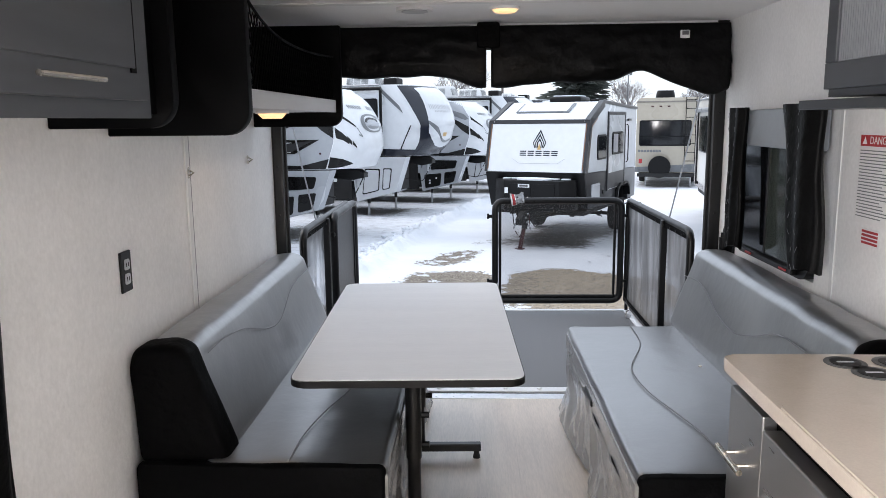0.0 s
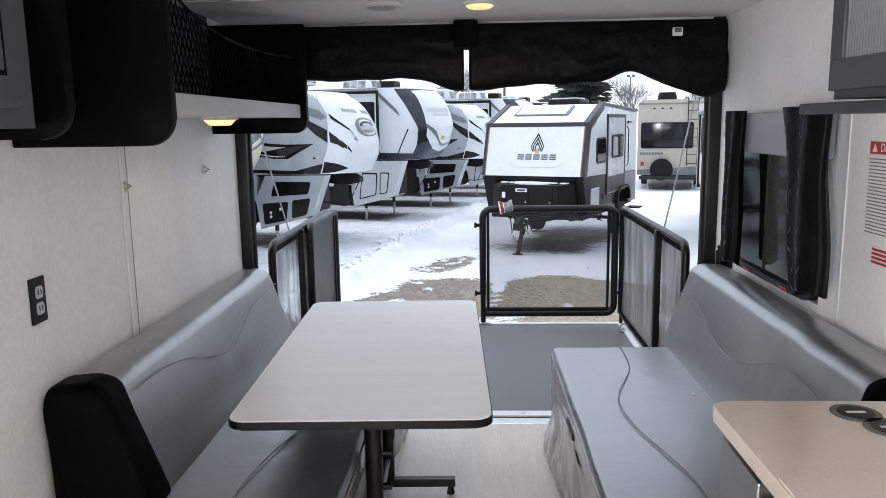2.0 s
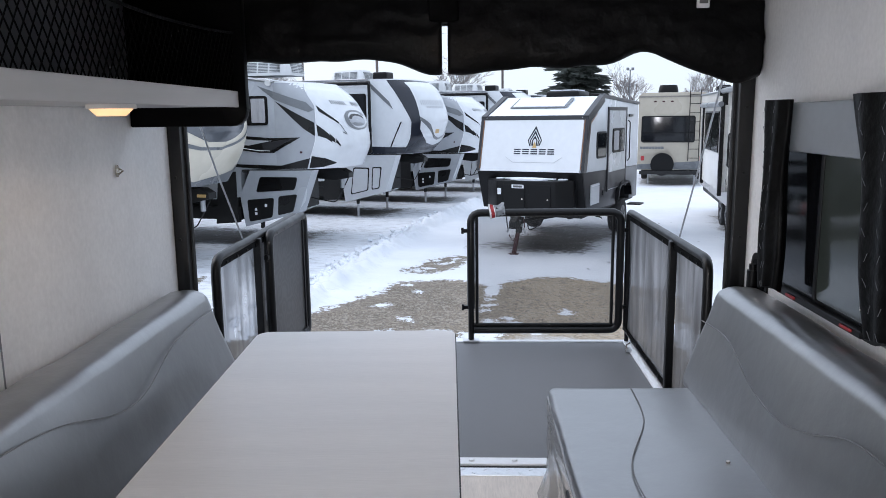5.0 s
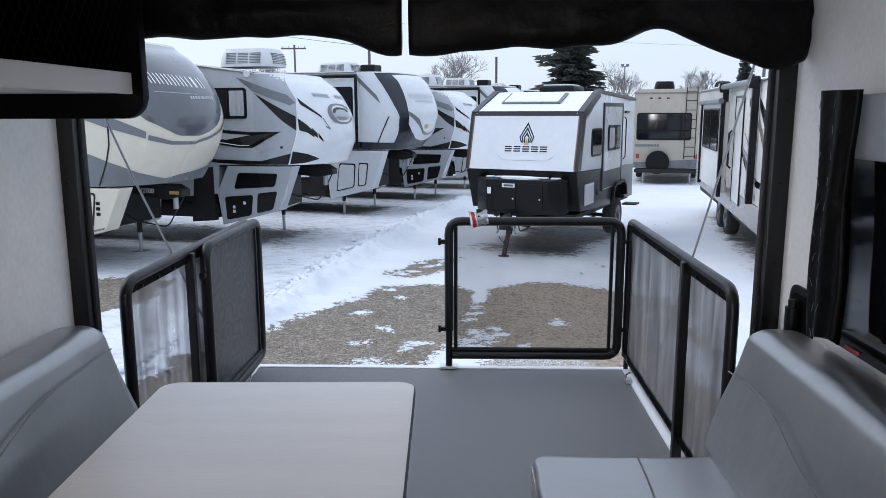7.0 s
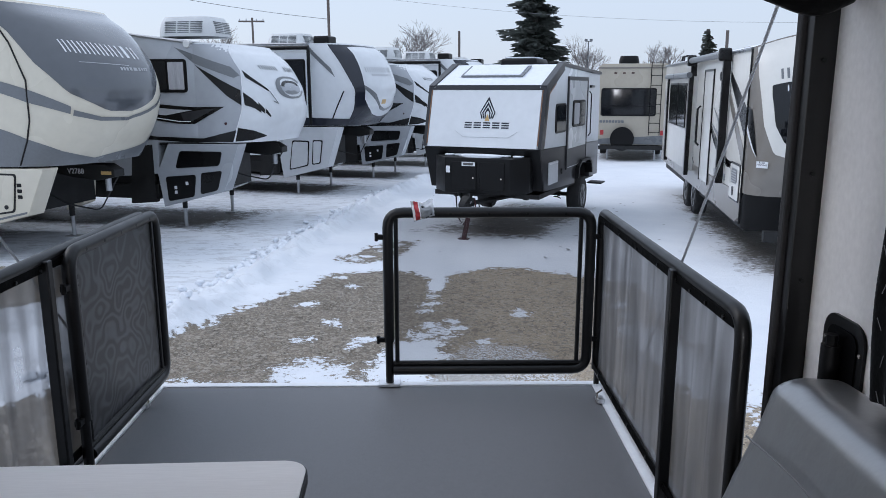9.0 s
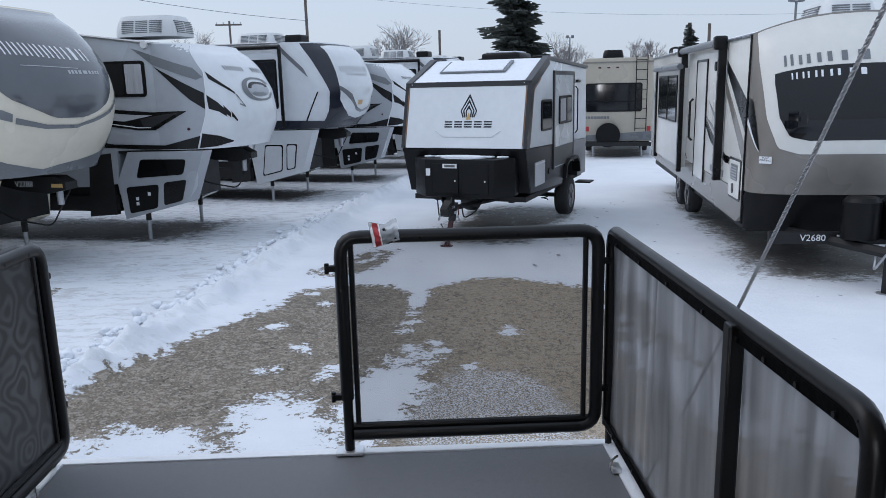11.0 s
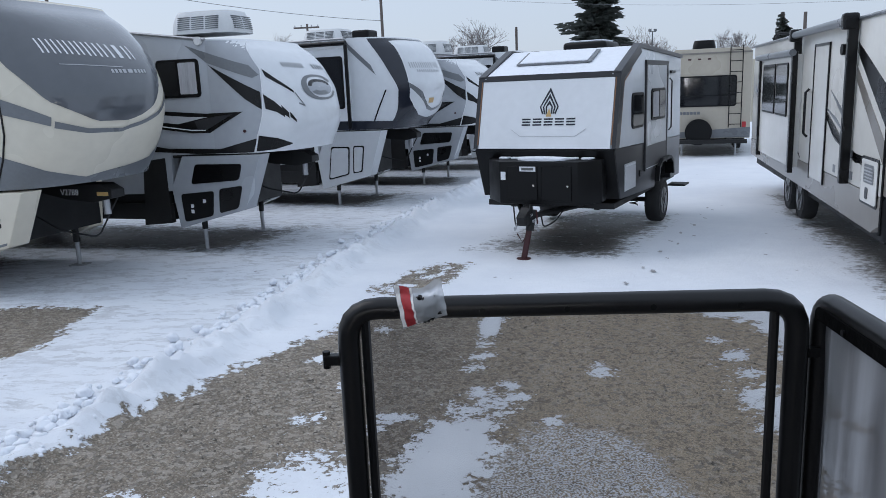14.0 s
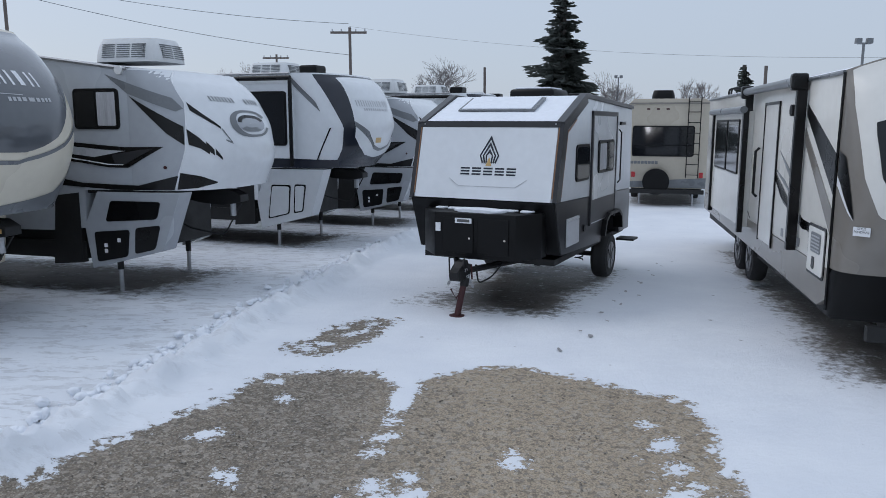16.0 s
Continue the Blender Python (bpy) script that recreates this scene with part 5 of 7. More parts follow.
    l.new(math_("MAXIMUM", math_("MULTIPLY", wet_shade, 0.8), 0.0), rg.inputs["Value"])
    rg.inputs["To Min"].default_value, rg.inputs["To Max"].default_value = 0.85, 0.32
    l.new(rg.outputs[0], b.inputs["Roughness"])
    bp = n.new("ShaderNodeBump")
    bp.inputs["Strength"].default_value, bp.inputs["Distance"].default_value = 0.7, 0.02
    hgt = math_("ADD", math_("MULTIPLY", pebble, math_("MULTIPLY", bare, 0.9)), math_("MULTIPLY", math_("SUBTRACT", 1.0, bare), math_("ADD", 0.55, math_("MULTIPLY", nz(11, 6, 0.75), 1.1))))
    l.new(hgt, bp.inputs["Height"])
    l.new(bp.outputs[0], b.inputs["Normal"])
    return m


ground_sheet()

# loose stones on the bare gravel and clumps of old snow along the ploughed ridge
rs = random.Random(21)
FOOT = ((2.11, 13.13), (4.54, 18.51))
bm = bmesh.new()
stones = thing("loose_gravel", pose(0, 9, ground_z(0, 9)), "loose tan and grey gravel stones on the bare ground", "gravel", "", "stuff")
vs_, fs_ = [], []
place = np.array([(rs.uniform(-2.6, 2.7), rs.uniform(6.3, 12.2)) for _ in range(14000)])
f_bare, _, _, f_cover, f_slush = fields(place[:, 0], place[:, 1])
place = place[(f_bare > 0.2) & (f_cover < -0.12) & (f_slush < -0.1)]
for x, y in place.tolist():
    if rs.random() > (0.5 if x < 0.2 else 0.25):
        continue
    r = rs.uniform(0.004, 0.013)
    a0 = rs.uniform(0, 6)
    z = ground_z(x, y) + 0.004
    i0 = len(vs_)
    for j in range(5):
        a = a0 + j * 1.257
        vs_.append((x + r * math.cos(a) * rs.uniform(0.7, 1.2), y + r * math.sin(a) * rs.uniform(0.7, 1.2), z))
    vs_.append((x + rs.uniform(-0.3, 0.3) * r, y, z + r * rs.uniform(0.6, 1.1)))
    for j in range(5):
        fs_.append((i0 + j, i0 + (j + 1) % 5, i0 + 5))
me = bpy.data.meshes.new("stones")
me.from_pydata([tuple(Vector(p) - Vector((0, 9, ground_z(0, 9)))) for p in vs_], [], fs_)
me.materials.append(STONE_MIX)
so_ = new("stones", me)
so_.parent = stones
tagged(so_, "", "", "", "stuff")
prints = thing("footprints", pose(2.9, 15, ground_z(2.9, 15)), "trodden slushy footprints across the snow", "footprints", "", "stuff")
bm = bmesh.new()
for k in range(15):
    f = k / 14
    x, y = FOOT[0][0] + (FOOT[1][0] - FOOT[0][0]) * f + (0.13 if k % 2 else -0.05) + rs.gauss(0, 0.05), FOOT[0][1] + (FOOT[1][1] - FOOT[0][1]) * f + rs.gauss(0, 0.1)
    a0, w0, l0 = rs.uniform(-0.7, 0.5), rs.uniform(0.014, 0.03), rs.uniform(0.03, 0.075)
    ring = [bm.verts.new((x + w0 * math.cos(q) * math.cos(a0) - l0 * math.sin(q) * math.sin(a0) + rs.gauss(0, 0.007), y + w0 * math.cos(q) * math.sin(a0) + l0 * math.sin(q) * math.cos(a0) + rs.gauss(0, 0.007), ground_z(x, y) + 0.027)) for q in (0, 0.7, 1.4, 2.1, 2.8, 3.5, 4.2, 4.9, 5.6)]
    bm.faces.new(ring)
part("slush", bm, SLUSH, prints, kind="stuff")
clumps = thing("snow_clumps", pose(-1.7, 14, ground_z(0, 14)), "lumpy ploughed snow clumps along the ridge", "snow", "", "stuff")
bm = bmesh.new()
line = [(-2.75, 8.2), (-2.5, 9.6), (-2.0, 12.2), (-1.8, 14.2), (-1.2, 17.6), (-0.6, 21.2)]
for k in range(620):
    i = min(int(rs.random() ** 0.8 * 5), 4)
    f = rs.random()
    x = line[i][0] + (line[i + 1][0] - line[i][0]) * f + rs.gauss(0.0, 0.13)
    y = line[i][1] + (line[i + 1][1] - line[i][1]) * f
    r = rs.uniform(0.015, 0.06)
    b = bmesh.new()
    bmesh.ops.create_icosphere(b, subdivisions=1 if r < 0.035 else 2, radius=r)
    for q in b.verts:
        q.co *= 1 + 0.8 * noise.noise(q.co * 22 + Vector((k, 0, 0)))
        q.co.z *= 0.7
    bmesh.ops.translate(b, vec=(x, y, ground_z(x, y) + 0.06), verts=b.verts)
    join(bm, b)
part("clumps", bm, SNOW, clumps, smooth="all", kind="stuff")

# ---- vehicle helpers ----


def plate(name, pts, x, material, parent, label="", out=-1, thick=0.006):
    """A flat decal or panel on a vehicle's side: points (y, z) at lateral place x."""
    a, b_ = sorted((x, x + out * thick))
    return part(name, prism(pts, "x", a, b_), material, parent, label)


def front_plate(name, pts, y, material, parent, label="", thick=0.006):
    return part(name, prism(pts, "y", y - thick, y), material, parent, label)


def wheel(parent, x, y, r, w, out):
    ty = part("wheel", surface(lambda u, v: (x + w * (0.5 - v) * 1.0, y + (r - 0.03 * (2 * v - 1) ** 6 - (0.004 if int(u * 72) % 2 else 0)) * math.cos(2 * math.pi * u), r + (r - 0.03 * (2 * v - 1) ** 6 - (0.004 if int(u * 72) % 2 else 0)) * math.sin(2 * math.pi * u)), 72, 8, close_u=True), RUBBER, parent, "black treaded tyre", smooth=True)
    part("sidewall", disc((x, y, r), "x", r - 0.02, w * 0.92, 36), RUBBER, ty)
    xo = x + out * w * 0.47
    rim = part("rim", disc((xo, y, r), "x", r * 0.6, 0.02, 30), RIM, ty)
    part("hub", disc((xo + out * 0.02, y, r), "x", r * 0.16, 0.04, 16), RIM, ty)
    for k in range(6):
        a = k * math.pi / 3
        b = box(-0.006, 0.006, -0.03, 0.03, r * 0.14, r * 0.56, 0.004)
        bmesh.ops.transform(b, matrix=Matrix.Translation((xo + out * 0.012, y, r)) @ Matrix.Rotation(a, 4, "X"), verts=b.verts)
        part("spoke", b, DECAL_BLACK if k % 2 else RIM, ty)
    return ty


def roof_unit(parent, x, y, z, lx=0.7, ly=0.95, h=0.33, material=None, name="air_conditioner"):
    """A roof air conditioner with a rounded shroud and a louvred end."""
    material = material or AC_WHITE

    def f(u, v):
        a = 2 * math.pi * u
        k = 1 - 0.22 * v ** 2
        p = 4.5
        ca, sa = math.cos(a), math.sin(a)
        q = (abs(ca) ** p + abs(sa) ** p) ** (-1 / p)
        return (x + lx / 2 * q * ca * k, y + ly / 2 * q * sa * k, z + h * min(1, v * 1.15) - 0.03 * v * v)
    b = surface(f, 40, 8, close_u=True)
    bmesh.ops.holes_fill(b, edges=b.edges[:])
    u_ = part(name, b, material, parent, "white roof air conditioner shroud", smooth=True)
    if material is AC_WHITE:
        for k in range(7):
            hz = 0.06 + k * 0.03
            taper = 1 - 0.22 * (hz / h / 1.15) ** 2
            hw, hl = lx / 2 * taper, ly / 2 * taper
            for q in (-0.32, -0.1, 0.12):
                part("louvre", box(x - hw - 0.004, x - hw + 0.03, y + q * ly, y + (q + 0.19) * ly, z + hz, z + hz + 0.014), DECAL_GREY, u_)
            for q in (-0.3, 0.02):
                part("louvre", box(x + q * lx, x + (q + 0.28) * lx, y - hl - 0.004, y - hl + 0.03, z + hz, z + hz + 0.014), DECAL_GREY, u_)
    return u_


def blocks(count, width, height, gap=0.25):
    """Places of plain letter-sized bars along a line, centred: (start, end)."""
    w = width / (count + (count - 1) * gap)
    return [(-width / 2 + i * w * (1 + gap), -width / 2 + i * w * (1 + gap) + w) for i in range(count)]


class Cap:
    """A rounded moulded nose: half-breadth w, plan power p, and how far it stands forward of y0 at each height."""

    def __init__(self, w, y0, z0, z1, reach, p=2.6, crown=0.0):
        self.w, self.y0, self.z0, self.z1, self.reach, self.p, self.crown = w, y0, z0, z1, reach, p, crown

    def depth(self, v):
        r = self.reach
        x = v * (len(r) - 1)
        i = min(int(x), len(r) - 2)
        t = x - i
        p0, p1, p2, p3 = r[max(i - 1, 0)], r[i], r[i + 1], r[min(i + 2, len(r) - 1)]
        return 0.5 * (2 * p1 + (p2 - p0) * t + (2 * p0 - 5 * p1 + 4 * p2 - p3) * t * t + (3 * p1 - p0 - 3 * p2 + p3) * t ** 3)

    def at(self, u, v, off=0.0):
        """u from -1 (near side edge) to 1, v from the bottom to the top."""
        a = u * math.pi / 2
        sa, ca = math.sin(a), math.cos(a)
        d = max(self.depth(v), 0.02)
        q = 2 / self.p
        x = math.copysign(abs(sa) ** q, sa) * self.w
        y = self.y0 - d * abs(ca) ** q
        nrm = Vector((sa, -ca, 0.15)).normalized()
        return Vector((x, y, self.z0 + (self.z1 - self.z0) * v - self.crown * abs(x / self.w) ** 2.2 * v ** 2)) + nrm * off

    def side(self, y, z):
        """Lateral place of the near flank at (y, z)."""
        if y >= self.y0:
            return -self.w
        v = min(max((z - self.z0) / (self.z1 - self.z0), 0.0), 1.0)
        f = min((self.y0 - y) / max(self.depth(v), 0.02), 0.999)
        return -self.w * (1 - f ** self.p) ** (1 / self.p)

    def decal(self, name, pts, material, parent, label="", off=0.006):
        """A vinyl graphic with outline (y, z) that follows the near flank from the flat wall onto the nose."""
        b = bmesh.new()
        b.faces.new([b.verts.new((0, y, z)) for y, z in pts])
        bmesh.ops.triangulate(b, faces=b.faces[:])
        for _ in range(5):
            long_ = [e for e in b.edges if e.calc_length() > 0.07]
            if long_:
                bmesh.ops.subdivide_edges(b, edges=long_, cuts=1)
                bmesh.ops.triangulate(b, faces=b.faces[:])
        for q in b.verts:
            q.co.x = self.side(q.co.y, q.co.z) - off
        return part(name, b, material, parent, label, smooth="all")

    def skin(self, material, parent, label):
        b = surface(lambda u, v: self.at(2 * u - 1, v), 96, 40)
        bmesh.ops.holes_fill(b, edges=b.edges[:])
        return part("front_cap", b, material, parent, label, smooth=True)

    def patch(self, name, poly, material, parent, off=0.006, label="", n=14):
        """A decal following the nose: poly gives, from 0 to 1 along it, (u, v low, v high)."""
        def f(s, t):
            x = s * (len(poly) - 1)
            i = min(int(x), len(poly) - 2)
            k = x - i
            u, a, b = [poly[i][j] * (1 - k) + poly[i + 1][j] * k for j in range(3)]
            return self.at(u, a + (b - a) * t, off)
        tall = max(q[2] - q[1] for q in poly)
        return part(name, surface(f, n, max(4, int(tall * 44))), material, parent, label, smooth="all")


def landing_leg(parent, x, y, top):
    lg = part("landing_leg", tube([(x, y, top), (x, y, 0.35)], 0.045, 8), CHASSIS, parent)
    part("inner_leg", tube([(x, y, 0.4), (x, y, 0.02)], 0.033, 8), GALV, lg)
    part("foot", box(x - 0.11, x + 0.11, y - 0.11, y + 0.11, -0.005, 0.018, 0.004), GALV, lg)


def window(parent, y0, y1, z0, z1, x, r=0.05, blind=False, out=-1, name="window"):
    a, b_ = sorted((x, x + out * 0.018))
    w_ = part(name, prism(rounded(y0, y1, z0, z1, r), "x", a, b_), PLASTIC_BLACK, parent, "black framed window", smooth=True)
    a, b_ = sorted((x + out * 0.0185, x + out * 0.022))
    part("pane", prism(rounded(y0 + 0.035, y1 - 0.035, z0 + 0.035, z1 - 0.035, r * 0.6), "x", a, b_), GLASS_DARK, w_, "dark tinted glass")
    if blind:
        a, b_ = sorted((x + out * 0.0225, x + out * 0.0245))
        part("blind", prism(rounded(y0 + 0.05, y0 + (y1 - y0) * 0.47, z0 + 0.05, z1 - 0.05, 0.02), "x", a, b_), CURTAIN_PALE, w_, "pale pleated blind behind the glass")
        a, b_ = sorted((x + out * 0.0225, x + out * 0.028))
        part("mullion", box(a, b_, (y0 + y1) / 2 - 0.015, (y0 + y1) / 2 + 0.015, z0 + 0.03, z1 - 0.03), PLASTIC_BLACK, w_)
    return w_


def fifth_wheel(name, spot, label, wall_mat, low_mat, cap_mat, z_top, z_over, yj, reach, cap_top, p=2.6, length=8.5):
    """The body of a fifth-wheel trailer: raised front over the hitch, lower front skirt, chassis and legs."""
    v = thing(name, at_spot(*spot), label, "trailer", "fifth-wheel trailers", world_coords=False)
    W = 1.22
    side = [(yj, z_over), (-0.4, z_over), (-0.4, 1.0), (0.2, 0.95), (length, 0.75), (length, z_top), (0.6, z_top), (yj, cap_top)]
    part("body", prism(side, "x", -W, W, 0.012), wall_mat, v, smooth=True)
    rl = part("roof_rail", tube([(-W - 0.005, yj, cap_top + 0.005), (-W - 0.005, 0.6, z_top), (-W - 0.005, length, z_top)], 0.022, 6), GALV, v)
    cap = Cap(W, yj, z_over, cap_top + 0.01, reach, p)
    cap.skin(cap_mat, v, "smooth moulded front cap")
    part("floor_pan", box(-W + 0.06, W - 0.06, yj - 0.3, -0.35, z_over - 0.06, z_over - 0.004), CHASSIS, v)
    skirt = [(-0.6, z_over - 0.03), (-1.93, z_over - 0.02), (-1.62, 0.72), (-0.45, 0.42), (-0.36, 1.03)]
    for x0, pts in ((-W, skirt), (W - 0.3, [(-0.6, z_over - 0.03), (-0.9, z_over - 0.03), (-0.8, 0.55), (-0.45, 0.42)])):
        part("lower_skirt", prism(pts, "x", x0, x0 + 0.3, 0.01), low_mat, v, "angled lower front skirt panel")
    part("front_bulkhead", box(-W + 0.25, W - 0.25, -1.0, -0.45, 0.62, z_over - 0.04), CHASSIS, v)
    part("chassis_rail", box(-W + 0.02, W - 0.02, -0.35, length, 0.55, 0.80), CHASSIS, v)
    part("belly", box(-W + 0.05, W - 0.05, 0.1, length, 0.78, 1.0), CHASSIS, v)
    part("black_panel", prism([(0.2, 0.46), (-0.3, 0.5), (-0.3, 1.5), (0.1, 1.45)], "x", -W - 0.004, -W + 0.1), CHASSIS, v)
    pin = part("pin_box", prism([(-0.9, z_over - 0.06), (-2.05, z_over - 0.06), (-2.2, z_over - 0.14), (-2.2, z_over - 0.24), (-1.9, z_over - 0.3), (-1.5, z_over - 0.26), (-1.0, z_over - 0.16)], "x", -0.12, 0.12, 0.01), CHASSIS, v, "black hitch pin box")
    part("king_pin", disc((0, -2.0, z_over - 0.36), "z", 0.045, 0.2, 12), GALV, pin)
    part("air_line", tube(bent([(0.1, -2.1, z_over - 0.25), (-0.1, -1.9, z_over - 0.75), (-0.2, -1.4, z_over - 0.65), (-0.2, -0.9, z_over - 0.4)], 0.1), 0.012, 6), RUBBER, pin)
    landing_leg(v, -0.85, -0.62, 0.8)
    landing_leg(v, 0.85, -0.62, 0.8)
    for yy in (4.4, 5.35):
        for xx in (-1.05, 1.05):
            wheel(v, xx, yy, 0.38, 0.23, -1 if xx < 0 else 1)
    return v, cap, W


def skirt_doors(v, W, zo):
    for pts, nm in (([(-0.72, 1.0 + 0.1), (-1.55, 1.16), (-1.62, zo - 0.13), (-0.82, zo - 0.13)], "hatch"), ([(-0.55, 0.52), (-1.05, 0.62), (-1.1, 1.0), (-0.52, 0.95)], "control_hatch"), ([(-1.17, 0.66), (-1.5, 0.74), (-1.6, 1.08), (-1.2, 1.03)], "hatch")):
        lp_ = smooth_loop(pts, 0.05, 3)
        h = plate(nm, lp_, -W, DECAL_BLACK if nm == "hatch" else PLASTIC_BLACK, v, "black skirt hatch", thick=0.012)
        if nm == "control_hatch":
            for y, z in ((-0.68, 0.74), (-0.68, 0.66), (-0.9, 0.82)):
                plate("switch_plate", rounded(y - 0.05, y + 0.0, z, z + 0.055, 0.008), -W - 0.0125, DECAL_WHITE, h)


def wolf(name, spot, label):
    v, cap, W = fifth_wheel(name, spot, label, GEL_GREY, GEL_GREY, GEL_WHITE, 3.42, 1.55, -1.2, (1.11, 1.19, 1.27, 1.28, 1.25, 1.21, 1.1, 0.97, 0.76, 0.45), 3.18)
    window(v, -1.06, -0.33, 2.38, 2.93, -W, 0.06, True)
    skirt_doors(v, W, 1.53)
    x = -W
    joint = [(-1.62, 3.16), (-1.75, 3.0), (-1.93, 2.73), (-1.97, 2.42), (-1.96, 2.1), (-1.86, 1.78), (-1.80, 1.56)]
    cap.decal("side_skin", [(-1.2, 3.17)] + joint + [(-1.2, 1.56)], GEL_GREY, v, "grey side skin reaching onto the nose", 0.006)
    cap.decal("stripe", [(-0.86, 3.12), (-1.80, 2.80), (-1.93, 2.66), (-1.85, 2.62), (-1.2, 2.86)], DECAL_GREY, v, "dark grey swoosh", 0.013)
    cap.decal("stripe", [(-1.22, 2.83), (-1.95, 2.42), (-1.96, 2.17), (-1.75, 2.32)], DECAL_BLACK, v, "black swoosh", 0.013)
    cap.decal("arrow", [(0.4, 2.25), (-1.1, 2.14), (-1.7, 2.15), (-1.15, 1.86), (-0.85, 1.86), (0.4, 2.02)], DECAL_BLACK, v, "black arrow graphic", 0.013)
    cap.decal("arrow_fill", [(0.4, 2.2), (-0.8, 2.1), (-1.12, 2.09), (-0.62, 2.0), (0.4, 2.1)], DECAL_SILVER, v, "silver arrow fill", 0.017)
    cap.decal("arrow_fill", [(-0.9, 2.035), (-1.3, 2.1), (-1.56, 2.125), (-1.1, 1.905), (-0.95, 1.9)], GEL_DARK, v, "", 0.017)
    cap.decal("arrow_edge", [(0.4, 2.07), (-0.85, 1.91), (-1.08, 1.905), (-1.08, 1.895), (-0.85, 1.895), (0.4, 2.055)], DECAL_WHITE, v, "", 0.018)
    cap.decal("lower_stripe", [(0.4, 1.62), (-0.9, 1.555), (-1.79, 1.56), (-1.86, 1.76), (-1.3, 1.62), (-0.4, 1.64), (0.4, 1.76)], DECAL_BLACK, v, "black lower sweep", 0.013)
    part("marker_lamp", disc((cap.side(-1.7, 1.87) - 0.012, -1.7, 1.87), "x", 0.022, 0.016, 12), RED_JACK, v, "small red marker lamp")
    part("cap_joint", tube([(cap.side(y, z) - 0.002, y, z) for y, z in joint], 0.011, 6), DECAL_WHITE, v)
    part("spot_lamp", disc((x - 0.02, -1.1, 3.17), "x", 0.06, 0.04, 16), WHITE_TRIM, v)
    # nose graphics
    cap.patch("stripe", [(-0.55, 0.66, 0.73), (-0.45, 0.585, 0.63), (-0.34, 0.51, 0.53)], DECAL_BLACK, v, label="black swoosh")
    cap.patch("stripe", [(-0.63, 0.38, 0.51), (-0.54, 0.35, 0.44), (-0.47, 0.30, 0.36)], DECAL_BLACK, v, label="black swoosh")
    cap.patch("stripe", [(-0.49, 0.34, 0.41), (-0.43, 0.29, 0.34)], DECAL_BLACK, v)
    cap.patch("stripe", [(-0.42, 0.3, 0.35), (-0.36, 0.25, 0.27)], DECAL_BLACK, v)
    cap.patch("lower_stripe", [(-0.69, 0.01, 0.15), (-0.52, 0.02, 0.12), (-0.35, 0.055, 0.065)], DECAL_BLACK, v, label="black lower sweep")
    cap.patch("hook_stripe", [(-0.33, 0.5, 0.52), (-0.25, 0.385, 0.4)], DECAL_GREY, v)
    cap.patch("hook_stripe", [(-0.31, 0.41, 0.425), (-0.25, 0.385, 0.4)], DECAL_GREY, v)

    # round grey emblem as a plain shape
    def ring(s, t, r0, r1):
        a = 2 * math.pi * s
        r = r0 + (r1 - r0) * t
        return cap.at(-0.03 + 0.2 * r * math.cos(a), 0.555 + 0.115 * r * math.sin(a), 0.007)
    part("emblem", surface(lambda s, t: ring(0.08 + 0.86 * s, t, 0.76 + 0.1 * math.sin(9 * s), 1.02), 40, 2), DECAL_GREY, v, "dark grey round emblem", smooth="all")
    part("emblem_core", surface(lambda s, t: ring(s, t, 0.02, 0.66), 30, 3), GEL_GREY, v, "mid grey emblem core", smooth="all")
    part("emblem_shade", surface(lambda s, t: ring(0.05 + s * 0.42, t, 0.42, 0.64), 20, 3), DECAL_BLACK, v, smooth="all")
    part("emblem_shade", surface(lambda s, t: ring(0.6 + s * 0.25, t, 0.3, 0.6), 20, 3), DECAL_GREY, v, smooth="all")
    for k in range(8):
        if k != 4:
            u0 = -0.31 + k * 0.065
            for d in (0.0, 0.032):
                cap.patch("name_bar", [(u0 + d, 0.742 - 0.003 * k, 0.787 - 0.003 * k), (u0 + d + 0.014, 0.742 - 0.003 * k, 0.787 - 0.003 * k)], DECAL_GREY, v, n=2)
    roof_unit(v, 0.0, -0.55, 3.35, 0.85, 1.15, 0.36)
    return v


wolf("fifth_wheel", PARKED["wolf"], "grey fifth-wheel trailer with white nose and black swooshes")
wolf("fifth_wheel", PARKED["third"], "grey fifth-wheel trailer with white nose parked far down the row")


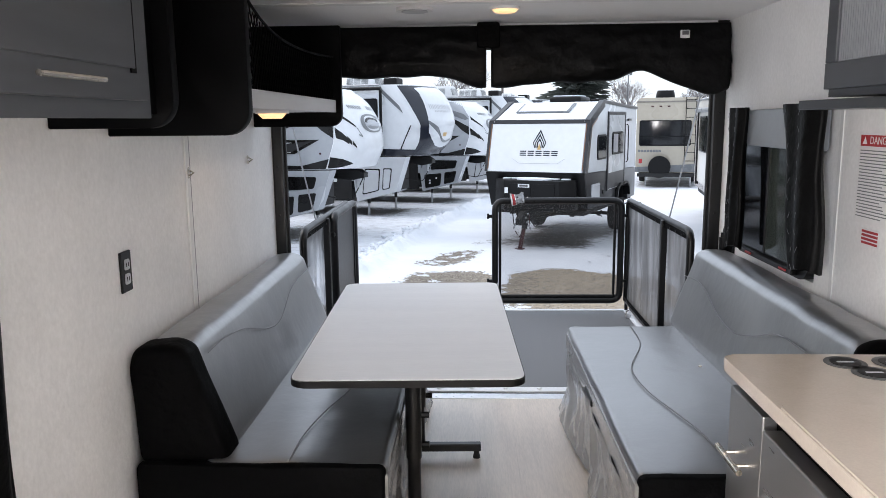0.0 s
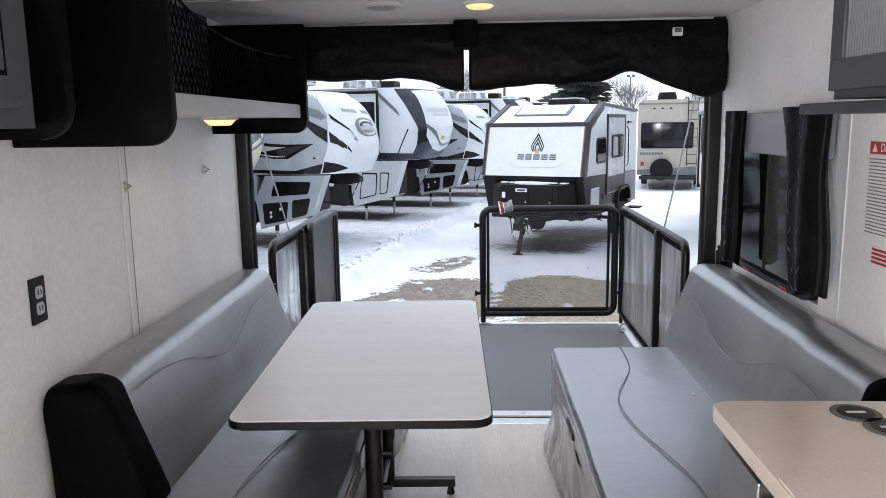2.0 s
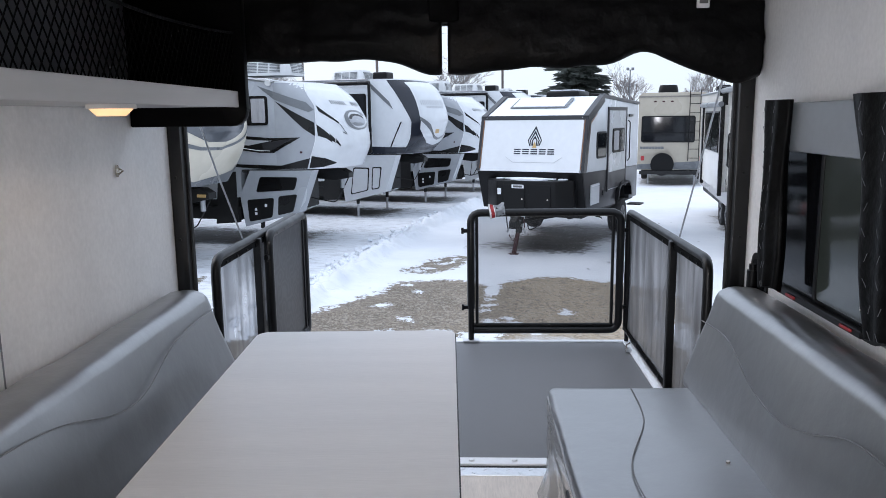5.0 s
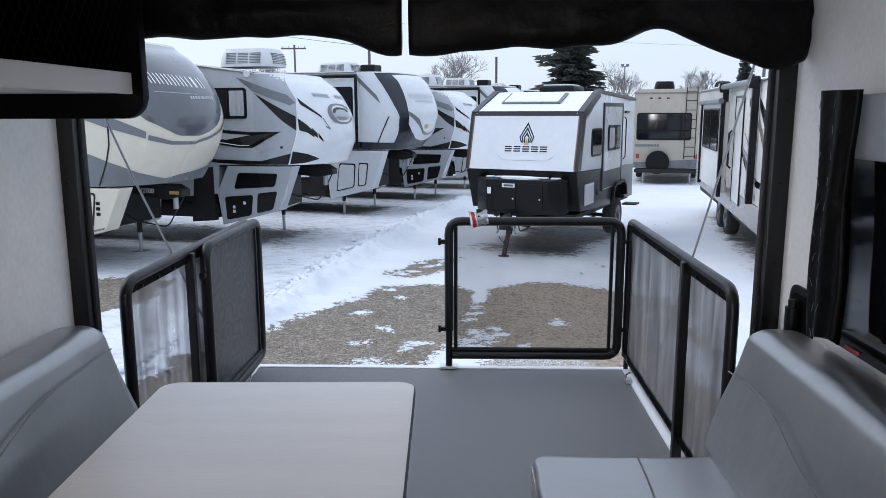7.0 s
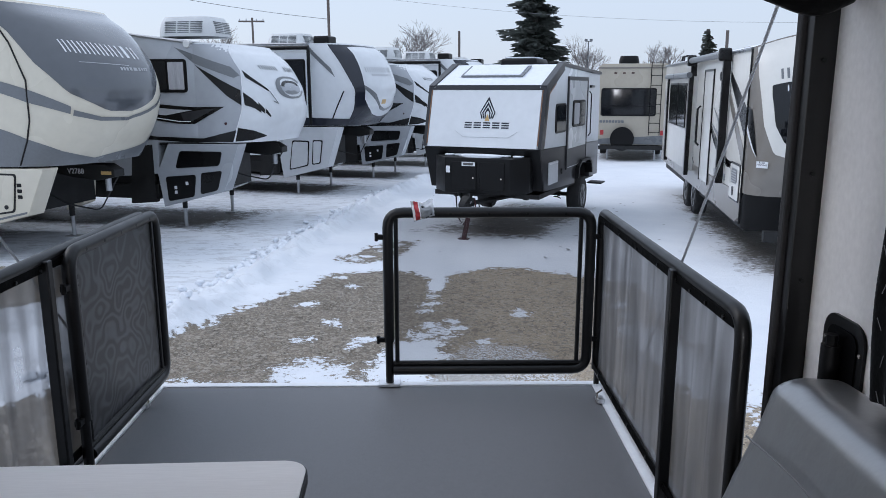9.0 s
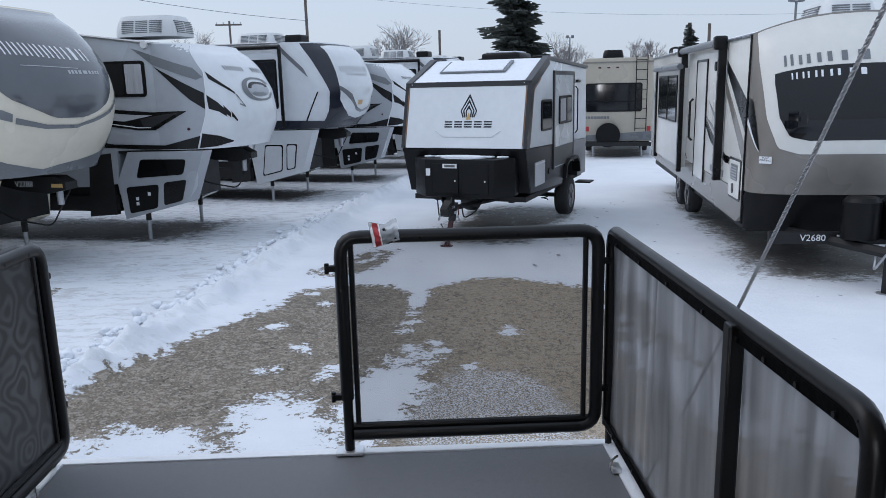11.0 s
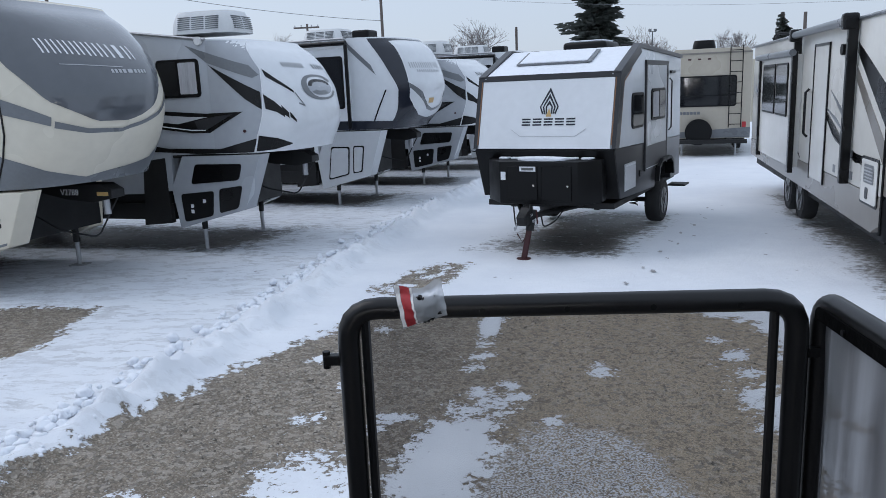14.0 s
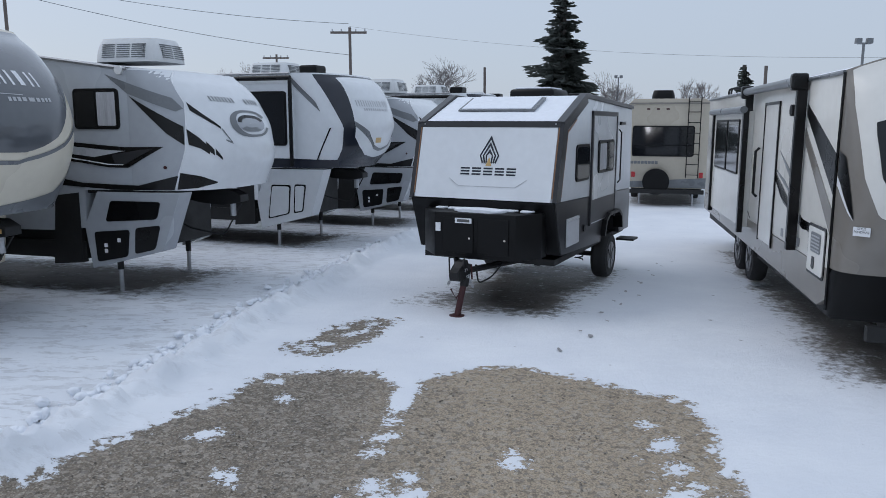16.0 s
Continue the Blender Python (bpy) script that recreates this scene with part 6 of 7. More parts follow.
def rock(spot):
    v, cap, W = fifth_wheel("fifth_wheel", spot, "cream fifth-wheel trailer with dark glossy nose on snow", GEL_CREAM, GEL_CREAM, GEL_CREAM, 3.56, 1.38, -1.2, (0.96, 1.14, 1.31, 1.42, 1.46, 1.42, 1.3, 1.08, 0.77, 0.3), 3.56)
    x = -W
    cap.patch("windshield", [(-0.93, 0.90, 0.985), (-0.82, 0.81, 0.985), (-0.73, 0.63, 0.985), (-0.55, 0.45, 0.985), (-0.25, 0.335, 0.985), (-0.03, 0.33, 0.985), (0.12, 0.41, 0.985), (0.3, 0.6, 0.985), (0.5, 0.75, 0.985), (0.8, 0.85, 0.985)], GEL_SLATE, v, 0.008, "dark glossy nose panel", 44)
    cap.patch("wave_stripe", [(-0.51, 0.31, 0.345), (-0.3, 0.275, 0.30), (-0.07, 0.27, 0.29), (0.18, 0.35, 0.375), (0.4, 0.46, 0.5)], DECAL_GREY, v, 0.008, "grey wave stripe", 24)
    cap.patch("wave_stripe", [(-0.99, 0.46, 0.53), (-0.81, 0.39, 0.47), (-0.53, 0.32, 0.365)], DECAL_GREY, v, 0.008, "grey wave stripe", 16)
    cap.patch("base_stripe", [(-0.99, 0.0, 0.24), (-0.8, 0.0, 0.17), (-0.5, 0.0, 0.09), (-0.19, 0.0, 0.035), (0.25, 0.0, 0.10), (0.6, 0, 0.3)], DECAL_GREY, v, 0.007, "grey lower sweep", 30)
    for k in range(8):
        u0 = -0.47 + k * 0.072
        for d in (0.0, 0.034):
            cap.patch("name_bar", [(u0 + d, 0.69 - 0.004 * k, 0.765 - 0.004 * k), (u0 + d + 0.012, 0.69 - 0.004 * k, 0.765 - 0.004 * k)], DECAL_WHITE, v, 0.012, n=3)
    cap.patch("name_rule", [(-0.41, 0.63, 0.634), (-0.02, 0.615, 0.619)], DECAL_SILVER, v, 0.012)
    for k in range(9):
        u0 = -0.1 + k * 0.024
        cap.patch("name_bar", [(u0, 0.585, 0.605), (u0 + 0.016, 0.585, 0.605)], DECAL_SILVER, v, 0.012, n=2)
    plate("stripe", [(3.0, 2.5), (-0.4, 2.45), (-1.2, 2.38), (-1.2, 2.55), (0.0, 2.7), (3.0, 2.75)], x, DECAL_GREY, v, "grey wave stripe")
    plate("base_stripe", [(3.0, 1.62), (-0.3, 1.5), (-1.2, 1.4), (-1.2, 1.9), (-0.4, 1.98), (3.0, 2.05)], x, DECAL_GREY, v, "grey lower sweep")
    plate("cream_sweep", [(3.0, 1.55), (-0.2, 1.42), (-1.1, 1.385), (-0.7, 1.39), (3.0, 1.42)], x - 0.0065, GEL_CREAM, v)
    part("cap_joint", tube([(cap.side(y, z) - 0.009, y, z) for y, z in ((-1.37, 3.35), (-1.6, 3.0), (-1.78, 2.52), (-1.77, 2.0), (-1.7, 1.73), (-1.56, 1.4))], 0.011, 6), DECAL_BLACK, v)
    part("marker_lamp", box(x - 0.022, x, -1.18, -1.06, 1.72, 1.77, 0.006), DECAL_GOLD, v, "amber marker lamp")
    plate("hatch_rim", smooth_loop([(-0.62, 0.64), (-1.42, 0.76), (-1.5, 1.29), (-0.66, 1.29)], 0.05, 3), x, DECAL_BLACK, v, thick=0.008)
    hc = plate("hatch", smooth_loop([(-0.645, 0.665), (-1.4, 0.785), (-1.475, 1.265), (-0.685, 1.265)], 0.045, 3), x - 0.0085, GEL_CREAM, v, "cream skirt hatch", thick=0.008)
    for y in (-0.85, -1.3):
        part("lock", disc((x - 0.02, y, 0.83), "x", 0.03, 0.012, 12), DECAL_BLACK, hc)
    plate("skirt_trim", [(-0.4, 0.47), (-1.6, 0.745), (-1.61, 0.775), (-0.4, 0.5)], x, DECAL_GREY, v, "dark lower trim line", thick=0.008)
    for z in (0.95, 1.03, 1.11):
        plate("switch_plate", rounded(-1.56, -1.49, z, z + 0.05, 0.008), x, PLASTIC_BLACK, v)
    m = Matrix.Translation((-0.125, -1.55, 1.21)) @ pose(0, 0, 0, 90, 0, -90)
    lettering("stock_number", "V2788", 0.11, m, DECAL_WHITE, v)
    part("side_tag", box(-0.127, -0.1205, -2.15, -1.98, 1.17, 1.22), DECAL_GOLD, v, "small yellow hitch label")
    roof_unit(v, 0, 1.6, 3.5, 0.85, 1.1, 0.34)
    return v


rock(PARKED["rock"])


def mont(spot, name_bars=True, label="white fifth-wheel trailer with dark navy nose and slide-out"):
    v, cap, W = fifth_wheel("fifth_wheel", spot, label, GEL_WHITE, GEL_SILVER, GEL_WHITE, 3.5, 1.66, -1.2, (1.0, 1.2, 1.36, 1.42, 1.48, 1.45, 1.38, 1.28, 1.13, 0.87), 3.49)
    x = -W
    edge_ = [(-0.43, 0.5, 0.95), (-0.40, 0.33, 0.955), (-0.32, 0.23, 0.96), (-0.18, 0.14, 0.965), (0.0, 0.10, 0.965), (0.18, 0.14, 0.965), (0.32, 0.23, 0.96), (0.40, 0.33, 0.955), (0.43, 0.5, 0.95)]
    cap.patch("nose_band", [(-0.72, 0.9, 0.985), (-0.62, 0.60, 0.985), (-0.55, 0.42, 0.985), (-0.5, 0.0, 0.985), (-0.43, 0.0, 0.985), (-0.2, 0.0, 0.985), (0.2, 0.0, 0.985), (0.5, 0.0, 0.985), (0.55, 0.42, 0.985), (0.72, 0.9, 0.985)], GEL_NAVY, v, 0.006, "dark navy nose surround", 50)
    cap.patch("nose_panel", edge_, GEL_WHITE, v, 0.011, "white shield-shaped nose panel", 40)
    cap.patch("shield_dark", [(-0.43, 0.45, 0.50), (-0.23, 0.32, 0.39), (-0.1, 0.2, 0.24), (0, 0.17, 0.2), (0.1, 0.2, 0.24), (0.23, 0.32, 0.39), (0.43, 0.45, 0.5)], DECAL_GREY, v, 0.014, "dark shield outline", 30)
    cap.patch("badge", [(-0.1, 0.265, 0.32), (-0.02, 0.265, 0.32)], DECAL_GOLD, v, 0.016)
    for k in range(7):
        u0 = -0.36 + k * 0.068
        for d in (0.0, 0.034):
            cap.patch("name_bar", [(u0 + d, 0.655, 0.72), (u0 + d + 0.013, 0.652, 0.717)], DECAL_SILVER, v, 0.016, n=3)
    for k in range(11):
        u0 = -0.28 + k * 0.033
        cap.patch("name_bar", [(u0, 0.61, 0.635), (u0 + 0.022, 0.61, 0.635)], DECAL_SILVER, v, 0.016, n=2)
    cap.decal("stripe", [(-1.12, 3.42), (-1.25, 3.42), (-1.75, 2.95), (-1.85, 2.75)], DECAL_GREY, v, "grey slash", 0.008)
    cap.decal("panel_line", [(-2.02, 2.45), (-2.05, 2.45), (-1.72, 1.72), (-1.69, 1.72)], DECAL_BLACK, v, "", 0.009)
    cap.decal("base_band", [(0.9, 1.665), (-2.1, 1.665), (-2.15, 1.82), (-0.9, 1.86), (0.9, 2.05)], GEL_NAVY, v, "dark navy lower sweep", 0.011)
    # open slide-out with dark window and awning
    so = part("slide_out", box(x - 0.12, x + 0.1, -1.28, 3.6, 1.85, 3.30, 0.01), GEL_WHITE, v, "slide-out room wall")
    part("slide_trim", box(x - 0.14, x - 0.10, -1.32, -1.25, 1.70, 3.36, 0.006), DECAL_BLACK, so)
    window(so, -1.2, -0.3, 2.1, 3.15, x - 0.12, 0.06)
    part("awning_roll", tube([(x - 0.16, -1.32, 3.4), (x - 0.16, 4.0, 3.4)], 0.05, 10), DECAL_BLACK, v, smooth=True)
    lp_ = smooth_loop([(-0.62, 0.62), (-1.12, 0.74), (-1.17, 1.32), (-0.72, 1.32)], 0.05, 3)
    plate("hatch_rim", lp_, x, DECAL_BLACK, v, thick=0.008)
    plate("hatch", smooth_loop([(-0.65, 0.65), (-1.1, 0.76), (-1.14, 1.29), (-0.74, 1.29)], 0.05, 3), x - 0.0085, GEL_SILVER, v, thick=0.006)
    plate("hatch_rim", smooth_loop([(-1.22, 0.76), (-1.44, 0.8), (-1.52, 1.34), (-1.26, 1.34)], 0.04, 3), x, DECAL_BLACK, v, thick=0.008)
    plate("hatch", smooth_loop([(-1.25, 0.79), (-1.42, 0.82), (-1.49, 1.31), (-1.28, 1.31)], 0.04, 3), x - 0.0085, GEL_SILVER, v, thick=0.006)
    roof_unit(v, 0.0, -0.1, 3.48, 0.8, 1.05, 0.33)
    part("roof_vent", box(-0.3, 0.15, -1.25, -0.85, 3.48, 3.72, 0.04), PLASTIC_BLACK, v, "black roof vent cover")
    return v


mont(PARKED["mont"])
mont(PARKED["fourth"], label="white fifth-wheel trailer with dark nose far down the row")
mont(PARKED["fifth"], label="white fifth-wheel trailer with dark nose at the end of the row")


def travel_trailer():
    """The small white and charcoal trailer with the angular front."""
    v = thing("travel_trailer", at_spot(*EMBER), "small angular white and charcoal travel trailer on the snowy lot", "trailer", world_coords=False)
    W = 1.03
    k = (0.5, 1.45)
    up = [k, (0.76, 2.43), (1.75, 2.79), (4.55, 2.68), (4.6, 1.34)]
    part("upper_body", prism(up, "x", -W, W, 0.012), GEL_SILVER, v, "pale silver upper wall", smooth=True)
    lo = [(0.5, 1.446), (0.78, 0.74), (2.75, 0.66), (2.78, 0.95), (3.0, 1.04), (3.65, 1.04), (3.85, 0.95), (3.9, 0.66), (4.6, 0.66), (4.6, 1.336)]
    part("lower_body", prism(lo, "x", -W, W, 0.008), GEL_DARK, v, "charcoal lower wall", smooth=True)
    # white front panel, a little proud and narrower, framed by dark corner trims
    def lean(y0, z0, y1, z1, off):
        d = Vector((0, y1 - y0, z1 - z0)).normalized()
        n_ = Vector((0, -d.z, d.y))
        return n_ * off
    def slab(name, x0, x1, f0, f1, off, thick, material, parent, label=""):
        a, b_ = Vector((0, *k)), Vector((0, *up[1]))
        p, q = a.lerp(b_, f0), a.lerp(b_, f1)
        n_ = lean(*k, *up[1], 1.0)
        b = bmesh.new()
        vs = [b.verts.new((x, *(c + n_ * (off + o))[1:])) for o in (0, thick) for x, c in ((x0, p), (x1, p), (x1, q), (x0, q))]
        for f in ((0, 1, 2, 3), (7, 6, 5, 4), (0, 4, 5, 1), (1, 5, 6, 2), (2, 6, 7, 3), (3, 7, 4, 0)):
            b.faces.new([vs[i] for i in f])
        return part(name, b, material, parent, label)
    slab("front_panel", -0.965, 0.965, 0.0, 0.95, 0.014, 0.012, GEL_WHITE, v, "white front panel")
    slab("panel_trim", -1.0, 1.0, 0.955, 1.03, 0.014, 0.02, GEL_DARK, v, "charcoal trim strip")
    for s in (-1, 1):
        slab("corner_trim", s * 1.045, s * 0.99, 0.0, 1.0, 0.013, 0.016, GEL_DARK, v, "charcoal corner trim")
        slab("amber_line", s * 0.988, s * 0.974, 0.05, 0.95, 0.02, 0.01, COPPER, v, "copper pinstripe")
        for a in (0.97, 0.93):
            slab("bolt", s * 0.94, s * 0.925, 0.985, 1.0, 0.034, 0.004, ALU, v)
    for xx, o in ((W, 1), (-W, -1)):
        plate("edge_trim", [(0.5, 1.45), (0.76, 2.43), (1.75, 2.80), (1.8, 2.72), (0.90, 2.36), (0.66, 1.45)], xx, GEL_DARK, v, "charcoal edge trim along the front corner", out=o, thick=0.012)
        plate("edge_line", [(0.68, 1.5), (0.91, 2.34), (1.3, 2.5), (1.3, 2.485), (0.925, 2.32), (0.70, 1.5)], xx, COPPER, v, "copper pinstripe", out=o, thick=0.008)
    a_, b2 = up[1], up[2]
    part("front_roof", prism([(a_[0], a_[1] + 0.004), (b2[0], b2[1] + 0.004), (b2[0], b2[1] + 0.03), (a_[0], a_[1] + 0.03)], "x", -0.93, 0.93, 0.004), SNOW, v, "thin snow on the sloped front roof")
    for s in (-1, 1):
        part("roof_edge", prism([(a_[0] - 0.02, a_[1] - 0.02), (b2[0], b2[1] + 0.0), (4.62, 2.68), (4.62, 2.74), (b2[0] - 0.02, b2[1] + 0.06), (a_[0] - 0.04, a_[1] + 0.03)], "x", s * 1.045, s * 0.935, 0.006), GEL_DARK, v, "charcoal roof edge moulding")
    part("solar_panel", prism([(1.12, 2.60), (1.6, 2.775), (1.6, 2.80), (1.12, 2.625)], "x", -0.62, 0.5, 0.004), DECAL_GREY, v, "flat framed roof panel")
    part("panel_snow", prism([(1.14, 2.6275), (1.57, 2.785), (1.57, 2.805), (1.14, 2.645)], "x", -0.57, 0.45, 0.004), SNOW, v)
    # emblem and name as plain shapes on the front
    def tri(name, pts, material):
        a, b_ = Vector((0, *k)), Vector((0, *up[1]))
        n_ = lean(*k, *up[1], 1.0)
        b = bmesh.new()
        lo_ = [b.verts.new((x, *(a.lerp(b_, f) + n_ * 0.028)[1:])) for x, f in pts]
        hi_ = [b.verts.new((x, *(a.lerp(b_, f) + n_ * 0.032)[1:])) for x, f in pts]
        b.faces.new(lo_)
        b.faces.new(hi_[::-1])
        for i in range(len(pts)):
            b.faces.new((lo_[i], lo_[(i + 1) % len(pts)], hi_[(i + 1) % len(pts)], hi_[i]))
        part(name, b, material, v)
    c0 = 0.07
    for q in (-1, 1):
        for w0, f1 in ((0.138, 0.84), (0.094, 0.755), (0.052, 0.665)):
            tri("emblem_stroke", [(c0, f1), (c0 + q * w0, 0.575), (c0 + q * (w0 * 0.62 + 0.012), 0.47), (c0 + q * (w0 * 0.62 - 0.006), 0.485), (c0 + q * (w0 - 0.02), 0.575), (c0, f1 - 0.055)], GEL_NAVY)
    tri("emblem_flame", [(c0 - 0.042, 0.44), (c0 + 0.042, 0.44), (c0, 0.555)], DECAL_GOLD)
    for x0, x1 in blocks(5, 0.78, 0.1, 0.28):
        for f0 in (0.318, 0.357, 0.396):
            slab("name_bar", c0 + x0, c0 + x1, f0, f0 + 0.021, 0.027, 0.004, GEL_NAVY, v)
    slab("crease", c0 - 0.4, c0 + 0.4, 0.165, 0.172, 0.027, 0.003, DECAL_SILVER, v)
    for s in (-1, 1):
        tri("crease", [(c0 + s * 0.4, 0.165), (c0 + s * 0.4, 0.172), (c0 + s * 0.55, 0.272), (c0 + s * 0.55, 0.265)], DECAL_SILVER)
    # lower front: big storage box and dark apron
    part("apron", prism([(0.47, 1.44), (0.75, 0.74), (0.85, 0.74), (0.6, 1.44)], "x", -1.02, 1.02, 0.01), PLASTIC_BLACK, v, "black lower front apron")
    bx = part("storage_box", prism([(-0.78, 0.62), (-0.78, 0.42), (-0.45, 0.06), (0.66, 0.06), (0.88, 0.42), (0.88, 0.62)], "z", 0.74, 1.32, 0.015), PLASTIC_BLACK, v, "black ribbed front storage box", smooth=True)
    for x0, x1 in ((-0.33, 0.10), (0.16, 0.58)):
        part("box_lid", box(x0, x1, 0.045, 0.058, 0.80, 1.26, 0.008), PLASTIC_BLACK, bx)
        part("lock", disc((x1 - 0.05, 0.04, 1.0), "y", 0.014, 0.01, 10), CHROME, bx)
    part("box_snow", prism(smooth_loop([(-0.2, 0.12), (0.4, 0.1), (0.5, 0.3), (0.1, 0.42), (-0.3, 0.35)], 0.1, 3), "z", 1.322, 1.36, 0.015), SNOW, bx, "patch of snow on the box")
    for x0, x1 in ((-0.6, -0.48), (-0.42, 0.52), (0.6, 0.74)):
        part("box_snow", prism(smooth_loop([(x0, 0.36), (x1, 0.36), (x1 + 0.03, 0.5), (x0 - 0.02, 0.5)], 0.04, 3), "z", 1.321, 1.343, 0.008), SNOW, bx, "patch of snow on the box")
    part("tag", box(-0.15, 0.08, 0.038, 0.044, 1.19, 1.255), DECAL_WHITE, bx, "white stock tag")
    part("tag_print", box(-0.12, 0.05, 0.0345, 0.0375, 1.205, 1.24), INK, bx)
    part("sticker", box(-0.43, -0.36, 0.045, 0.052, 1.07, 1.18), DECAL_WHITE, bx)
    # right-hand side: door, windows, hatch, wheel
    for s in (1, -1):
        if s > 0:
            d_ = part("entry_door", box(W, W + 0.02, 2.08, 3.45, 1.0, 2.56, 0.008), GEL_SILVER, v, "pale entry door in a dark frame")
            for y0, y1, z0, z1 in ((2.03, 2.09, 0.98, 2.6), (3.42, 3.48, 0.98, 2.6), (2.03, 3.48, 2.55, 2.62)):
                part("door_trim", box(W - 0.001, W + 0.03, y0, y1, z0, z1, 0.006), GEL_DARK, d_)
            part("door_base", box(W + 0.0205, W + 0.024, 2.1, 3.41, 1.02, 1.35), GEL_DARK, d_)
            window(d_, 2.35, 3.25, 1.72, 2.2, W + 0.0205, 0.07, True, out=1)
            window(v, 1.3, 1.95, 1.66, 2.16, W, 0.08, out=1)
            h_ = part("hatch", box(W, W + 0.018, 0.95, 1.52, 0.82, 1.2, 0.01), DECAL_SILVER, v, "brushed silver hatch")
            part("hatch_lip", box(W + 0.0185, W + 0.025, 0.98, 1.49, 1.16, 1.185), ALU, h_)
            part("grab_handle", tube([(W + 0.02, 3.6, 1.5), (W + 0.06, 3.6, 1.55), (W + 0.06, 3.6, 2.3), (W + 0.02, 3.6, 2.35)], 0.012, 6), DECAL_BLACK, v)
            part("porch_lamp", box(W, W + 0.03, 3.7, 4.0, 2.42, 2.47, 0.006), DECAL_BLACK, v)
            part("inlet", disc((W + 0.008, 1.8, 0.98), "x", 0.05, 0.016, 14), PLASTIC_BLACK, v)
        wheel(v, s * 0.93, 3.34, 0.36, 0.24, s)
        part("fender", prism([(2.75, 0.75), (2.83, 0.98), (3.02, 1.08), (3.64, 1.08), (3.84, 0.98), (3.92, 0.75), (3.86, 0.75), (3.79, 0.95), (3.62, 1.03), (3.04, 1.03), (2.88, 0.95), (2.81, 0.75)], "x", s * 0.95, s * 1.1), PLASTIC_BLACK, v, "black wheel arch")
        part("step", box(s * 0.95, s * 1.25, 4.05, 4.4, 0.5, 0.53, 0.006), CHASSIS, v)
        part("coil_spring", tube([(s * 0.7 + 0.06 * math.cos(i * 0.6), 2.75 + 0.06 * math.sin(i * 0.6), 0.35 + 0.0058 * i) for i in range(60)], 0.011, 6), CHASSIS, v)
        part("chassis_rail", box(s * 0.6, s * 0.68, 0.95, 4.5, 0.55, 0.7), CHASSIS, v)
        part("tongue", tube([(s * 0.6, 1.0, 0.66), (0.03 * s, -0.1, 0.6)], 0.04, 6), CHASSIS, v)
        part("stabiliser", tube([(s * 0.7, 1.4, 0.62), (s * 0.75, 2.3, 0.52)], 0.03, 6), CHASSIS, v)
    part("axle", tube([(-0.9, 3.34, 0.36), (0.9, 3.34, 0.36)], 0.04, 8), CHASSIS, v)
    part("coupler", box(-0.07, 0.07, -0.28, -0.05, 0.5, 0.64, 0.015), CHASSIS, v)
    part("coupler_head", prism([(-0.3, 0.52), (-0.18, 0.48), (-0.02, 0.5), (0.05, 0.62), (-0.02, 0.74), (-0.14, 0.73), (-0.22, 0.66), (-0.32, 0.62)], "x", -0.06, 0.06, 0.012), CHASSIS, v, "black coupler head")
    part("coupler_lever", tube(bent([(0.03, -0.1, 0.72), (0.09, -0.18, 0.78), (0.1, -0.26, 0.7)], 0.04), 0.014, 6), CHASSIS, v)
    j_ = part("tongue_jack", tube([(-0.05, -0.1, 0.0), (0.04, 0.0, 0.62)], 0.042, 10), RED_JACK, v, "dark red tongue jack leg", smooth=True)
    part("jack_foot", disc((-0.05, -0.1, 0.012), "z", 0.1, 0.025, 14), RED_JACK, j_)
    part("jack_collar", tube([(0.015, -0.03, 0.4), (0.05, 0.0, 0.68)], 0.058, 10), CHASSIS, j_, smooth=True)
    part("jack_brace", tube([(-0.14, -0.1, 0.36), (-0.06, -0.11, 0.24), (0.06, 0.02, 0.5)], 0.011, 6), RED_JACK, j_)
    for s in (-1, 1):
        for k in range(9):
            a = k / 8
            c = Vector((0.07 * s + 0.1 * s * math.sin(math.pi * a), -0.08 - 0.05 * a, 0.62 - 0.2 * math.sin(math.pi * a)))
            part("chain_link", tube([c + Vector((0.012 * math.cos(q), 0.006 * (k % 2) * math.cos(q), 0.02 * math.sin(q))) for q in (0, 1.05, 2.1, 3.14, 4.2, 5.24)], 0.005, 5, closed=True), GALV, v)
        part("loose_cable", tube(bent([(0.12 * s, 0.1, 0.66), (0.2 * s, 0.0, 0.44), (0.3 * s, 0.2, 0.5), (0.38 * s, 0.35, 0.66)], 0.07), 0.011, 6), RUBBER, v)
        part("tongue_strap", tube([(0.1 * s, 0.0, 0.68), (0.14 * s, -0.06, 0.5)], 0.012, 6), RED_JACK, v)
    part("belly_pan", box(-0.95, 0.95, 0.75, 4.58, 0.6, 0.68), CHASSIS, v)
    a_c = part("roof_unit", box(-0.35, 0.35, 2.35, 3.1, 2.77, 2.95, 0.05, seg=3), PLASTIC_BLACK, v, "black low roof unit", smooth=True)
    part("unit_snow", box(-0.28, 0.28, 2.42, 3.0, 2.951, 2.975, 0.01), SNOW, a_c)
    part("roof_vent", box(0.4, 0.7, 2.9, 3.2, 2.74, 2.9, 0.03), PLASTIC_BLACK, v)
    part("roof_snow", prism([(1.77, 2.795), (4.5, 2.69), (4.5, 2.715), (1.77, 2.82)], "x", -0.92, 0.92, 0.006), SNOW, v, "thin snow on the roof")


travel_trailer()


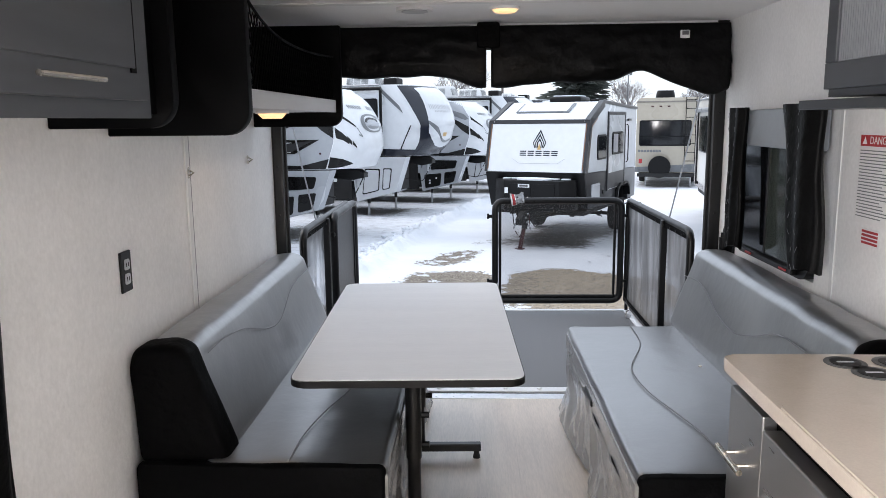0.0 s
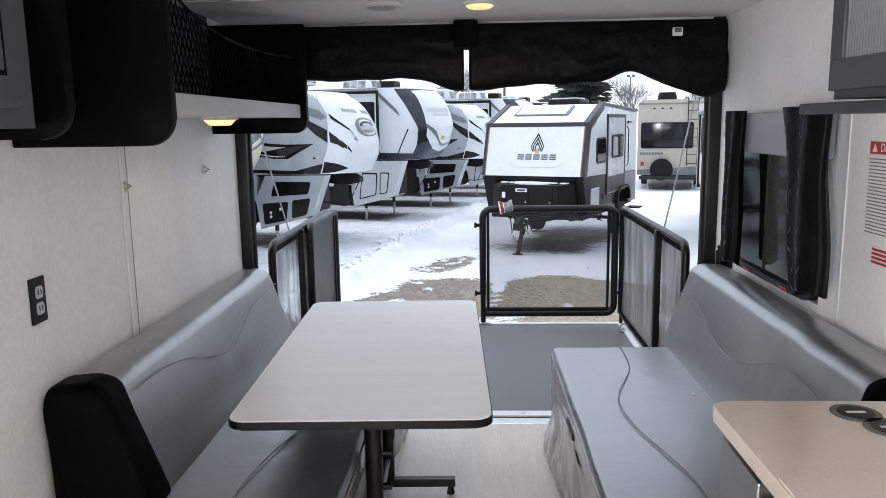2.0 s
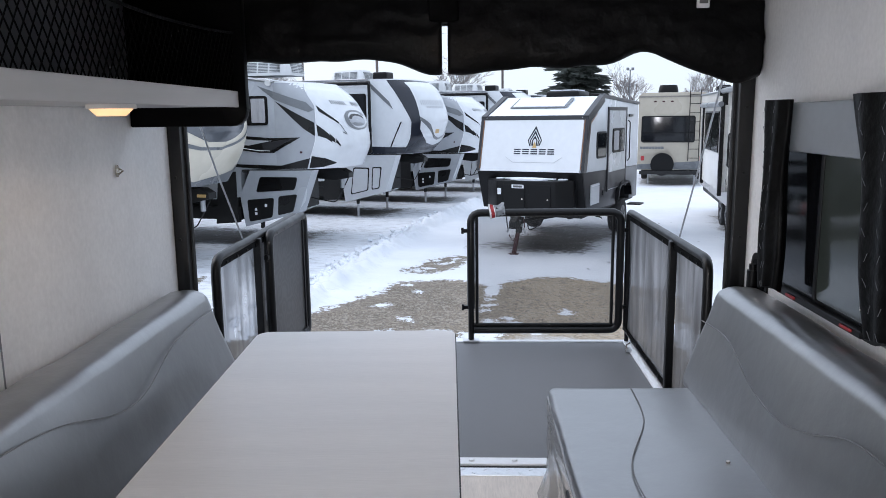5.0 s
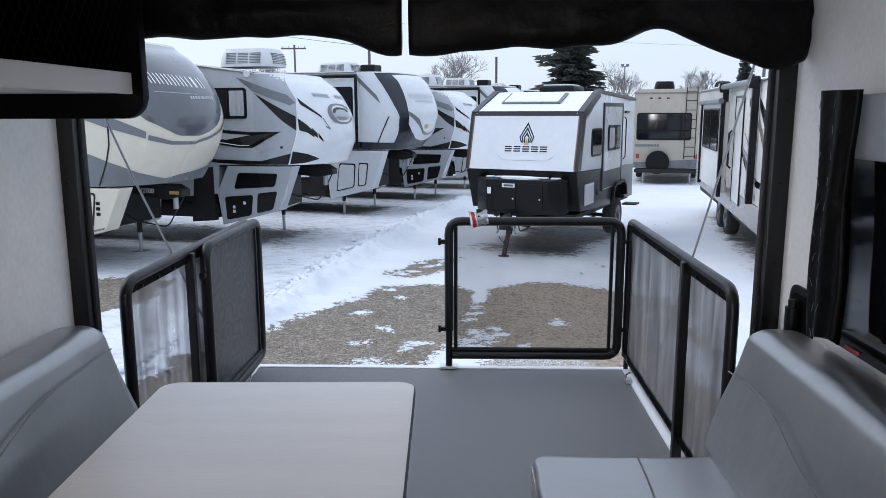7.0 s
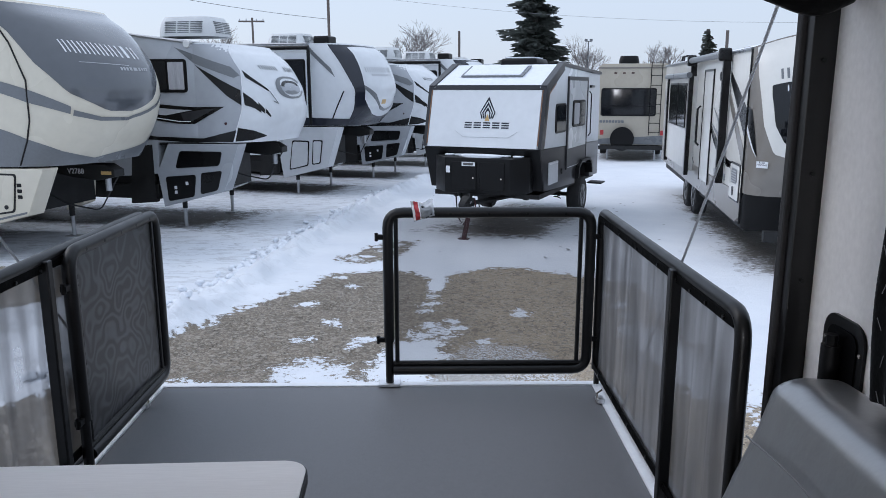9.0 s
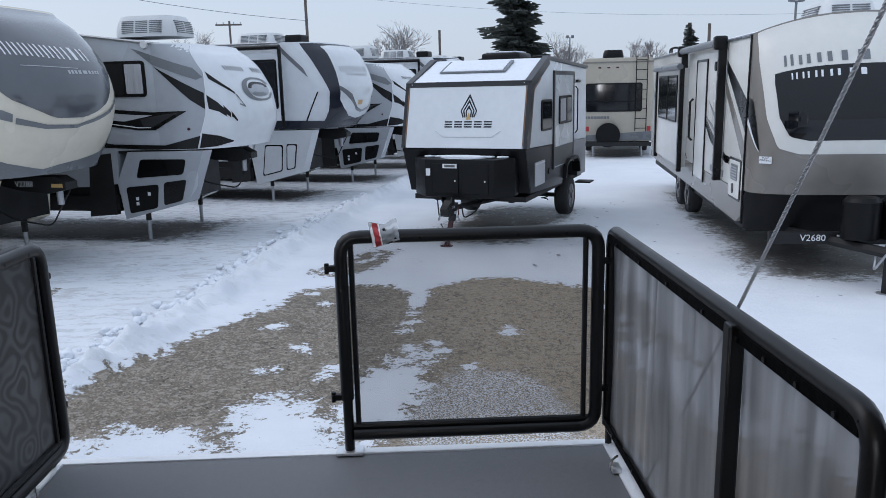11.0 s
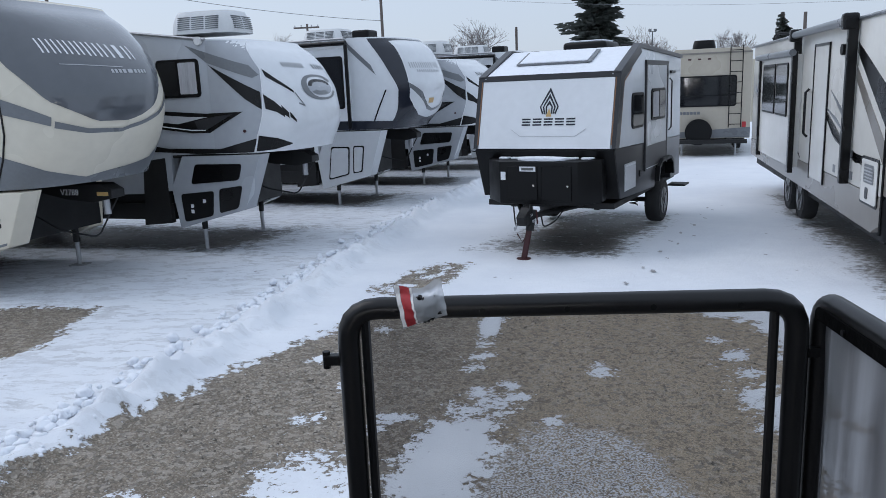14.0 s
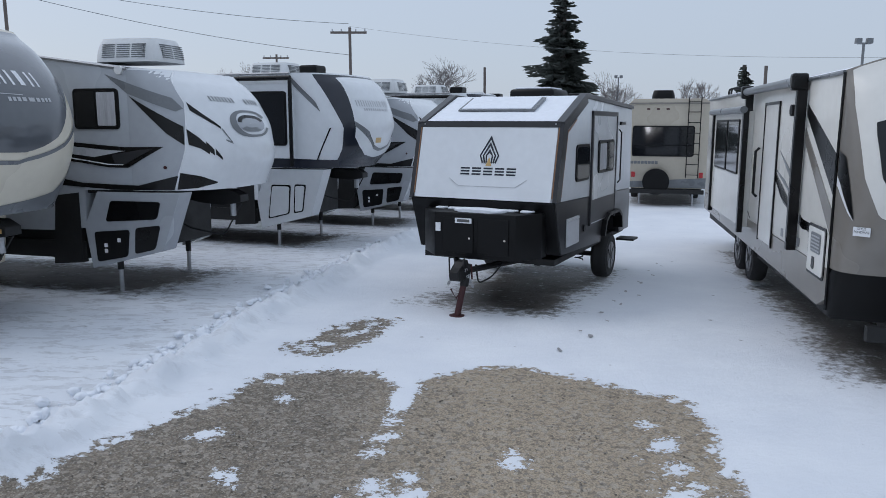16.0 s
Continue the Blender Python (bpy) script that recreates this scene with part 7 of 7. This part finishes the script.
def heritage():
    v = thing("travel_trailer", at_spot(*HERIT), "white and taupe travel trailer with big dark front window", "trailer", world_coords=False)
    W, y0, zt, zb, L = 1.22, 1.32, 2.88, 0.52, 10.4
    part("body", prism([(y0, 0.95), (L, 0.95), (L, zt), (y0, zt)], "x", -W, W, 0.012), GEL_IVORY, v, smooth=True)
    part("lower_body", prism([(y0, zb + 0.15), (y0 + 0.35, zb), (L, 0.6), (L, 0.946), (y0, 0.946)], "x", -W, W, 0.006), GEL_TAUPE, v, "taupe lower wall")
    cap = Cap(W, y0, 0.98, 3.12, (0.45, 0.58, 0.66, 0.68, 0.64, 0.53, 0.36, 0.12), 3.2, 0.22)
    cap.skin(GEL_TAUPE, v, "taupe moulded front cap")
    low = Cap(W, y0, 0.50, 0.985, (0.25, 0.45), 3.2)
    part("front_apron", (lambda b: (bmesh.ops.holes_fill(b, edges=b.edges[:]), b)[1])(surface(lambda a, c: low.at(2 * a - 1, c), 40, 6)), PLASTIC_BLACK, v, "black lower front apron", smooth=True)
    cap.patch("cap_white", [(-0.78, 0.80, 0.985), (-0.66, 0.45, 0.99), (-0.5, 0.27, 0.99), (-0.3, 0.235, 0.99), (0.3, 0.235, 0.99), (0.5, 0.27, 0.99), (0.66, 0.45, 0.99), (0.78, 0.8, 0.985)], GEL_IVORY, v, 0.007, "white front panel", 40)
    cap.patch("front_window", [(-0.56, 0.64, 0.70), (-0.51, 0.45, 0.705), (-0.40, 0.335, 0.71), (-0.25, 0.31, 0.715), (0.25, 0.31, 0.715), (0.42, 0.325, 0.71), (0.55, 0.42, 0.705), (0.6, 0.62, 0.7)], GLASS_DARK, v, 0.013, "dark curved front window", 40)
    for k in range(8):
        for d in (0.0, 0.058):
            cap.patch("name_bar", [(-0.46 + k * 0.125 + d, 0.735, 0.80 - 0.012 * (k > 0)), (-0.46 + k * 0.125 + d + 0.024, 0.735, 0.80 - 0.012 * (k > 0))], DECAL_GREY, v, 0.012, n=3)
        for d in (0.0, 0.036):
            cap.patch("name_bar", [(-0.40 + k * 0.085 + d, 0.655, 0.692), (-0.40 + k * 0.085 + d + 0.013, 0.655, 0.692)], DECAL_WHITE, v, 0.018, n=3)
    cap.patch("dart", [(-0.995, 0.45, 0.57), (-0.9, 0.37, 0.55), (-0.82, 0.30, 0.42), (-0.73, 0.25, 0.255)], DECAL_BLACK, v, 0.008, "black dart graphic")
    cap.patch("dart", [(-0.995, 0.40, 0.445), (-0.9, 0.335, 0.365), (-0.8, 0.275, 0.29), (-0.735, 0.245, 0.249)], DECAL_WHITE, v, 0.009, "white dart outline")
    x = -W
    part("cap_joint", tube([(x - 0.004, y0, 0.55), (x - 0.004, y0 + 0.02, 2.0), (x - 0.004, y0, zt)], 0.018, 6), DECAL_BLACK, v)
    part("roof_gutter", tube([(x - 0.012, y0, zt), (x - 0.012, L, zt)], 0.022, 6), DECAL_GREY, v)
    plate("stripe", [(1.4, 2.1), (2.6, 2.62), (2.6, 2.5), (1.4, 1.7)], x, DECAL_BLACK, v, "black swoosh")
    plate("stripe", [(1.4, 1.55), (2.6, 2.35), (2.6, 2.2), (1.4, 1.3)], x, GEL_TAUPE, v, "taupe swoosh")
    plate("stripe", [(1.4, 1.3), (2.4, 1.22), (3.6, 1.5), (4.4, 1.95), (3.4, 1.42), (2.4, 1.33)], x, DECAL_BLACK, v, "black swoosh")
    plate("stripe", [(2.9, 1.5), (4.1, 1.85), (3.4, 1.7)], x, DECAL_GREY, v)
    plate("stripe", [(2.0, 1.2), (2.55, 1.27), (2.55, 1.36)], x, DECAL_BLACK, v, "black swoosh")
    plate("stripe", [(2.9, 1.62), (3.75, 2.05), (3.2, 1.85)], x, DECAL_GREY, v)
    plate("stripe", [(5.4, 0.98), (6.6, 1.35), (8.2, 1.85), (6.5, 1.5)], x, DECAL_BLACK, v, "black swoosh")
    plate("stripe", [(8.8, 1.6), (10.1, 2.1), (10.1, 1.95)], x, DECAL_GREY, v)
    d_ = part("entry_door", box(x - 0.012, x, 3.9, 4.75, 0.78, 2.66, 0.005), GEL_IVORY, v, "white entry door with dark trim")
    for a, b_, c, e in ((4.72, 4.76, 0.76, 2.68), (3.88, 3.92, 0.76, 2.68), (3.88, 4.76, 2.64, 2.68)):
        part("door_trim", box(x - 0.022, x - 0.001, a, b_, c, e, 0.004), DECAL_BLACK, d_)
    part("grab_handle", tube([(x - 0.02, 4.95, 1.35), (x - 0.07, 4.95, 1.4), (x - 0.07, 4.95, 2.0), (x - 0.02, 4.95, 2.05)], 0.02, 8), DECAL_BLACK, v)
    so = part("slide_out", box(x - 0.12, x + 0.2, 5.6, 8.7, 0.82, 2.58, 0.012), GEL_IVORY, v, "slide-out room with dark corners")
    for a in (5.6, 8.7):
        part("slide_trim", box(x - 0.16, x - 0.08, a - 0.06, a + 0.06, 0.74, 2.62, 0.01), DECAL_BLACK, so)
    window(so, 6.0, 7.0, 1.6, 2.46, x - 0.12, 0.05)
    window(so, 7.12, 8.35, 1.6, 2.46, x - 0.12, 0.05)
    part("slide_awning", tube([(x - 0.17, 5.5, 2.6), (x - 0.17, 8.8, 2.6)], 0.055, 10), DECAL_GREY, so, smooth=True)
    part("awning_roll", tube([(x - 0.13, 2.55, 2.86), (x - 0.13, 5.7, 2.86)], 0.055, 12), DECAL_GREY, v, "rolled dark awning", smooth=True)
    for a in (2.6, 5.65):
        part("awning_head", box(x - 0.2, x - 0.02, a - 0.065, a + 0.065, 2.76, 2.95, 0.03), DECAL_BLACK, v)
        part("awning_arm", box(x - 0.13, x - 0.02, a - 0.045, a + 0.045, 0.95, 2.85, 0.012), DECAL_BLACK, v, "black awning arm")
    hr = plate("hatch_rim", rounded(1.48, 2.12, 0.8, 1.34, 0.05), x, DECAL_BLACK, v, thick=0.01)
    plate("hatch", rounded(1.51, 2.09, 0.83, 1.31, 0.04), x - 0.0105, GEL_IVORY, hr, thick=0.006)
    plate("hatch_grille", rounded(1.62, 1.98, 1.05, 1.26, 0.03), x - 0.017, DECAL_GREY, hr, thick=0.004)
    for k in range(5):
        plate("grille_bar", rounded(1.65, 1.95, 1.07 + 0.036 * k, 1.085 + 0.036 * k, 0.004), x - 0.0215, DECAL_SILVER, hr, thick=0.004)
    plate("hatch_lock", rounded(1.8, 1.9, 0.87, 1.0, 0.03), x - 0.017, DECAL_BLACK, hr, thick=0.006)
    for a in (2.5, 2.75, 3.3):
        plate("sticker", rounded(a, a + 0.12, 1.0, 1.1, 0.01), x, DECAL_GREY, v, thick=0.003)
    part("porch_lamp", disc((x - 0.02, 3.2, 2.55), "x", 0.07, 0.04, 14), PLASTIC_BLACK, v)
    window(v, 9.3, 9.7, 2.15, 2.55, x, 0.05)
    for yy in (5.55, 6.5):
        wheel(v, -1.06, yy, 0.36, 0.22, -1)
        wheel(v, 1.06, yy, 0.36, 0.22, 1)
    part("belly", box(-W + 0.1, W - 0.1, 1.5, L - 0.2, 0.42, 0.6), CHASSIS, v)
    for s in (-1, 1):
        part("tongue", tube([(s * 0.75, 1.2, 0.5), (0.03 * s, -0.25, 0.5)], 0.06, 6), CHASSIS, v)
    part("cross_member", box(-1.1, 0.6, 0.48, 0.56, 0.46, 0.6), CHASSIS, v)
    lettering("stock_number", "V2680", 0.11, Matrix.Translation((-0.62, 0.475, 0.53)) @ pose(0, 0, 0, 90, 0, 0), DECAL_WHITE, v)
    for a in (-0.36, -0.25):
        part("stock_tag", box(a, a + 0.08, 0.468, 0.476, 0.49, 0.57), DECAL_WHITE, v)
    for s in (-1, 1):
        tk = part("gas_bottle_cover", surface(lambda a, c, s=s: (s * 0.2 + 0.2 * math.cos(2 * math.pi * a), 0.25 + 0.2 * math.sin(2 * math.pi * a), 0.58 + 0.42 * c), 24, 4, close_u=True), PLASTIC_BLACK, v, "black gas bottle cover", smooth=True)
        part("cover_lid", disc((s * 0.2, 0.25, 1.02), "z", 0.2, 0.05, 24, r2=0.16), PLASTIC_BLACK, tk, smooth=True)
    part("jack", tube([(0, -0.05, 0.02), (0, -0.05, 1.1)], 0.04, 10), CHASSIS, v)
    part("jack_head", box(-0.07, 0.07, -0.13, 0.03, 0.98, 1.2, 0.03), PLASTIC_BLACK, v)
    part("jack_foot", disc((0, -0.05, 0.01), "z", 0.09, 0.03, 14), GALV, v)
    for s in (-1, 1):
        part("safety_chain", tube(bent([(0.1 * s, 0.0, 0.5), (0.18 * s, -0.15, 0.3), (0.12 * s, -0.28, 0.5)], 0.05), 0.014, 6), GALV, v)
    p = cap.at(-0.62, 0.2, 0.01)
    face = Matrix.Translation(p) @ pose(0, 0, 0, 0, 0, -0.62 * 90 + 18)
    b = box(-0.075, 0.075, -0.014, -0.004, -0.042, 0.042)
    bmesh.ops.transform(b, matrix=face, verts=b.verts)
    sg = part("sold_sign", b, DECAL_WHITE, v, "white sold pending sign")
    lettering("sign_print", "SOLD\nPENDING", 0.032, face @ Matrix.Translation((0, -0.0145, 0.012)) @ pose(0, 0, 0, 90, 0, 0), GEL_NAVY, sg, depth=0.0008)
    roof_unit(v, 0.1, 2.4, 3.0, 0.75, 1.0, 0.34)
    roof_unit(v, 0.1, 6.4, 2.88, 0.75, 1.0, 0.3)
    part("roof_snow", prism([(-1.14, 2.885), (1.14, 2.885), (1.1, 2.93), (0.7, 3.03), (0.0, 3.08), (-0.7, 3.03), (-1.1, 2.93)], "y", 1.34, L - 0.1, 0.02), SNOW, v, "snow on the roof")
    for s in (0, 0.3):
        part("ladder_hoop", tube(bent([(-0.9, L - 0.6 + s, 2.88), (-0.9, L - 0.6 + s, 3.1), (-0.6, L - 0.6 + s, 3.1), (-0.6, L - 0.6 + s, 2.88)], 0.08), 0.02, 6), DECAL_BLACK, v)


heritage()


def rear_trailer():
    v = thing("travel_trailer", at_spot(*REARV), "cream travel trailer with rear ladder and covered spare wheel", "trailer", world_coords=False)
    W = 1.24
    part("body", prism([(-W, 0.6), (W, 0.6), (W, 3.32), (W - 0.15, 3.45), (-W + 0.15, 3.45), (-W, 3.32)], "y", 0.0, 8.5, 0.02), GEL_TAN, v, smooth=True)
    fw = front_plate("rear_window", rounded(-1.12, 0.8, 1.62, 2.6, 0.08), -0.001, PLASTIC_BLACK, v, "wide dark rear window", 0.02)
    front_plate("pane", rounded(-1.08, 0.76, 1.66, 2.56, 0.06), -0.0215, GLASS_DARK, fw, "dark tinted glass")
    front_plate("window_bar", rounded(-1.08, 0.76, 1.96, 1.99, 0.01), -0.026, PLASTIC_BLACK, fw)
    front_plate("base_stripe", [(-W, 0.62), (W, 0.62), (W, 0.95), (-W, 0.8)], -0.001, DECAL_GREY, v)
    front_plate("top_rail", rounded(-W, W, 3.28, 3.33, 0.01), -0.001, GEL_TAUPE, v, thick=0.02)
    for i, (x0, x1) in enumerate(blocks(8, 0.85, 0.1, 0.2)):
        front_plate("name_bar", rounded(-0.72 + x0, -0.72 + x1, 1.38, 1.47, 0.01), -0.001, DECAL_GREY, v)
    for dx in (-0.3, 0, 0.3):
        front_plate("marker_lamp", rounded(-0.35 + dx - 0.05, -0.35 + dx + 0.05, 3.1, 3.15, 0.01), -0.001, RED_JACK, v)
    part("spare_wheel", disc((-0.33, -0.13, 0.82), "y", 0.42, 0.22, 32), PLASTIC_BLACK, v, "black covered spare wheel", smooth=True)
    part("bumper", box(-1.15, 1.15, -0.32, -0.2, 0.45, 0.58, 0.01), CHASSIS, v)
    for x in (-0.6, 0.6):
        part("bumper_arm", box(x - 0.05, x + 0.05, -0.25, 0.2, 0.46, 0.6), CHASSIS, v)
    for x in (0.58, 0.95):
        part("ladder_rail", tube([(x, -0.1, 0.95), (x, -0.1, 3.5), (x, 0.25, 3.56)], 0.016, 6), DECAL_BLACK, v)
    for k in range(8):
        part("ladder_rung", tube([(0.58, -0.1, 1.05 + 0.33 * k), (0.95, -0.1, 1.05 + 0.33 * k)], 0.014, 6), DECAL_BLACK, v)
    for x in (-1.05, 1.05):
        front_plate("tail_lamp", rounded(x - 0.06, x + 0.06, 0.95, 1.12, 0.02), -0.001, RED, v, thick=0.02)
        wheel(v, x, 4.2, 0.38, 0.23, 1 if x > 0 else -1)
        wheel(v, x, 3.2, 0.38, 0.23, 1 if x > 0 else -1)
        part("stabiliser", tube([(x * 0.8, 0.4, 0.6), (x * 0.8, 0.4, 0.02)], 0.03, 6), GALV, v)
    part("belly", box(-1.1, 1.1, 0.2, 8.3, 0.5, 0.62), CHASSIS, v)
    roof_unit(v, -0.2, 1.5, 3.44, 0.75, 1.0, 0.34, PLASTIC_BLACK)
    part("side_window_slide", box(W, W + 0.5, 2, 6, 1.0, 3.1, 0.02), GEL_CREAM, v, "slide-out room")


rear_trailer()

# ---- trees, poles and wires ----


def spruce(x, y, h, r, seed, label):
    t_ = thing("spruce_tree", pose(x, y, ground_z(x, y)), label, "tree", "spruce trees", world_coords=False)
    rnd_ = random.Random(seed)
    part("trunk", tube([(0, 0, 0), (0.03, 0, h * 0.5), (0, 0, h)], 0.02 * h, 8), BARK, t_)
    b = bmesh.new()
    z = h * 0.04
    while z < h * 0.985:
        k = 1 - z / h
        n_ = 11 if k > 0.3 else 8
        a0 = rnd_.random() * 6
        for i in range(n_):
            a = a0 + i * 2 * math.pi / n_ + rnd_.uniform(-0.25, 0.25)
            L = r * (k ** 0.8) * rnd_.uniform(0.4, 1.15) * (0.85 + 0.3 * math.sin(z * 2.3 + a)) + 0.1
            droop = rnd_.uniform(0.05, 0.35)
            d = Vector((math.cos(a), math.sin(a), 0))
            s = Vector((-d.y, d.x, 0))
            m = 8
            z0_ = z + rnd_.uniform(-0.02, 0.02) * h
            for j in range(m):
                f0 = 0.15 + 0.85 * j / m
                p = d * (L * f0) + Vector((0, 0, z0_ - droop * L * f0 + 0.12 * L * f0 * f0 + rnd_.uniform(-0.05, 0.05) * L))
                for q in (-1, 1, 0):
                    tip = p + d * L * 0.26 + s * q * L * 0.36 * (1.2 - f0) * rnd_.uniform(0.6, 1.4) + Vector((0, 0, rnd_.uniform(-0.16, 0.05) * L * 0.6))
                    w_ = 0.045 * L + 0.05
                    vs = [b.verts.new(p + Vector((0, 0, w_))), b.verts.new(p - Vector((0, 0, w_)) + s * w_), b.verts.new(tip), ]
                    b.faces.new(vs)
                    vs = [b.verts.new(p + s * w_), b.verts.new(p - s * w_), b.verts.new(tip)]
                    b.faces.new(vs)
        z += h * 0.0145 * (0.8 + 0.5 * k)
    part("crown", b, NEEDLE, t_, "dark green needle boughs with gaps", kind="stuff")


spruce(9.25, 70, 15.2, 3.9, 4, "tall dark green spruce tree behind the lot")
spruce(24.3, 70, 7.9, 2.3, 9, "small dark green spruce tree behind the lot")


def bare_tree(x, y, h, seed):
    t_ = thing("bare_tree", pose(x, y, ground_z(x, y)), "leafless grey winter tree behind the lot", "tree", "bare trees", world_coords=False)
    rnd_ = random.Random(seed)
    limbs, twigs = bmesh.new(), bmesh.new()

    def grow(p, d, L, r, depth):
        e = p + d * L
        mid = p.lerp(e, 0.5) + Vector((rnd_.uniform(-1, 1), rnd_.uniform(-1, 1), 0)) * L * 0.06
        tube([tuple(p), tuple(mid), tuple(e)], r, 5 if depth > 2 else 3, bm=limbs if depth > 2 else twigs)
        if depth == 0:
            return
        for i in range(3 if depth > 1 else 4):
            nd = (d + Vector((rnd_.uniform(-1, 1), rnd_.uniform(-1, 1), rnd_.uniform(-0.25, 0.6))) * 0.75).normalized()
            grow(p.lerp(e, rnd_.uniform(0.6, 1.0)), nd, L * rnd_.uniform(0.62, 0.84), r * 0.58, depth - 1)
    grow(Vector((0, 0, 0)), Vector((0, 0, 1)), h * 0.3, h * 0.02, 6)
    part("trunk", limbs, BARE_TWIG, t_)
    part("crown", twigs, BARE_TWIG, t_, "fine bare twigs", kind="stuff")


bare_tree(-2.65, 80, 10.4, 1)
bare_tree(16.3, 80, 8.6, 2)
bare_tree(23.4, 80, 9.0, 3)
bare_tree(-19, 78, 9.5, 6)
bare_tree(-34, 76, 9.5, 7)


def utility_pole(x, y, h, arm, group="utility poles"):
    p_ = thing("utility_pole", pose(x, y, ground_z(x, y)), "weathered wooden utility pole", "pole", group, world_coords=False)
    part("mast", tube([(0, 0, 0), (0.12, 0, h * 0.5), (0.1, 0, h)], 0.12, 8), POLE, p_)
    if arm:
        part("crossarm", box(-1.5, 1.5, -0.07, 0.07, h - 0.5, h - 0.32), POLE, p_)
        for q in (-1.35, -0.6, 0.6, 1.35):
            part("insulator", disc((q, 0, h - 0.22), "z", 0.06, 0.2, 8), GALV, p_)


utility_pole(-8.4, 70, 10.9, True)
utility_pole(-31.3, 60, 12.5, True)
utility_pole(-20.5, 95, 10.9, True)
utility_pole(3.1, 80, 8.4, False)
utility_pole(22.1, 60, 7.1, False)
wires = ((-31.3, 60, 11.4, -8.4, 70, 7.9), (-60, 50, 13.5, -31.3, 60, 11.4), (-8.4, 70, 10.2, 22.1, 60, 6.9), (-31.3, 60, 12.2, -8.4, 70, 10.4), (22.1, 60, 6.9, 60, 62, 8.5))
for i, (a, b_, c, d, e, f) in enumerate(wires):
    w_ = thing("overhead_wire", pose(a, b_, c), "thin dark overhead utility wire", "wire", "overhead wires")
    pts = [(a + (d - a) * k / 16, b_ + (e - b_) * k / 16, c + (f - c) * k / 16 - 0.5 * 4 * (k / 16) * (1 - k / 16)) for k in range(17)]
    part("strand", tube(pts, 0.02 if i in (0, 1, 3) else 0.009, 4), DECAL_GREY, w_)
for x, y, h in ((18.65, 40, 6.0), (15.6, 78, 7.0)):
    l_ = thing("lot_lamp", pose(x, y, ground_z(x, y)), "dark steel floodlight pole with twin heads", "street lamp", "lot lamps", world_coords=False)
    part("mast", tube([(0, 0, 0), (0, 0, h + 0.35)], 0.06, 8), DECAL_GREY, l_)
    part("crossbar", tube([(-0.3, 0, h + 0.3), (0.3, 0, h + 0.3)], 0.03, 6), DECAL_GREY, l_)
    for q in (-0.3, 0.3):
        part("flood_head", box(q * 0.8 - 0.13, q * 0.8 + 0.13, -0.1, 0.1, h + 0.3, h + 0.54, 0.02), DECAL_GREY, l_)
